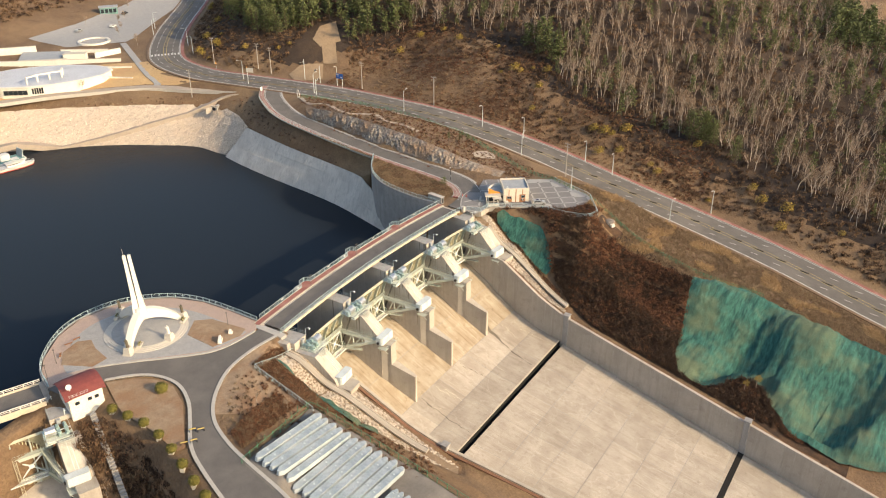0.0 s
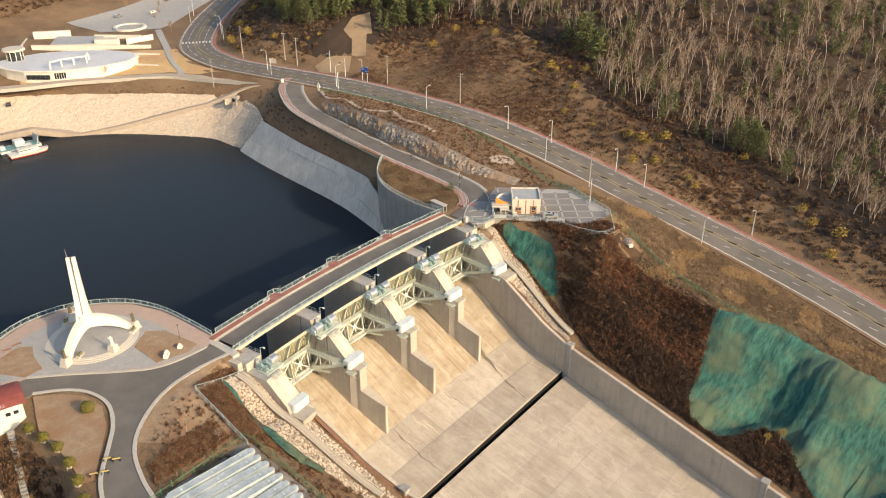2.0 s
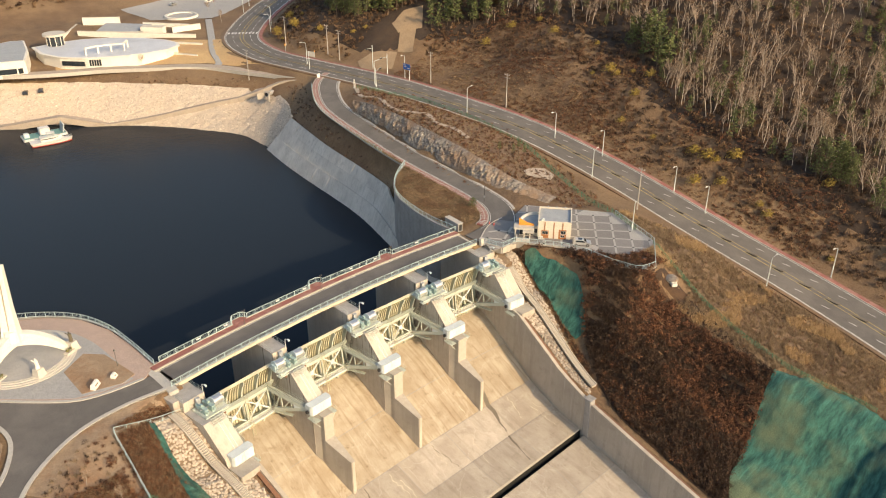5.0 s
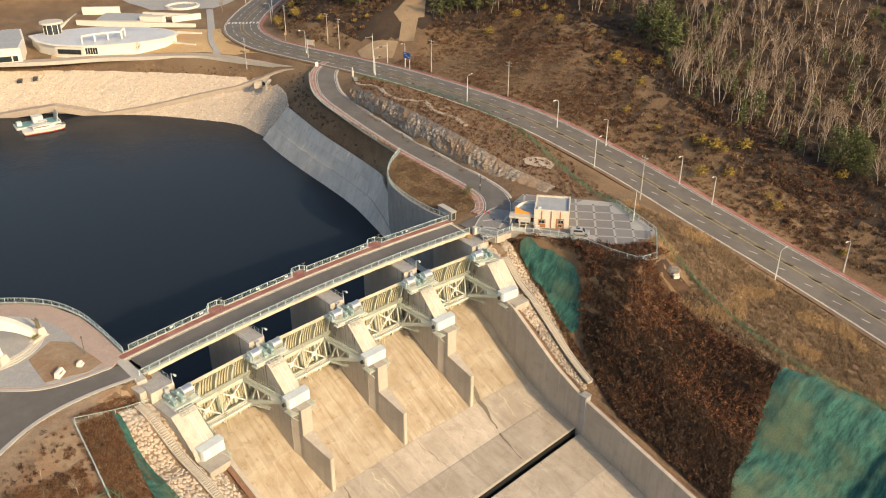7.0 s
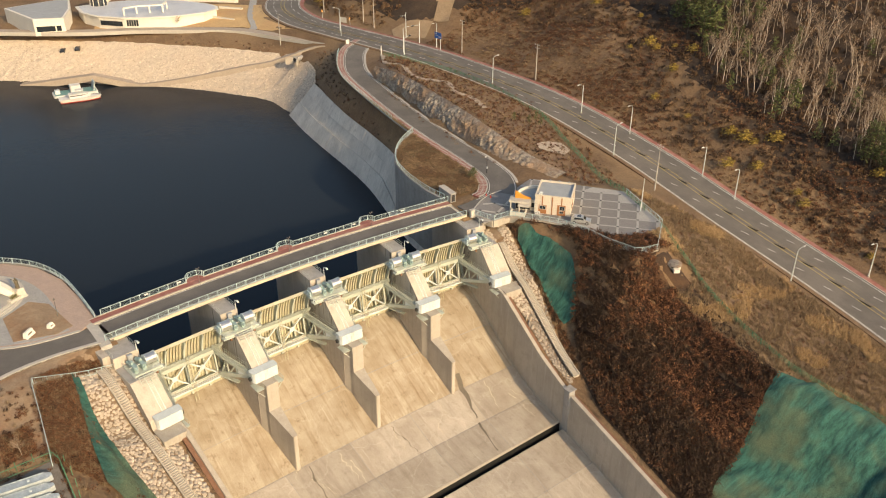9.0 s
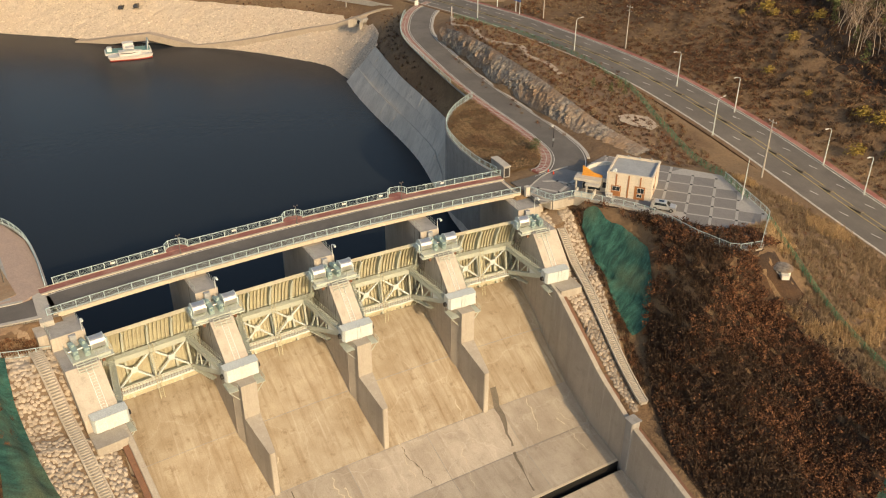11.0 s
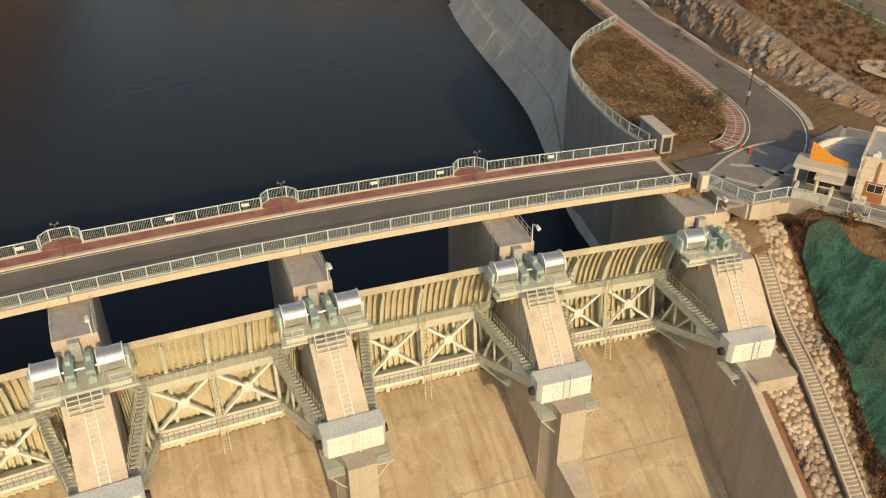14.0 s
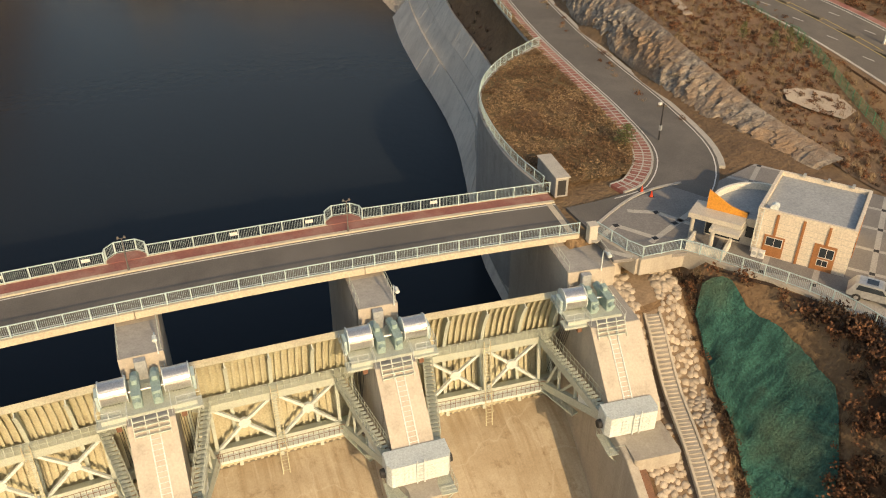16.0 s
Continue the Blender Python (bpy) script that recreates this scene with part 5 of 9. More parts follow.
lawn = drape("lawn", lawn_poly, 0.16, 1.3, M_weeds)
for v in lawn.data.vertices:
    v.co.z = max(v.co.z, 0.2 + 0.0185 * v.co.y)
tagged(lawn, "withered tan grass lawn inside the road bend", "lawn", kind="structure")

def within(poly, x, y):
    r, j = False, len(poly) - 1
    for i in range(len(poly)):
        (x0, y0), (x1, y1) = poly[i], poly[j]
        if (y0 > y) != (y1 > y) and x < (x1 - x0) * (y - y0) / (y1 - y0) + x0:
            r = not r
        j = i
    return r


def clip_band(poly, n, lo, hi):
    """The part of a plan polygon whose reach along n lies between lo and hi."""
    for sg, lim in ((1, lo), (-1, -hi)):
        out = []
        for a, b in zip(poly, poly[1:] + poly[:1]):
            da, db = sg * (a[0] * n[0] + a[1] * n[1]) - lim, sg * (b[0] * n[0] + b[1] * n[1]) - lim
            if da >= 0:
                out.append(a)
            if da * db < 0:
                t = da / (da - db)
                out.append((a[0] + (b[0] - a[0]) * t, a[1] + (b[1] - a[1]) * t))
        poly = out
    return poly


# ---------------------------------------------------------------- parking ground
parking = thing("parking_ground", "dark paved parking ground with a lattice of light strips", "pavement", kind="structure")
Geo().prism(ccw(PARKING), -0.6, 0.0).ob("paving_bed", M_tile2, parking)
pa = math.atan2(-6.1, 5.1)
cs, sn = math.cos(pa), math.sin(pa)
tile = None
for i in range(-14, 12):
    for j in range(-12, 14):
        a, b = i * 4.35, j * 4.35
        x, y = 58.5 + a * cs - b * sn, -22 + a * sn + b * cs
        cor = [(x + p * cs - q * sn, y + p * sn + q * cs) for p, q in ((-1.92, -1.92), (1.92, -1.92), (1.92, 1.92), (-1.92, 1.92))]
        cx = np.array([c[0] for c in cor])
        cy = np.array([c[1] for c in cor])
        if not inside(PARKING, cx, cy).any():
            continue
        kx_, ky_ = x + 2.175 * (cs - sn), y + 2.175 * (sn + cs)
        if within(PARKING, kx_, ky_):
            Geo().box(-0.24, 0.24, -0.24, 0.24, -0.03, 0.016, Matrix.Translation((kx_, ky_, 0)) @ Matrix.Rotation(pa, 4, "Z")).ob("dark_square", M_dark, parking)
        if not inside(PARKING, cx, cy).all():
            q = ccw([(px_, py_) for px_, py_ in cor])
            for ea, eb in zip(ccw(PARKING), ccw(PARKING)[1:] + ccw(PARKING)[:1]):
                nrm = (-(eb[1] - ea[1]), eb[0] - ea[0])
                q = clip_band(q, nrm, nrm[0] * ea[0] + nrm[1] * ea[1], 1e9) if ea not in ((54.5, -6.2), (60, -2.5), (48, -8.4)) and len(q) > 2 else q
            if len(q) > 2:
                Geo().prism(q, -0.05, 0.012).ob("paving_panel", M_tile, parking)
            continue
        m = Matrix.Translation((x, y, 0)) @ Matrix.Rotation(pa, 4, "Z")
        if tile is None:
            ob = Geo().box(-1.92, 1.92, -1.92, 1.92, -0.05, 0.012).ob("paving_panel", M_tile, parking)
            tile = ob.data
            ob.matrix_local = m
        else:
            child("paving_panel", tile, parking, m)
        ob = None
pf = thing("parking_railing", "pale steel baluster railing round the parking ground", "railing", kind="structure")
edge = [(42.3, -7.2), (43.6, -12.6), (48.4, -12.8), (50.2, -15.9), (52.3, -19.1), (54.2, -22.2), (55.4, -25.2), (56.1, -30), (56.2, -36), (57.6, -42.8), (62.4, -44), (72.8, -36.9), (79, -21)]
railing([(x, y, 0.05) for x, y in edge], pf, 1.2, 2.0)
pw = thing("wall_parking", "low tan stone retaining wall below the parking edge", "wall", kind="structure")
for a, b in zip(edge[:-2], edge[1:-1]):
    d = Vector((b[0] - a[0], b[1] - a[1], 0))
    m = Matrix.Translation((a[0], a[1], 0)) @ Matrix.Rotation(math.atan2(d.y, d.x), 4, "Z")
    Geo().box(0, d.length, -0.35, 0.2, -1.6, 0.06, m).ob("wall_panel", M_conc, pw)

ap = thing("office_forecourt", "dark grey paved forecourt with pale diagonal bands", "pavement", kind="structure")
Geo().prism(ccw([(41.3, -12), (42.2, -6.6), (46, -4.3), (49.3, -2.6), (54.5, -1.6), (57, -6), (50.5, -13.8)]), -0.3, 0.05).ob("paving_bed", M_tile, ap)
for a, b in (((41.2, -8.6), (44.8, -6.7)), ((44.8, -6.7), (47.1, -10.1)), ((49.9, -5.9), (51.8, -9.2)), ((46.2, -10.6), (53.9, -6.8)), ((41.4, -10.2), (43.2, -12.2)), ((47.4, -4.6), (49.9, -5.9))):
    d = Vector((b[0] - a[0], b[1] - a[1], 0))
    m = Matrix.Translation((a[0], a[1], 0)) @ Matrix.Rotation(math.atan2(d.y, d.x), 4, "Z")
    Geo().box(0, d.length, -0.3, 0.3, 0.0, 0.062, m).ob("pale_band", M_kerb, ap)
for x, y in ((44.8, -6.7), (47.0, -10.1), (49.9, -5.9), (50.4, -8.4)):
    Geo().box(x - 0.28, x + 0.28, y - 0.28, y + 0.28, 0.0, 0.072).ob("dark_square", M_dark, ap)
kl = resample([(41.6, -7.4, 0.0), (42.4, -6.4, 0.0), (46, -4.1, 0.0), (49.3, -2.4, 0.0), (52.5, -1.5, 0.0), (56, -1.4, 0.0)], 0.6)
ribbon("kerb", kl, -0.15, 0.15, 0.12, M_kerb, 0.4, ap)

# ---------------------------------------------------------------- office building
bx = Matrix.Translation((53.9, -15.2, 0.0)) @ Matrix.Rotation(math.atan2(-6.6, 5.0), 4, "Z")
house = thing("office_building", "cream flat-roofed office with timber strips and an orange panel", "building", bx)


def hollow_roof(g, x0, x1, y0, y1, z0, z1, t=0.3):
    g.box(x0, x1, y0, y0 + t, z0, z1).box(x0, x1, y1 - t, y1, z0, z1).box(x0, x0 + t, y0 + t, y1 - t, z0, z1).box(x1 - t, x1, y0 + t, y1 - t, z0, z1)
    return g


BW, BD, BH = 8.2, 8.6, 4.7
Geo().box(0, BW, 0, BD, -0.3, BH - 0.5).ob("wall", M_office, house, "cream panelled wall")
hollow_roof(Geo(), -0.06, BW + 0.06, -0.06, BD + 0.06, BH - 0.5, BH).ob("parapet", M_office, house)
Geo().box(0.3, BW - 0.3, 0.3, BD - 0.3, BH - 0.52, BH - 0.4).ob("roof", M_roofgrey, house)
for z in (0.6, 1.2, 1.8, 2.4, 3.0, 3.6):
    Geo().box(-0.02, BW + 0.02, -0.02, BD + 0.02, z, z + 0.025).ob("panel_joint", M_kerb, house)
for u in (1.75, 4.0, 6.15):
    Geo().box(u - 0.12, u + 0.12, -0.09, 0, 0.0 if u == 4.0 else 2.2, BH - 0.25).ob("timber_strip", M_wood, house)
Geo().box(BW, BW + 0.09, 3.6, 3.85, 0, BH - 0.25).ob("timber_strip", M_wood, house)
for u0, u1, z0, z1, wins in ((0.95, 2.75, 0.1, 2.2, ((1.2, 2.55, 1.2, 2.0),)), (5.2, 7.1, 0.0, 2.6, ((5.75, 6.9, 1.4, 2.3), (5.75, 6.6, 0.55, 1.1)))):
    d = Geo().box(u0, u1, -0.07, 0, z0, z1).ob("timber_panel", M_wood, house)
    for a, b, c, e in wins:
        Geo().box(a, b, -0.1, -0.06, c, e).ob("pane", M_glass, d)
        hollow = Geo()
        for q in ((a - 0.05, a, c - 0.05, e + 0.05), (b, b + 0.05, c - 0.05, e + 0.05), (a, b, c - 0.05, c), (a, b, e, e + 0.05), ((a + b) / 2 - 0.02, (a + b) / 2 + 0.02, c, e)):
            hollow.box(q[0], q[1], -0.12, -0.05, q[2], q[3])
        hollow.ob("window_frame", M_line, d)
Geo().box(BW, BW + 0.05, 2.0, 3.0, 1.4, 2.2).ob("side_window", M_glass, house)
# lower wing with its curved parapet, porch and orange panel
arcp = [(-4.6 + 0.0, 0.9)] + [(-4.6 + 4.6 * (1 - math.cos(a)) * 0.9, 2.2 + 5.2 * math.sin(a)) for a in np.linspace(0.1, math.pi / 2, 9)] + [(0.0, 7.4), (0.0, 0.9)]
Geo().prism(ccw(arcp), -0.3, 2.75).ob("wing_wall", M_stone, house)
Geo().prism(ccw([(x * 0.98 - 0.02, y) for x, y in arcp]), 2.75, 2.85).ob("wing_roof", M_roofgrey, house)
g = Geo()
for a, b in zip(arcp[1:-2], arcp[2:-1]):
    g.bar((a[0], a[1], 3.15), (b[0], b[1], 3.15), 0.28, 0.75)
g.ob("wing_parapet", M_white, house, "curved white parapet")
Geo().add([(-4.75, 0.8, 2.8), (-1.0, 0.8, 2.8), (-1.0, 0.8, 3.3), (-2.6, 0.8, 3.6), (-4.75, 0.8, 4.75), (-4.75, 1.0, 2.8), (-1.0, 1.0, 2.8), (-1.0, 1.0, 3.3), (-2.6, 1.0, 3.6), (-4.75, 1.0, 4.75)],
          [(0, 1, 2, 3, 4), (9, 8, 7, 6, 5), (0, 5, 6, 1), (1, 6, 7, 2), (2, 7, 8, 3), (3, 8, 9, 4), (4, 9, 5, 0)]).ob("sign_panel", M_orange, house, "curved orange sign panel")
Geo().box(-5.9, -1.0, -0.9, 2.0, 2.35, 2.85).ob("porch_slab", M_stone, house)
Geo().box(-3.6, -0.9, -1.9, 0.9, 1.95, 2.3).ob("canopy", M_stone, house)
for x, y in ((-5.5, -0.5), (-3.3, -1.5)):
    Geo().cone((x, y, 0), (x, y, 2.4), 0.2, 0.2, 10).ob("column", M_stone, house)
Geo().box(-4.5, -1.2, 0.85, 0.9, 0.2, 1.5).ob("entrance_glass", M_glass, house)
Geo().box(-0.85, -0.1, 0.83, 0.9, 0.9, 2.0).ob("window_pane", M_glass, house)
g = Geo().box(-5.2, -1.8, -2.9, -2.65, 0, 0.9).box(-1.95, -1.7, -2.9, -0.2, 0, 0.9).box(-5.2, -4.95, -2.65, -0.6, 0, 0.9)
g.ob("porch_wall", M_white, house)
g = Geo()
ladder(g, (0.25, -0.2, 0.2), (0.25, -0.2, BH), 0.45, (1, 0, 0))
g.ob("wall_ladder", M_cap, house)
Geo().cone((1.2, 0.6, BH - 0.4), (1.2, 0.6, BH + 0.1), 0.32, 0.32, 12).cone((1.2, 0.2, BH + 0.1), (1.2, 0.9, BH + 0.1), 0.36, 0.36, 14).ob("roof_vent", M_cap, house)
for u in (2.2, 4.4, 6.6):
    Geo().box(u - 0.12, u + 0.12, BD - 0.5, BD - 0.1, BH, BH + 0.3).ob("roof_lamp", M_roofgrey, house)
for i, x in enumerate((0.75, 1.35)):
    an = thing("air_unit", "white outdoor air-conditioning unit by the office wall", "air conditioner", bx @ Matrix.Translation((x - 0.2, -0.75, 0)), "air units")
    Geo().box(-0.28, 0.28, -0.2, 0.2, 0.08, 0.85, c=0.03).ob("case", M_line, an)
    Geo().cone((0, -0.2, 0.5), (0, -0.23, 0.5), 0.2, 0.2, 12).ob("fan_grille", M_roofgrey, an)


def build_car(m, paint, label):
    c = thing("car", label, "car", m, "parked cars")
    prof = [(-2.2, 0.45), (-2.25, 0.8), (-2.1, 1.0), (-1.75, 1.6), (-1.5, 1.68), (0.3, 1.65), (0.5, 1.55), (1.1, 1.08), (2.1, 0.95), (2.25, 0.75), (2.2, 0.4)]
    g = Geo()
    n = len(prof)
    vs = []
    for w in (-1, 1):
        for x, z in prof:
            k = 0.88 if z < 1.1 else 0.88 - (z - 1.1) * 0.28
            vs.append((x, w * k, z))
    g.add(vs, [tuple(range(n)), tuple(range(2 * n - 1, n - 1, -1))] + [(i, n + i, n + (i + 1) % n, (i + 1) % n) for i in range(n)])
    body = g.ob("body", paint, c)
    Geo().add([(0.52, -0.68, 1.52), (0.52, 0.68, 1.52), (1.08, 0.8, 1.1), (1.08, -0.8, 1.1)], [(0, 3, 2, 1)]).ob("windscreen", M_glass, c).location = (0.03, 0, 0.03)
    for w in (-1, 1):
        q = [(-1.6, w * 0.86, 1.12), (0.75, w * 0.86, 1.12), (0.35, w * 0.76, 1.52), (-1.45, w * 0.76, 1.55)]
        Geo().add(q if w < 0 else q[::-1], [(0, 1, 2, 3)]).ob("side_window", M_glass, c).location = (0, w * 0.025, 0)
        for x in (-1.4, 1.4):
            wh = Geo().cone((x, w * 0.7, 0.36), (x, w * 0.92, 0.36), 0.36, 0.36, 16).ob("wheel", M_dark, c)
            Geo().cone((x, w * 0.9, 0.36), (x, w * 0.94, 0.36), 0.2, 0.18, 10).ob("rim", M_drum, wh)
        Geo().box(2.14, 2.25, w * 0.75 - 0.15, w * 0.75 + 0.15, 0.72, 0.88).ob("headlight", M_line, c)
    Geo().box(-0.9, 0.0, -0.4, 0.4, 1.67, 1.69).ob("sunroof", M_glass, c)
    return c


M_silver = mat("silver_paint", (0.62, 0.62, 0.6), (0.55, 0.55, 0.54), 0.3, 1, 4, 0.0, metal=0.6)
M_blackpaint = mat("dark_car_paint", (0.05, 0.055, 0.06), (0.04, 0.04, 0.045), 0.25, 1, 4, 0.0, coat=0.5)
build_car(Matrix.Translation((58.6, -25.4, 0.012)) @ Matrix.Rotation(pa, 4, "Z"), M_silver, "silver off-road car parked beside the office")
hut = thing("domed_hut", "small round hut with a dark shingled dome and pale wall", "hut", pose(63.8, -47.8, ground_at(63.8, -47.8), 0, 0, 20) @ Matrix.Diagonal((0.75, 0.75, 0.75, 1)))
ring8 = [(1.9 * math.cos(math.pi * i / 4 + 0.39), 1.9 * math.sin(math.pi * i / 4 + 0.39)) for i in range(8)]
Geo().prism(ring8, -1.0, 0.75).ob("wall", M_white, hut)
g = Geo()
for k in range(6):
    a0, a1 = k * 0.25, (k + 1) * 0.25
    g.cone((0, 0, 0.72 + 0.85 * math.sin(a0)), (0, 0, 0.72 + 0.85 * math.sin(a1)), 2.2 * math.cos(a0) + 0.06, 2.2 * math.cos(a1), 20)
g.ob("dome", M_rock, hut, "dark shingled dome")
for i in range(8):
    a = math.pi * i / 4
    Geo().box(1.74, 1.79, -0.35, 0.35, 0.25, 0.6, Matrix.Rotation(a, 4, "Z")).ob("window", M_glass, hut)
Geo().box(-3.0, -1.7, -0.8, 0.8, -0.6, 0.4, Matrix.Rotation(0.6, 4, "Z")).ob("entrance_block", M_white, hut)
for i, (x, y) in enumerate(((51, -1.6), (51.3, -2.9))):
    cn = thing("traffic_cone", "small orange-red traffic cone on the asphalt", "traffic cone", pose(x, y, 0.01), "traffic cones")
    Geo().cone((0, 0, 0.04), (0, 0, 0.7), 0.19, 0.04, 10).ob("cone", mat("cone_red" + "ab"[i], (0.75, 0.09, 0.04)), cn)
    Geo().box(-0.24, 0.24, -0.24, 0.24, 0, 0.05).ob("foot", M_dark, cn)

M_tan = mat("tan_winter_grass", (0.40, 0.295, 0.19), (0.27, 0.185, 0.115), 0.95, 0.5, 4, 0.7, depth=0.15, third=(0.30, 0.18, 0.10), big=0.12)


# ---------------------------------------------------------------- waterside plaza with the memorial
plaza = thing("plaza_ground", "rounded waterside plaza paved in salmon and grey", "pavement", kind="structure")
KERB_P = [(-74.0, 18.9), (-68.1, 13.4), (-61.6, 6.6), (-55.9, 1.5), (-50.6, -0.4), (-43.8, -1.1)]
Geo().prism(ccw(PLAZA + KERB_P), -0.7, 0.06).ob("paving", M_pave, plaza, "salmon paving")
pr = resample([(x, y, 0.06) for x, y in PLAZA], 1.0)
inner = pr[:, :2] - normals2(pr) * 4.6
g = [tuple(q) for q in inner[3:-3]]
Geo().prism(ccw(g + [(-72.8, 18.4), (-67.4, 13.9), (-61.2, 7.5), (-55.6, 2.4), (-50.6, 0.6), (-45.2, 0.4)]), 0.0, 0.1).ob("inner_paving", M_pave_grey, plaza, "grey inner paving")
for poly in ([(-77.6, 26.2), (-74.3, 30.2), (-69.8, 31.2), (-67.5, 29.1), (-69.2, 25.2), (-70.3, 19.6), (-74.2, 19.6)], [(-53.7, 11.5), (-48.5, 14.9), (-45.6, 11.7), (-44.3, 1.6), (-47.2, 0.5), (-54, 2.6)]):
    Geo().prism(ccw(poly), 0.0, 0.15).ob("grass_bed", M_tan, plaza, "withered grass bed")
wall = thing("wall_plaza", "grey concrete quay wall round the plaza", "wall", kind="structure")
nn = normals2(pr)
loft("wall_face", [[(x + a * o, y + b * o, z) for (x, y, _), (a, b) in zip(pr, nn)] for o, z in ((-0.1, 0.3), (0.35, 0.3), (0.35, -1), (1.0, -22))][::-1], M_conc_grey, wall)
prl = thing("plaza_railing", "pale steel railing along the plaza's waterside", "railing", kind="structure")
railing([(x, y, 0.3) for x, y, _ in pr], prl, 1.15, 2.0, bal=0.3)
# stepped round platform
C = (-57.5, 21.5)
stp = thing("memorial_steps", "low round stone platform with rings of steps", "steps")
for i, r in enumerate((9.8, 9.2, 8.6, 8.0)):
    Geo().prism([(C[0] + math.cos(a) * r, C[1] + math.sin(a) * r) for a in np.linspace(0, 2 * math.pi, 56, endpoint=False)], 0.0, 0.22 + 0.12 * i).ob("step_ring", M_stone if i < 3 else M_pave_grey, stp)
mon = thing("memorial_tower", "tall white split memorial tower on three curved legs", "monument")
LEGS = ((-66.0, 17.6), (-49.8, 18.2), (-56.8, 31.2))
top = Vector((-56.6, 25.0, 19.2))
hub = Vector((-58.2, 21.6, 6.2))


def blade(name, side, foot):
    """A slender slab that rises from a foot, sweeps into the hub and on to the top."""
    f = Vector((foot[0], foot[1], 0.5))
    d = Vector((foot[0] - hub.x, foot[1] - hub.y, 0)).normalized()
    w = Vector((-d.y, d.x, 0))
    pts = []
    for t in np.linspace(0, 1, 9):
        c = f.lerp(hub, t)
        c.z = 0.5 + (hub.z - 1.3) * (1 - (1 - t) ** 2.2) * 0.92
        pts.append((c, 0.75, 1.5 + 1.2 * math.sin(t * 1.5)))
    g = Geo()
    for c, a, h in pts:
        g.v += [tuple(c + w * a - Vector((0, 0, h * 0.5))), tuple(c - w * a - Vector((0, 0, h * 0.5))), tuple(c - w * a + Vector((0, 0, h * 0.5))), tuple(c + w * a + Vector((0, 0, h * 0.5)))]
    n = len(pts)
    g.f = [(i * 4 + j, i * 4 + (j + 1) % 4, (i + 1) * 4 + (j + 1) % 4, (i + 1) * 4 + j) for i in range(n - 1) for j in range(4)] + [(3, 2, 1, 0), tuple(4 * (n - 1) + j for j in range(4))]
    return g.ob(name, M_white, mon)


for q in LEGS:
    blade("leg", 0, q)
ax = (top - hub).normalized()
sd = Vector((0.8, -0.6, 0)).normalized()
for s in (-1, 1):
    g = Geo()
    bk = ax.cross(sd).normalized()
    for t, w0, w1, dp in ((-0.12, 0.05, 1.75, 1.3), (0.1, 0.1, 1.35, 1.0), (0.35, 0.14, 1.1, 0.8), (1.0, 0.2, 0.9, 0.55)):
        c = hub + (top - hub) * t
        g.v += [tuple(c + sd * s * w0 - bk * dp), tuple(c + sd * s * w1 - bk * dp), tuple(c + sd * s * w1 + bk * dp), tuple(c + sd * s * w0 + bk * dp)]
    f = [(i * 4 + j, i * 4 + (j + 1) % 4, (i + 1) * 4 + (j + 1) % 4, (i + 1) * 4 + j) for i in range(3) for j in range(4)] + [(3, 2, 1, 0), (12, 13, 14, 15)]
    g.f = f if s > 0 else [q[::-1] for q in f]
    g.ob("blade", M_white, mon)
Geo().cone(top - sd * 0.6, top - sd * 0.6 + Vector((-0.2, 0, 2.2)), 0.09, 0.03, 6).ob("lightning_rod", M_conc_grey, mon)
Geo().cone(hub - Vector((0, 0, 1.3)), hub + Vector((0, 0, 0.9)), 2.0, 1.4, 12).ob("hub", M_white, mon)


def statue(m, s):
    """A plain weathered statue shape."""
    o = Geo().cone((0, 0, 0), (0, 0, 0.9), 0.42, 0.3, 8).cone((0, 0, 0.8), (0.1, 0, 1.7), 0.32, 0.36, 8).cone((0.1, 0, 1.75), (0.12, 0, 2.15), 0.16, 0.15, 8).bar((0.1, 0.2, 1.6), (0.35, 0.7, 2.2), 0.17, n=6).bar((0.1, -0.25, 1.6), (0.45, -0.5, 1.15), 0.17, n=6).ob("statue", s)
    o.matrix_world = m
    return tagged(o, "weathered statue standing on a stone pedestal", "statue", "memorial statues")


M_bronze = mat("weathered_bronze", (0.20, 0.16, 0.10), (0.13, 0.12, 0.09), 0.6, 2, 8, 0.1, metal=0.4)
for (x, y), mt in (((-66.4, 16.9), M_bronze), ((-49.2, 18.0), M_bronze), ((-57.4, 13.4), M_white), ((-56.2, 32.6), M_bronze)):
    pd = thing("pedestal", "pale stone pedestal of the memorial", "pedestal", pose(x, y, 0.06, 0, 0, 20), "pedestals")
    Geo().prism([(-0.95, -0.95), (0.95, -0.95), (0.95, 0.95), (-0.95, 0.95)], 0, 1.9, None, [(-0.7, -0.7), (0.7, -0.7), (0.7, 0.7), (-0.7, 0.7)]).ob("block", M_stone, pd)
    Geo().box(-1.1, 1.1, -1.1, 1.1, 0, 0.25).ob("plinth", M_stone, pd)
    statue(pose(x, y, 1.96, 0, 0, 120), mt)


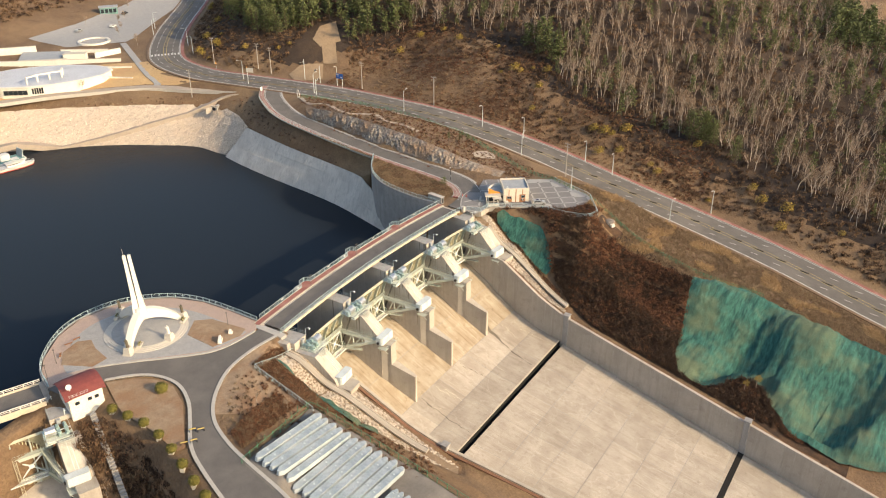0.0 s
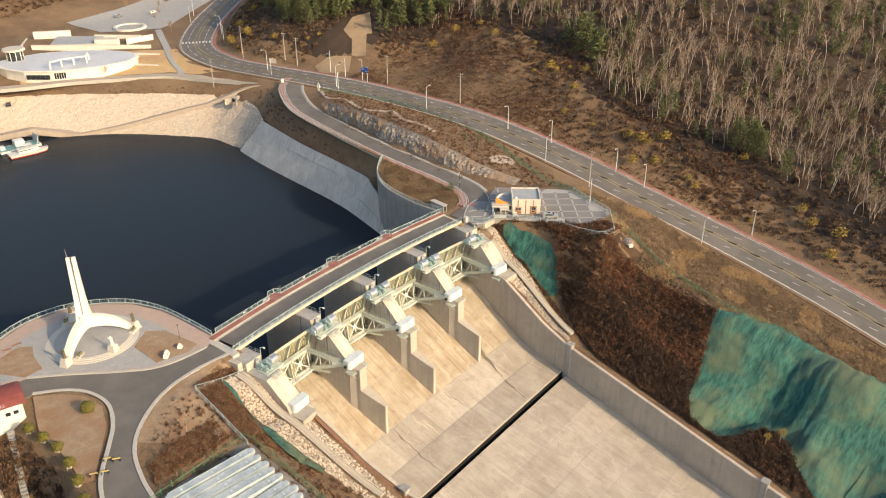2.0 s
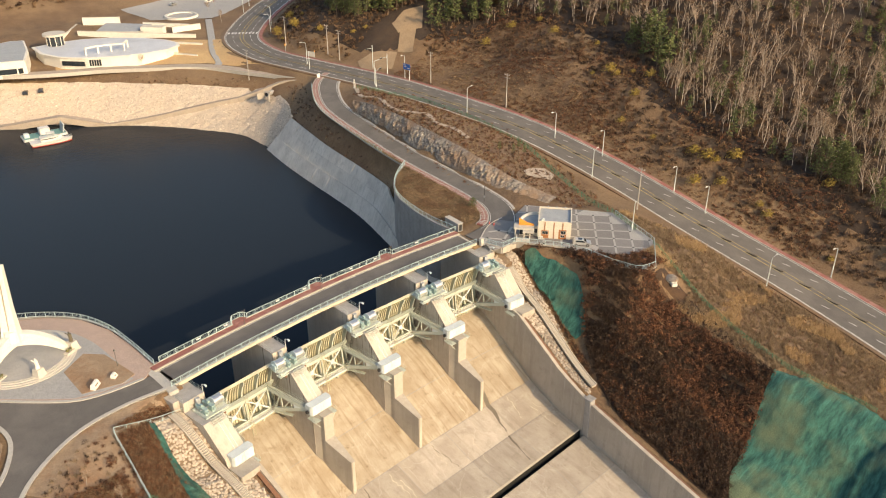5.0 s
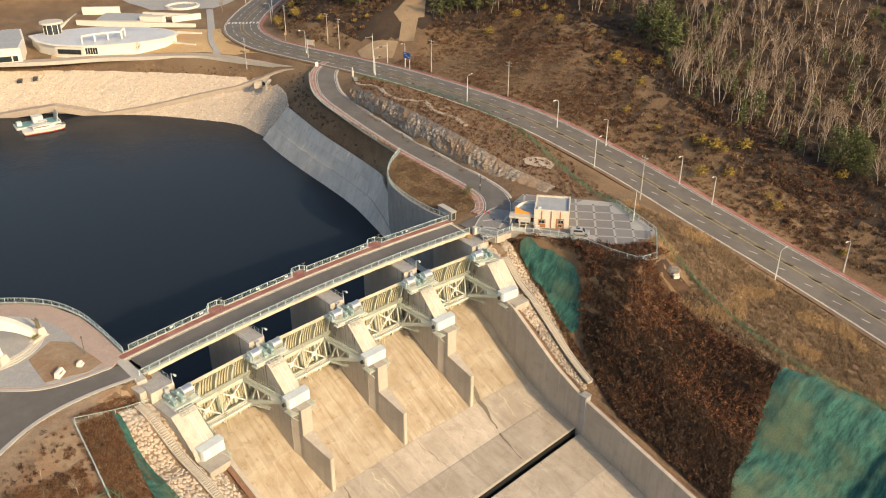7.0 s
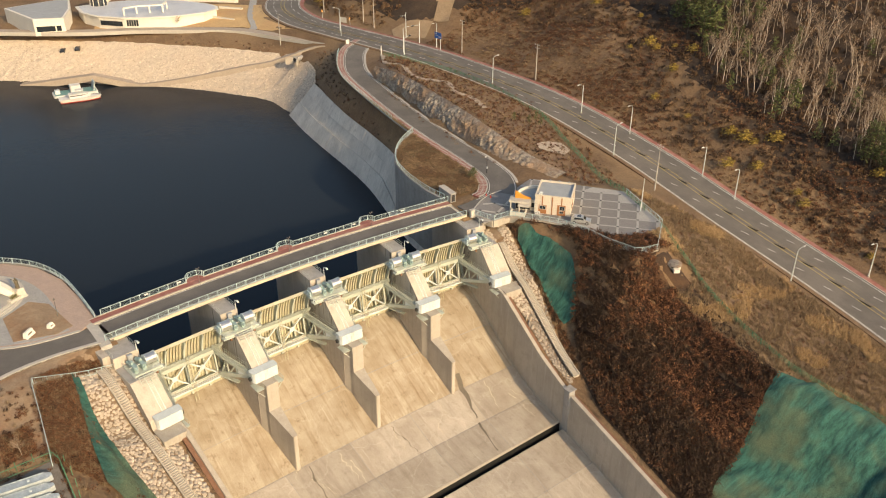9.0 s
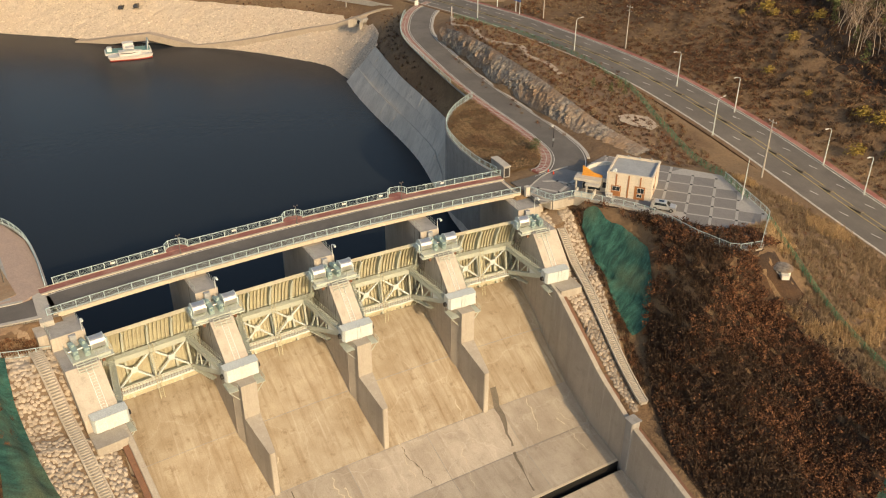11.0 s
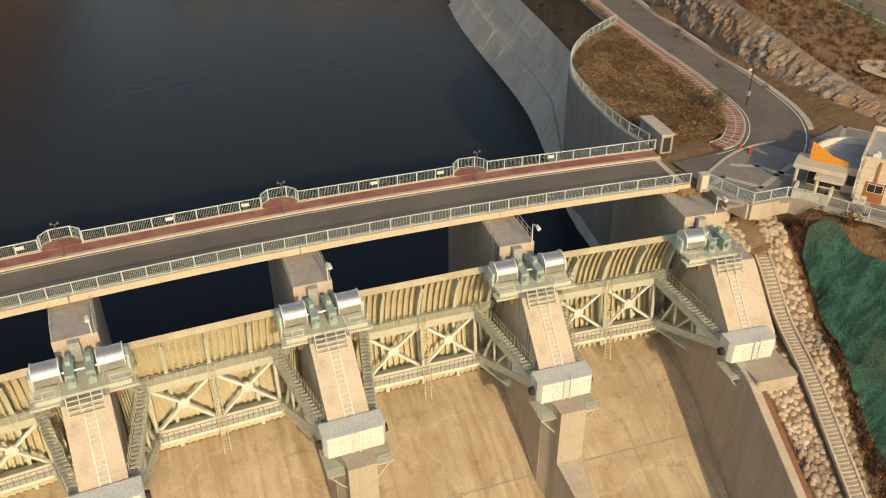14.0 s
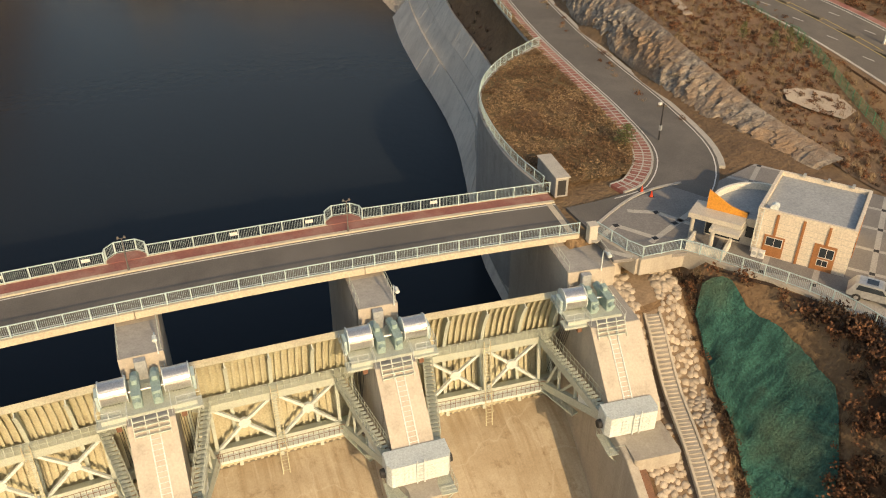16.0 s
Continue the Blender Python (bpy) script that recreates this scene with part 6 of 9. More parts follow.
# ---------------------------------------------------------------- leaf clumps
def leaf_geo(seed, n, r, h, size, flat=0.6, low=0.0):
    """n small leaf faces in a rounded uneven clump, as vertex and triangle arrays."""
    rr = random.Random(seed)
    V, F = [], []
    lobes = [(rr.uniform(-0.5, 0.5) * r, rr.uniform(-0.5, 0.5) * r, rr.uniform(0.35, 0.75) * h, rr.uniform(0.45, 0.75)) for _ in range(5)]
    for i in range(n):
        cx, cy, cz, k = lobes[i % 5]
        d = Vector((rr.gauss(0, 1), rr.gauss(0, 1), rr.gauss(0, 1))).normalized() * rr.uniform(0.55, 1.0)
        p = Vector((cx + d.x * r * k, cy + d.y * r * k, max(low, cz + d.z * h * 0.5 * k)))
        a = Vector((rr.gauss(0, 1), rr.gauss(0, 1), rr.gauss(0, flat))).normalized() * size * rr.uniform(0.6, 1.3)
        b = a.cross(Vector((rr.gauss(0, 1), rr.gauss(0, 1), rr.gauss(0, 1)))).normalized() * size * rr.uniform(0.35, 0.8)
        o = len(V)
        V += [p - a, p + b, p + a, p - b]
        F += [(o, o + 1, o + 2), (o, o + 2, o + 3)]
    return np.array([tuple(v) for v in V]), np.array(F)


def tri_ob(name, V, F, material):
    me = bpy.data.meshes.new(name)
    nf = len(F)
    me.vertices.add(len(V))
    me.vertices.foreach_set("co", np.asarray(V, np.float32).ravel())
    me.loops.add(nf * 3)
    me.loops.foreach_set("vertex_index", np.asarray(F, np.int32).ravel())
    me.polygons.add(nf)
    me.polygons.foreach_set("loop_start", np.arange(0, nf * 3, 3, dtype=np.int32))
    me.update(calc_edges=True)
    me.materials.append(material)
    return new(name, me)


def scatter(name, variants, places, material, label, category):
    """ONE object of many small plants: places are (x, y, z, scale, turn)."""
    Vs, Fs, o = [], [], 0
    for i, (x, y, z, sc, a) in enumerate(places):
        V, F = variants[i % len(variants)]
        c, s = math.cos(a) * sc, math.sin(a) * sc
        W = np.stack([V[:, 0] * c - V[:, 1] * s + x, V[:, 0] * s + V[:, 1] * c + y, V[:, 2] * sc + z], 1)
        Vs.append(W)
        Fs.append(F + o)
        o += len(V)
    if not Vs:
        return None
    return tagged(tri_ob(name, np.vstack(Vs), np.vstack(Fs), material), label, category, kind="stuff")


# ---------------------------------------------------------------- plaza and island planting, seats, signs
def clipped_dome(seed, n, r, size):
    """Leaves set close over a rounded, slightly lumpy clipped form with a dark core."""
    rr = random.Random(seed)
    V, F = [], []

    def skin(d, k):
        w = r * k * (1 + 0.16 * noise.noise(d * 2.2 + Vector((seed, 0, 0))))
        return Vector((d.x * w, d.y * w, r * 0.8 + d.z * w * 0.85))
    rows, cols = 7, 12
    for i in range(rows + 1):
        a = math.pi * i / rows
        for j in range(cols):
            c = 2 * math.pi * j / cols
            V.append(skin(Vector((math.sin(a) * math.cos(c), math.sin(a) * math.sin(c), math.cos(a))), 0.9))
    for i in range(rows):
        for j in range(cols):
            q = [i * cols + j, (i + 1) * cols + j, (i + 1) * cols + (j + 1) % cols, i * cols + (j + 1) % cols]
            F += [(q[0], q[1], q[2]), (q[0], q[2], q[3])]
    for _ in range(n):
        d = Vector((rr.gauss(0, 1), rr.gauss(0, 1), rr.gauss(0.25, 1))).normalized()
        c = skin(d, rr.uniform(0.88, 1.06))
        u = Vector((rr.gauss(0, 1), rr.gauss(0, 1), rr.gauss(0, 1))).normalized() * size
        w = u.cross(d + Vector((rr.gauss(0, 0.5), rr.gauss(0, 0.5), 0.1))).normalized() * size * 0.8
        o = len(V)
        V += [c - u, c + w, c + u]
        F.append((o, o + 1, o + 2))
    return np.array([tuple(v) for v in V]), np.array(F)


def bush(m, r, label, group):
    b = thing("round_bush", label, "bush", m, group)
    V, F = clipped_dome(7, 900, r * 0.82, 0.13)
    tri_ob("crown", V, F, M_box).parent = b
    Geo().cone((0, 0, -0.1), (0, 0, r), 0.09, 0.06, 6).ob("trunk", M_barkdark, b)
    return b


for x, y in ((-82.0, 2.6), (-81.6, -1.9), (-81.3, -6.5), (-82.1, -12.0), (-83.6, -17.4), (-85.4, -22.5), (-87.3, -27.8), (-88.8, -32.4)):
    pl = thing("planter_block", "square white concrete planter at the road's edge", "planter", pose(x, y, -0.1, 0, 0, 25), "planters")
    Geo().prism([(-0.42, -0.42), (0.42, -0.42), (0.42, 0.42), (-0.42, 0.42)], -1.0, 0.28, None, [(-0.52, -0.52), (0.52, -0.52), (0.52, 0.52), (-0.52, 0.52)]).ob("tub", M_stone, pl)
    bush(pose(x, y, 0.05), 1.3, "clipped olive-green bush in a white planter", "planter bushes")
bush(pose(-71.8, -0.7, -0.05), 1.75, "large clipped round evergreen on the island", "island bush")
for x, y, r in ((-65.2, 17.9, 0.5), (-63.2, 16.9, 0.5), (-58.0, 31.6, 0.55), (-50.4, 16.6, 0.5)):
    hb = thing("hedge_box", "low clipped hedge in a stone box", "hedge", pose(x, y, 0.5, 0, 0, 30), "memorial hedges")
    Geo().box(-1.2, 1.2, -0.5, 0.5, -0.4, 0.35).ob("box", M_stone, hb)
    V, F = leaf_geo(3, 260, 1.1, 0.9, 0.1)
    V[:, 1] *= 0.45
    V[:, 2] += 0.2
    tri_ob("leaves", V, F, M_box).parent = hb
for x, y, a in ((-71.8, 31.6, -20), (-69.4, 31.9, -5), (-75.6, 29.2, 50)):
    bn = thing("bench", "dark timber slatted bench on the plaza", "bench", pose(x, y, 0.1, 0, 0, a), "benches")
    for i in range(3):
        Geo().box(-0.9, 0.9, -0.2 + 0.16 * i, -0.07 + 0.16 * i, 0.42, 0.47).ob("slat", M_wood, bn)
    for s in (-0.7, 0.7):
        Geo().box(s - 0.05, s + 0.05, -0.2, 0.25, 0, 0.42).ob("leg", M_conc_grey, bn)
for x, y, w, h in ((-51.3, 2.9, 2.2, 1.1), (-47.5, 3.4, 1.2, 0.8)):
    sg = thing("stone_marker", "low white stone marker on the grass bed", "stone marker", pose(x, y, 0.12, 0, 0, 40), "stone markers")
    Geo().prism([(-w / 2, -0.5), (w / 2, -0.5), (w / 2, 0.5), (-w / 2, 0.5)], 0, h, None, [(-w / 2.3, -0.1), (w / 2.3, -0.1), (w / 2.3, 0.35), (-w / 2.3, 0.35)]).ob("stone", M_white, sg)
    Geo().box(-w / 4, w / 4, -0.33, -0.3, h * 0.4, h * 0.7).ob("plate", M_stain, sg)
for x, y in ((-45.5, 6.3), (-77.8, 27.6), (-82.5, 24.0)):
    lp = thing("lamp_post", "slim dark plaza lamp post", "lamp post", pose(x, y, 0.06), "plaza lamps")
    Geo().cone((0, 0, 0), (0, 0, 3.6), 0.08, 0.05, 8).ob("pole", M_asph, lp)
    Geo().cone((0, 0, 3.6), (0, 0, 3.9), 0.22, 0.12, 8).ob("lamp_head", M_asph, lp)

# ---------------------------------------------------------------- crest road on the plaza side
crest_road = thing("crest_road", "wide grey asphalt road beside the plaza", "road", kind="structure")
ISLAND = [(-76.1, 12.9), (-71.5, 9.0), (-68.9, 4.6), (-68.5, -1.5), (-71.3, -7.8), (-75.5, -13.0), (-80.9, -19.3), (-84.6, -27.0), (-90, -42), (-97, -62)]
ROAD_R = [(-42.0, -7.0), (-50.4, -6.3), (-58.6, -7.5), (-66.5, -11.8), (-72.0, -17.4), (-75.3, -24.6), (-77.3, -32), (-80.5, -46), (-86.5, -64)]
isl3 = resample([(x, y, 0) for x, y in ISLAND], 1.5)
rr3 = resample([(x, y, 0) for x, y in ROAD_R], 1.5)
poly = [(-39.8, -0.9), (-39.8, -7.0)] + [tuple(q[:2]) for q in rr3] + [tuple(q[:2]) for q in isl3[::-1]] + [(-84, 14.5), (-84.5, 21)] + KERB_P
Geo().prism(ccw(poly), -0.7, 0.02).ob("surface", M_asph2, crest_road)
for l, o in ((rr3, 1), (isl3, -1)):
    ribbon("kerb", l, 0.0 if o > 0 else -0.75, 0.75 if o > 0 else 0.0, 0.16, M_kerb, 0.6, crest_road)
kp = resample([(x, y, 0) for x, y in KERB_P], 1.2)
ribbon("kerb", kp, -0.5, 0.1, 0.17, M_kerb, 0.5, crest_road)
il = drape("island_lawn", ccw([(-76.3, 12.2), (-72, 8.4), (-69.7, 4.2), (-69.3, -1.5), (-72, -7.5), (-76.2, -12.5), (-81.5, -18.8), (-83.2, -18), (-81.9, -12), (-81.2, -6), (-81.4, 0), (-79, 6)]), 0.3, 1.2, M_tan)
tagged(il, "withered tan lawn on the kerbed island", "lawn", kind="structure")
for x, y in ((-80.9, -17.9), (-79.3, -18.9), (-77.2, -16.2), (-76.2, -17.6)):
    br = thing("road_barrier", "low striped road barrier standing on the asphalt", "barrier", pose(x, y, 0.02, 0, 0, -35), "road barriers")
    Geo().box(-0.7, 0.7, -0.06, 0.06, 0.55, 0.8).ob("board", M_yel, br)
    for s in (-0.6, 0.6):
        Geo().box(s - 0.05, s + 0.05, -0.25, 0.25, 0, 0.55).ob("foot", M_dark, br)
verge = drape("dry_verge", ccw([tuple(q[:2] + n * 1.0) for q, n in zip(rr3[2:22], normals2(rr3)[2:22])] + [(-60, -31), (-56.5, -30), (-54, -12), (-43.5, -10.8)]), 0.1, 1.3, M_tan)
tagged(verge, "strip of withered grass and bare soil beside the road", "verge", kind="structure")
fl = thing("bank_railing", "pale steel railing down to the barge yard", "railing", kind="structure")
ft = [(-41.6, -11.2), (-47, -11.6), (-54.6, -11.3), (-55.6, -20), (-57, -30.5)]
railing([(x, y, ground_at(x, y) + 0.1) for x, y in ft], fl, 1.2, 2.2, bal=0.3)

# ---------------------------------------------------------------- older spillway by the plaza: pier, gate, hut
TH = radians(-22.4)
M_OLD = Matrix.Translation((-85.2, 20.2, 0.0)) @ Matrix.Rotation(TH, 4, "Z")
old_pier = copy_thing(piers[4], M_OLD)
old_pier["label"] = "weathered end pier of the older spillway beside the hut"
gt = copy_thing(gate, M_OLD @ Matrix.Translation((-10, 0, 0)))
gt["label"] = "pale cream radial gate of the older spillway"
cb = [o for o in bpy.data.objects if o.name.startswith("trunnion_beam") and o.parent is None][-1]
copy_thing(cb, M_OLD)
hs = [o for o in bpy.data.objects if o.name.startswith("gate_hoist") and o.parent is None][-1]
copy_thing(hs, M_OLD)
ofl = thing("old_spillway_floor", "dark weathered concrete floor of the older spillway", "spillway floor", kind="structure")
loft("floor_slab", [[tuple(M_OLD @ Vector((u, v, floor_z(v) - 0.02))) for u in (-40, -20, -2)] for v in (4, -4, -9.5, -14, -20, -30, -45)], M_pier, ofl)
od = thing("bridge_old", "older crest bridge deck with pale parapet rails", "bridge", M_OLD, kind="structure")
Geo().box(-42, -1.0, -3.9, 4.2, -1.2, 0.0).ob("deck", M_cream, od)
Geo().box(-42, -1.0, -3.3, 3.6, 0.0, 0.03).ob("carriageway", M_asph2, od)
for v in (-3.75, 4.0):
    Geo().box(-42, -0.6, v - 0.15, v + 0.15, 0, 0.35).ob("parapet_kerb", M_cream, od)
    g = Geo()
    for i in range(22):
        g.box(-42 + 2 * i, -41.8 + 2 * i, v - 0.1, v + 0.1, 0.35, 1.15)
    g.bar((-42, v, 1.15), (-0.6, v, 1.15), 0.16).bar((-42, v, 0.75), (-0.6, v, 0.75), 0.1)
    g.ob("parapet_rail", M_white, od)
hut = thing("gate_house", "small white gate house with a curved red roof", "building", Matrix.Translation((-82.4, 11.8, -0.2)) @ Matrix.Rotation(radians(-17), 4, "Z"))
Geo().box(-3.6, 3.4, -3.4, 3.4, -2.5, 3.6).ob("wall", M_white, hut)
rows = []
for t in np.linspace(-1, 1, 9):
    z = 3.6 + 1.5 * (1 - abs(t) ** 2.2)
    rows.append([(-4.3, t * 4.1, z), (-2.6, t * 4.1, z + 0.25), (3.2, t * 4.1, z + 0.25), (4.1, t * 4.1, z)])
r0 = loft("roof", rows, M_roofred, hut)
rm = r0.modifiers.new("thick", "SOLIDIFY")
rm.thickness = 0.2
for x in (-2.0, 0.6, 2.0):
    w = Geo().box(x - 0.55, x + 0.55, -3.46, -3.38, 1.4, 2.4).ob("window", M_white, hut)
    Geo().box(x - 0.45, x + 0.45, -3.49, -3.45, 1.5, 2.3).ob("pane", M_glass, w)
g = Geo()
simple_rail(g, [(-3.4, -3.9, 3.7), (0.5, -3.9, 3.7)], 0.9, 0.7)
g.ob("roof_rail", M_cap, hut)
ant = thing("roof_aerial", "white dish aerial on a short mast", "aerial", hut.matrix_world @ Matrix.Translation((-2.6, -2.4, 4.6)))
Geo().cone((0, 0, -0.6), (0, 0, 1.2), 0.08, 0.06, 8).ob("mast", M_cap, ant)
Geo().cone((0, 0, 1.1), (-0.2, -0.5, 1.5), 0.1, 0.6, 14).ob("dish", M_cap, ant)
ost = thing("bank_stair", "old concrete stair down the bank below the gate house", "stairs")
me = None
for i in range(34):
    t = i / 33
    x, y = -83.8 - 8.5 * t, 7.0 - 21 * t
    m = Matrix.Translation((x, y, -1.2 - 14.5 * t)) @ Matrix.Rotation(TH, 4, "Z")
    if me is None:
        o = Geo().box(-0.6, 0.6, -0.4, 0.4, -1.2, 0).ob("step", M_conc_grey, ost)
        me = o.data
        o.matrix_local = m
    else:
        child("step", me, ost, m)

# ---------------------------------------------------------------- barge yard
end_slab = thing("approach_slab", "pale concrete slab at the bridge's end", "slab", kind="structure")
Geo().box(-42.4, -40.6, -8.2, 0.6, -0.8, 0.03).ob("slab_top", M_kerb, end_slab)
yard = drape("yard", ccw([(-78.4, -31.9), (-56.3, -29.4), (-57.0, -47), (-59.3, -74), (-61.2, -100), (-84, -100), (-86, -62), (-81.5, -46)]), 0.3, 1.25, mat("yard_gravel", (0.21, 0.19, 0.165), (0.15, 0.135, 0.115), 0.95, 0.4, 4, 0.5, third=(0.26, 0.235, 0.20), big=0.1))
tagged(yard, "grey gravel storage yard for floats", "yard", kind="structure")


def lying(x, y, L, a):
    """A place for a long float that lies along the fall of the yard."""
    ends = [(x + k * L / 2 * math.cos(a), y + k * L / 2 * math.sin(a)) for k in (-1, 1)]
    z0, z1 = (ground_at(*q) for q in ends)
    sag = max(ground_at(ends[0][0] + (ends[1][0] - ends[0][0]) * k / 8, ends[0][1] + (ends[1][1] - ends[0][1]) * k / 8) - z0 - (z1 - z0) * k / 8 for k in range(9))
    return Matrix.Translation((x, y, (z0 + z1) / 2 + sag + 0.2)) @ Matrix.Rotation(a, 4, "Z") @ Matrix.Rotation(-math.atan2(z1 - z0, L), 4, "Y")


def float_row(x0, y0, L, W, a, label):
    b = thing("steel_float", label, "float", lying(x0, y0, L, a), "stored floats")
    ring = [(-L / 2, -W * 0.2), (-L / 2 + 1.0, -W / 2), (L / 2 - 1.0, -W / 2), (L / 2, -W * 0.2), (L / 2, W * 0.2), (L / 2 - 1.0, W / 2), (-L / 2 + 1.0, W / 2), (-L / 2, W * 0.2)]
    Geo().prism(ring, 0, 0.88, None, [(x * 0.985, y * 0.9) for x, y in ring]).ob("hull", M_barge, b)
    n = int(L / 2)
    for i in range(n):
        x = -L / 2 + 1.2 + i * (L - 2.4) / (n - 1)
        Geo().box(x - 0.05, x + 0.05, -W * 0.44, W * 0.44, 0.83, 0.93).ob("deck_rib", M_barge, b)
    for k in (-1, 1):
        Geo().box(-L / 2 + 1.0, L / 2 - 1.0, k * W * 0.44 - 0.05, k * W * 0.44 + 0.05, 0.84, 0.96).ob("deck_edge", M_barge, b)
    for x in (-L / 3, 0, L / 3):
        Geo().cone((x, 0, 0.8), (x, 0, 1.0), 0.2, 0.2, 10).ob("hatch", M_cap, b)
    return b


f1 = float_row(-67.3, -33.3, 19.4, 1.68, radians(1), "long galvanised steel float stored in a row")
for i in range(1, 12):
    y = -33.3 - 2.02 * i
    x = -67.4 - 0.1 * i + 0.3 * math.sin(i * 3.3)
    copy_thing(f1, lying(x, y, 19.4, radians(1 + 0.6 * math.sin(i * 2.1))))
f2 = float_row(-69.5, -58.3, 9.8, 1.25, radians(4), "short galvanised steel float stored in a row")
for i in range(1, 14):
    for dx in ((0,) if i > 9 else (0, -10.5)):
        y = -58.1 - 1.5 * i
        x = -69.5 + dx
        copy_thing(f2, lying(x, y, 9.8, radians(4 + math.sin(i * 1.7))))
yf = thing("yard_fence", "green wire fence round the storage yard", "fence", kind="structure")
yl = [(-78.6, -31.4), (-68, -30.0), (-55.9, -29.0), (-56.6, -47), (-58.9, -74), (-60.8, -100)]
railing([(x, y, ground_at(x, y) + 0.1) for x, y in yl], yf, 1.5, 2.5, M_fence, 0.35, False)
g = Geo()
for x, y, _ in resample([(x, y, 0) for x, y in yl], 2.5):
    z = ground_at(x, y)
    g.bar((x, y, z - 0.2), (x, y, z + 1.7), 0.09)
tagged(g.ob("fence_post", M_fence, yf), kind="stuff")


# ---------------------------------------------------------------- far bank: lining slabs, riprap, paths
M_lawn = mat("winter_lawn", (0.60, 0.41, 0.20), (0.48, 0.32, 0.15), 0.95, 0.25, 2.5, 0.5, depth=0.1, third=(0.52, 0.33, 0.16), big=0.06)
M_path = mat("pale_gravel", (0.46, 0.39, 0.31), (0.37, 0.31, 0.25), 0.95, 0.5, 5, 0.3)
M_mortar = mat("earthy_mortar", (0.27, 0.20, 0.135), (0.17, 0.12, 0.08), 0.95, 0.8, 4, 0.5, depth=0.1)
M_stonedark = isl(mat("pale_rubble", (0.52, 0.45, 0.36), (0.36, 0.30, 0.235), 0.92, 1.2, 6, 0.6, rand=0.2), 0.28)
M_liner = worn_concrete("bank_concrete", (0.66, 0.62, 0.55), (0.40, 0.375, 0.335), (0.74, 0.70, 0.63), (0.25, 0.9, 0.25), 0.14, rand=0.05, cracks=0.0, stain=0.7)
LOW = resample([(40.3, 6, -18.8), (41.9, 17, -18.8), (44.8, 27, -18.8), (48.6, 39, -18.8), (53.4, 57, -18.8), (57.8, 87, -18.8), (61.1, 108, -18.8), (64.6, 124, -18.8)], 1.0)
TOP = resample([(42.2, 8, -14.5), (43.5, 17.5, -13), (47.0, 28, -9.5), (51.5, 36, -6.8), (54, 41, -6.0), (57, 46, -5.8), (61, 65, -5.8), (65, 87, -5.8), (72.5, 117, -5.8)], 1.0)
bank = thing("lining_wall", "grey stained concrete slab lining on the reservoir bank", "bank lining", kind="structure")
lo_t = lambda t, L: np.array([np.interp(t, np.linspace(0, 1, len(L)), L[:, k]) for k in range(3)])
NC = 13
for c in range(NC):
    for r, (ua, ub, pr) in enumerate(((0.0, 0.44, 0.9), (0.44, 0.72, 0.45), (0.72, 1.0, 0.5))):
        t0, t1, u0, u1 = c / NC + 0.0002, (c + 1) / NC - 0.0002, ua + 0.0015, ub - 0.0015
        up = Vector((-0.75, 0.1, 0.65)) * (pr + 0.06 * math.sin(c * 5.1 + r * 2.3))
        g = Geo()
        vs = []
        for t in (t0, (t0 + t1) / 2, t1):
            a, b = lo_t(t, LOW), lo_t(t, TOP)
            for u in (u0, u1):
                q = Vector(a + (b - a) * u)
                vs += [q + up, q - up]
        g.add(vs, [(0, 2, 6, 4), (4, 6, 10, 8), (0, 4, 5, 1), (4, 8, 9, 5), (2, 3, 7, 6), (6, 7, 11, 10), (0, 1, 3, 2), (8, 10, 11, 9)])
        g.ob("lining_slab", M_liner, bank)
loft("lining_bed", [[tuple(lo_t(t, LOW) + (lo_t(t, TOP) - lo_t(t, LOW)) * u) for t in np.linspace(0, 1, 40)] for u in (1.0, 0.5, 0.0)], M_conc_grey, bank)

WL = resample([(65.5, 121, -18.5), (65.4, 143, -18.5), (58, 158, -18.5), (45, 178, -18.5), (21, 203, -18.5), (6, 217, -18.5), (-40, 260, -18.5), (-110, 320, -18.5)], 2.0)
WT = resample([(72.5, 117, -5.6), (80, 131, -4.6), (83, 149, -4.6), (76, 161, -4.6), (62, 180, -4.6), (38, 208, -4.6), (12, 231, -4.6), (-40, 274, -4.6), (-110, 334, -4.6)], 2.0)
NB, NU = 150, 16
rows = []
for j in range(NU + 1):
    row = []
    for i in range(NB + 1):
        a, b = lo_t(i / NB, WL), lo_t(i / NB, WT)
        q = a + (b - a) * (j / NU)
        n = noise.fractal(Vector(q * 0.35), 1.0, 2.0, 3) * 0.35
        row.append((q[0] - n * 0.4, q[1] - n * 0.3, q[2] + n + 0.35))
    rows.append(row)
rip = thing("riprap_bank", "pale tan loose riprap stone bank above the water", "riprap bank", kind="structure")
loft("stone_bed", list(reversed(rows)), M_riprap, rip)


def stone_geo(seed):
    """One squat uneven block of stone, about one metre across."""
    rr = random.Random(seed)
    n = 6
    V = [(0.5 * math.cos(a) * rr.uniform(0.8, 1.15), 0.5 * math.sin(a) * rr.uniform(0.8, 1.15), -0.3) for a in [2 * math.pi * (i + rr.uniform(-0.25, 0.25)) / n for i in range(n)]]
    V += [(x * rr.uniform(0.86, 0.95), y * rr.uniform(0.86, 0.95), rr.uniform(0.04, 0.08)) for x, y, _ in V]
    V.append((rr.uniform(-0.1, 0.1), rr.uniform(-0.1, 0.1), rr.uniform(0.05, 0.1)))
    F = []
    for i in range(n):
        k = (i + 1) % n
        F += [(i, k, n + k), (i, n + k, n + i), (n + i, n + k, 2 * n)]
    return np.array(V), np.array(F)


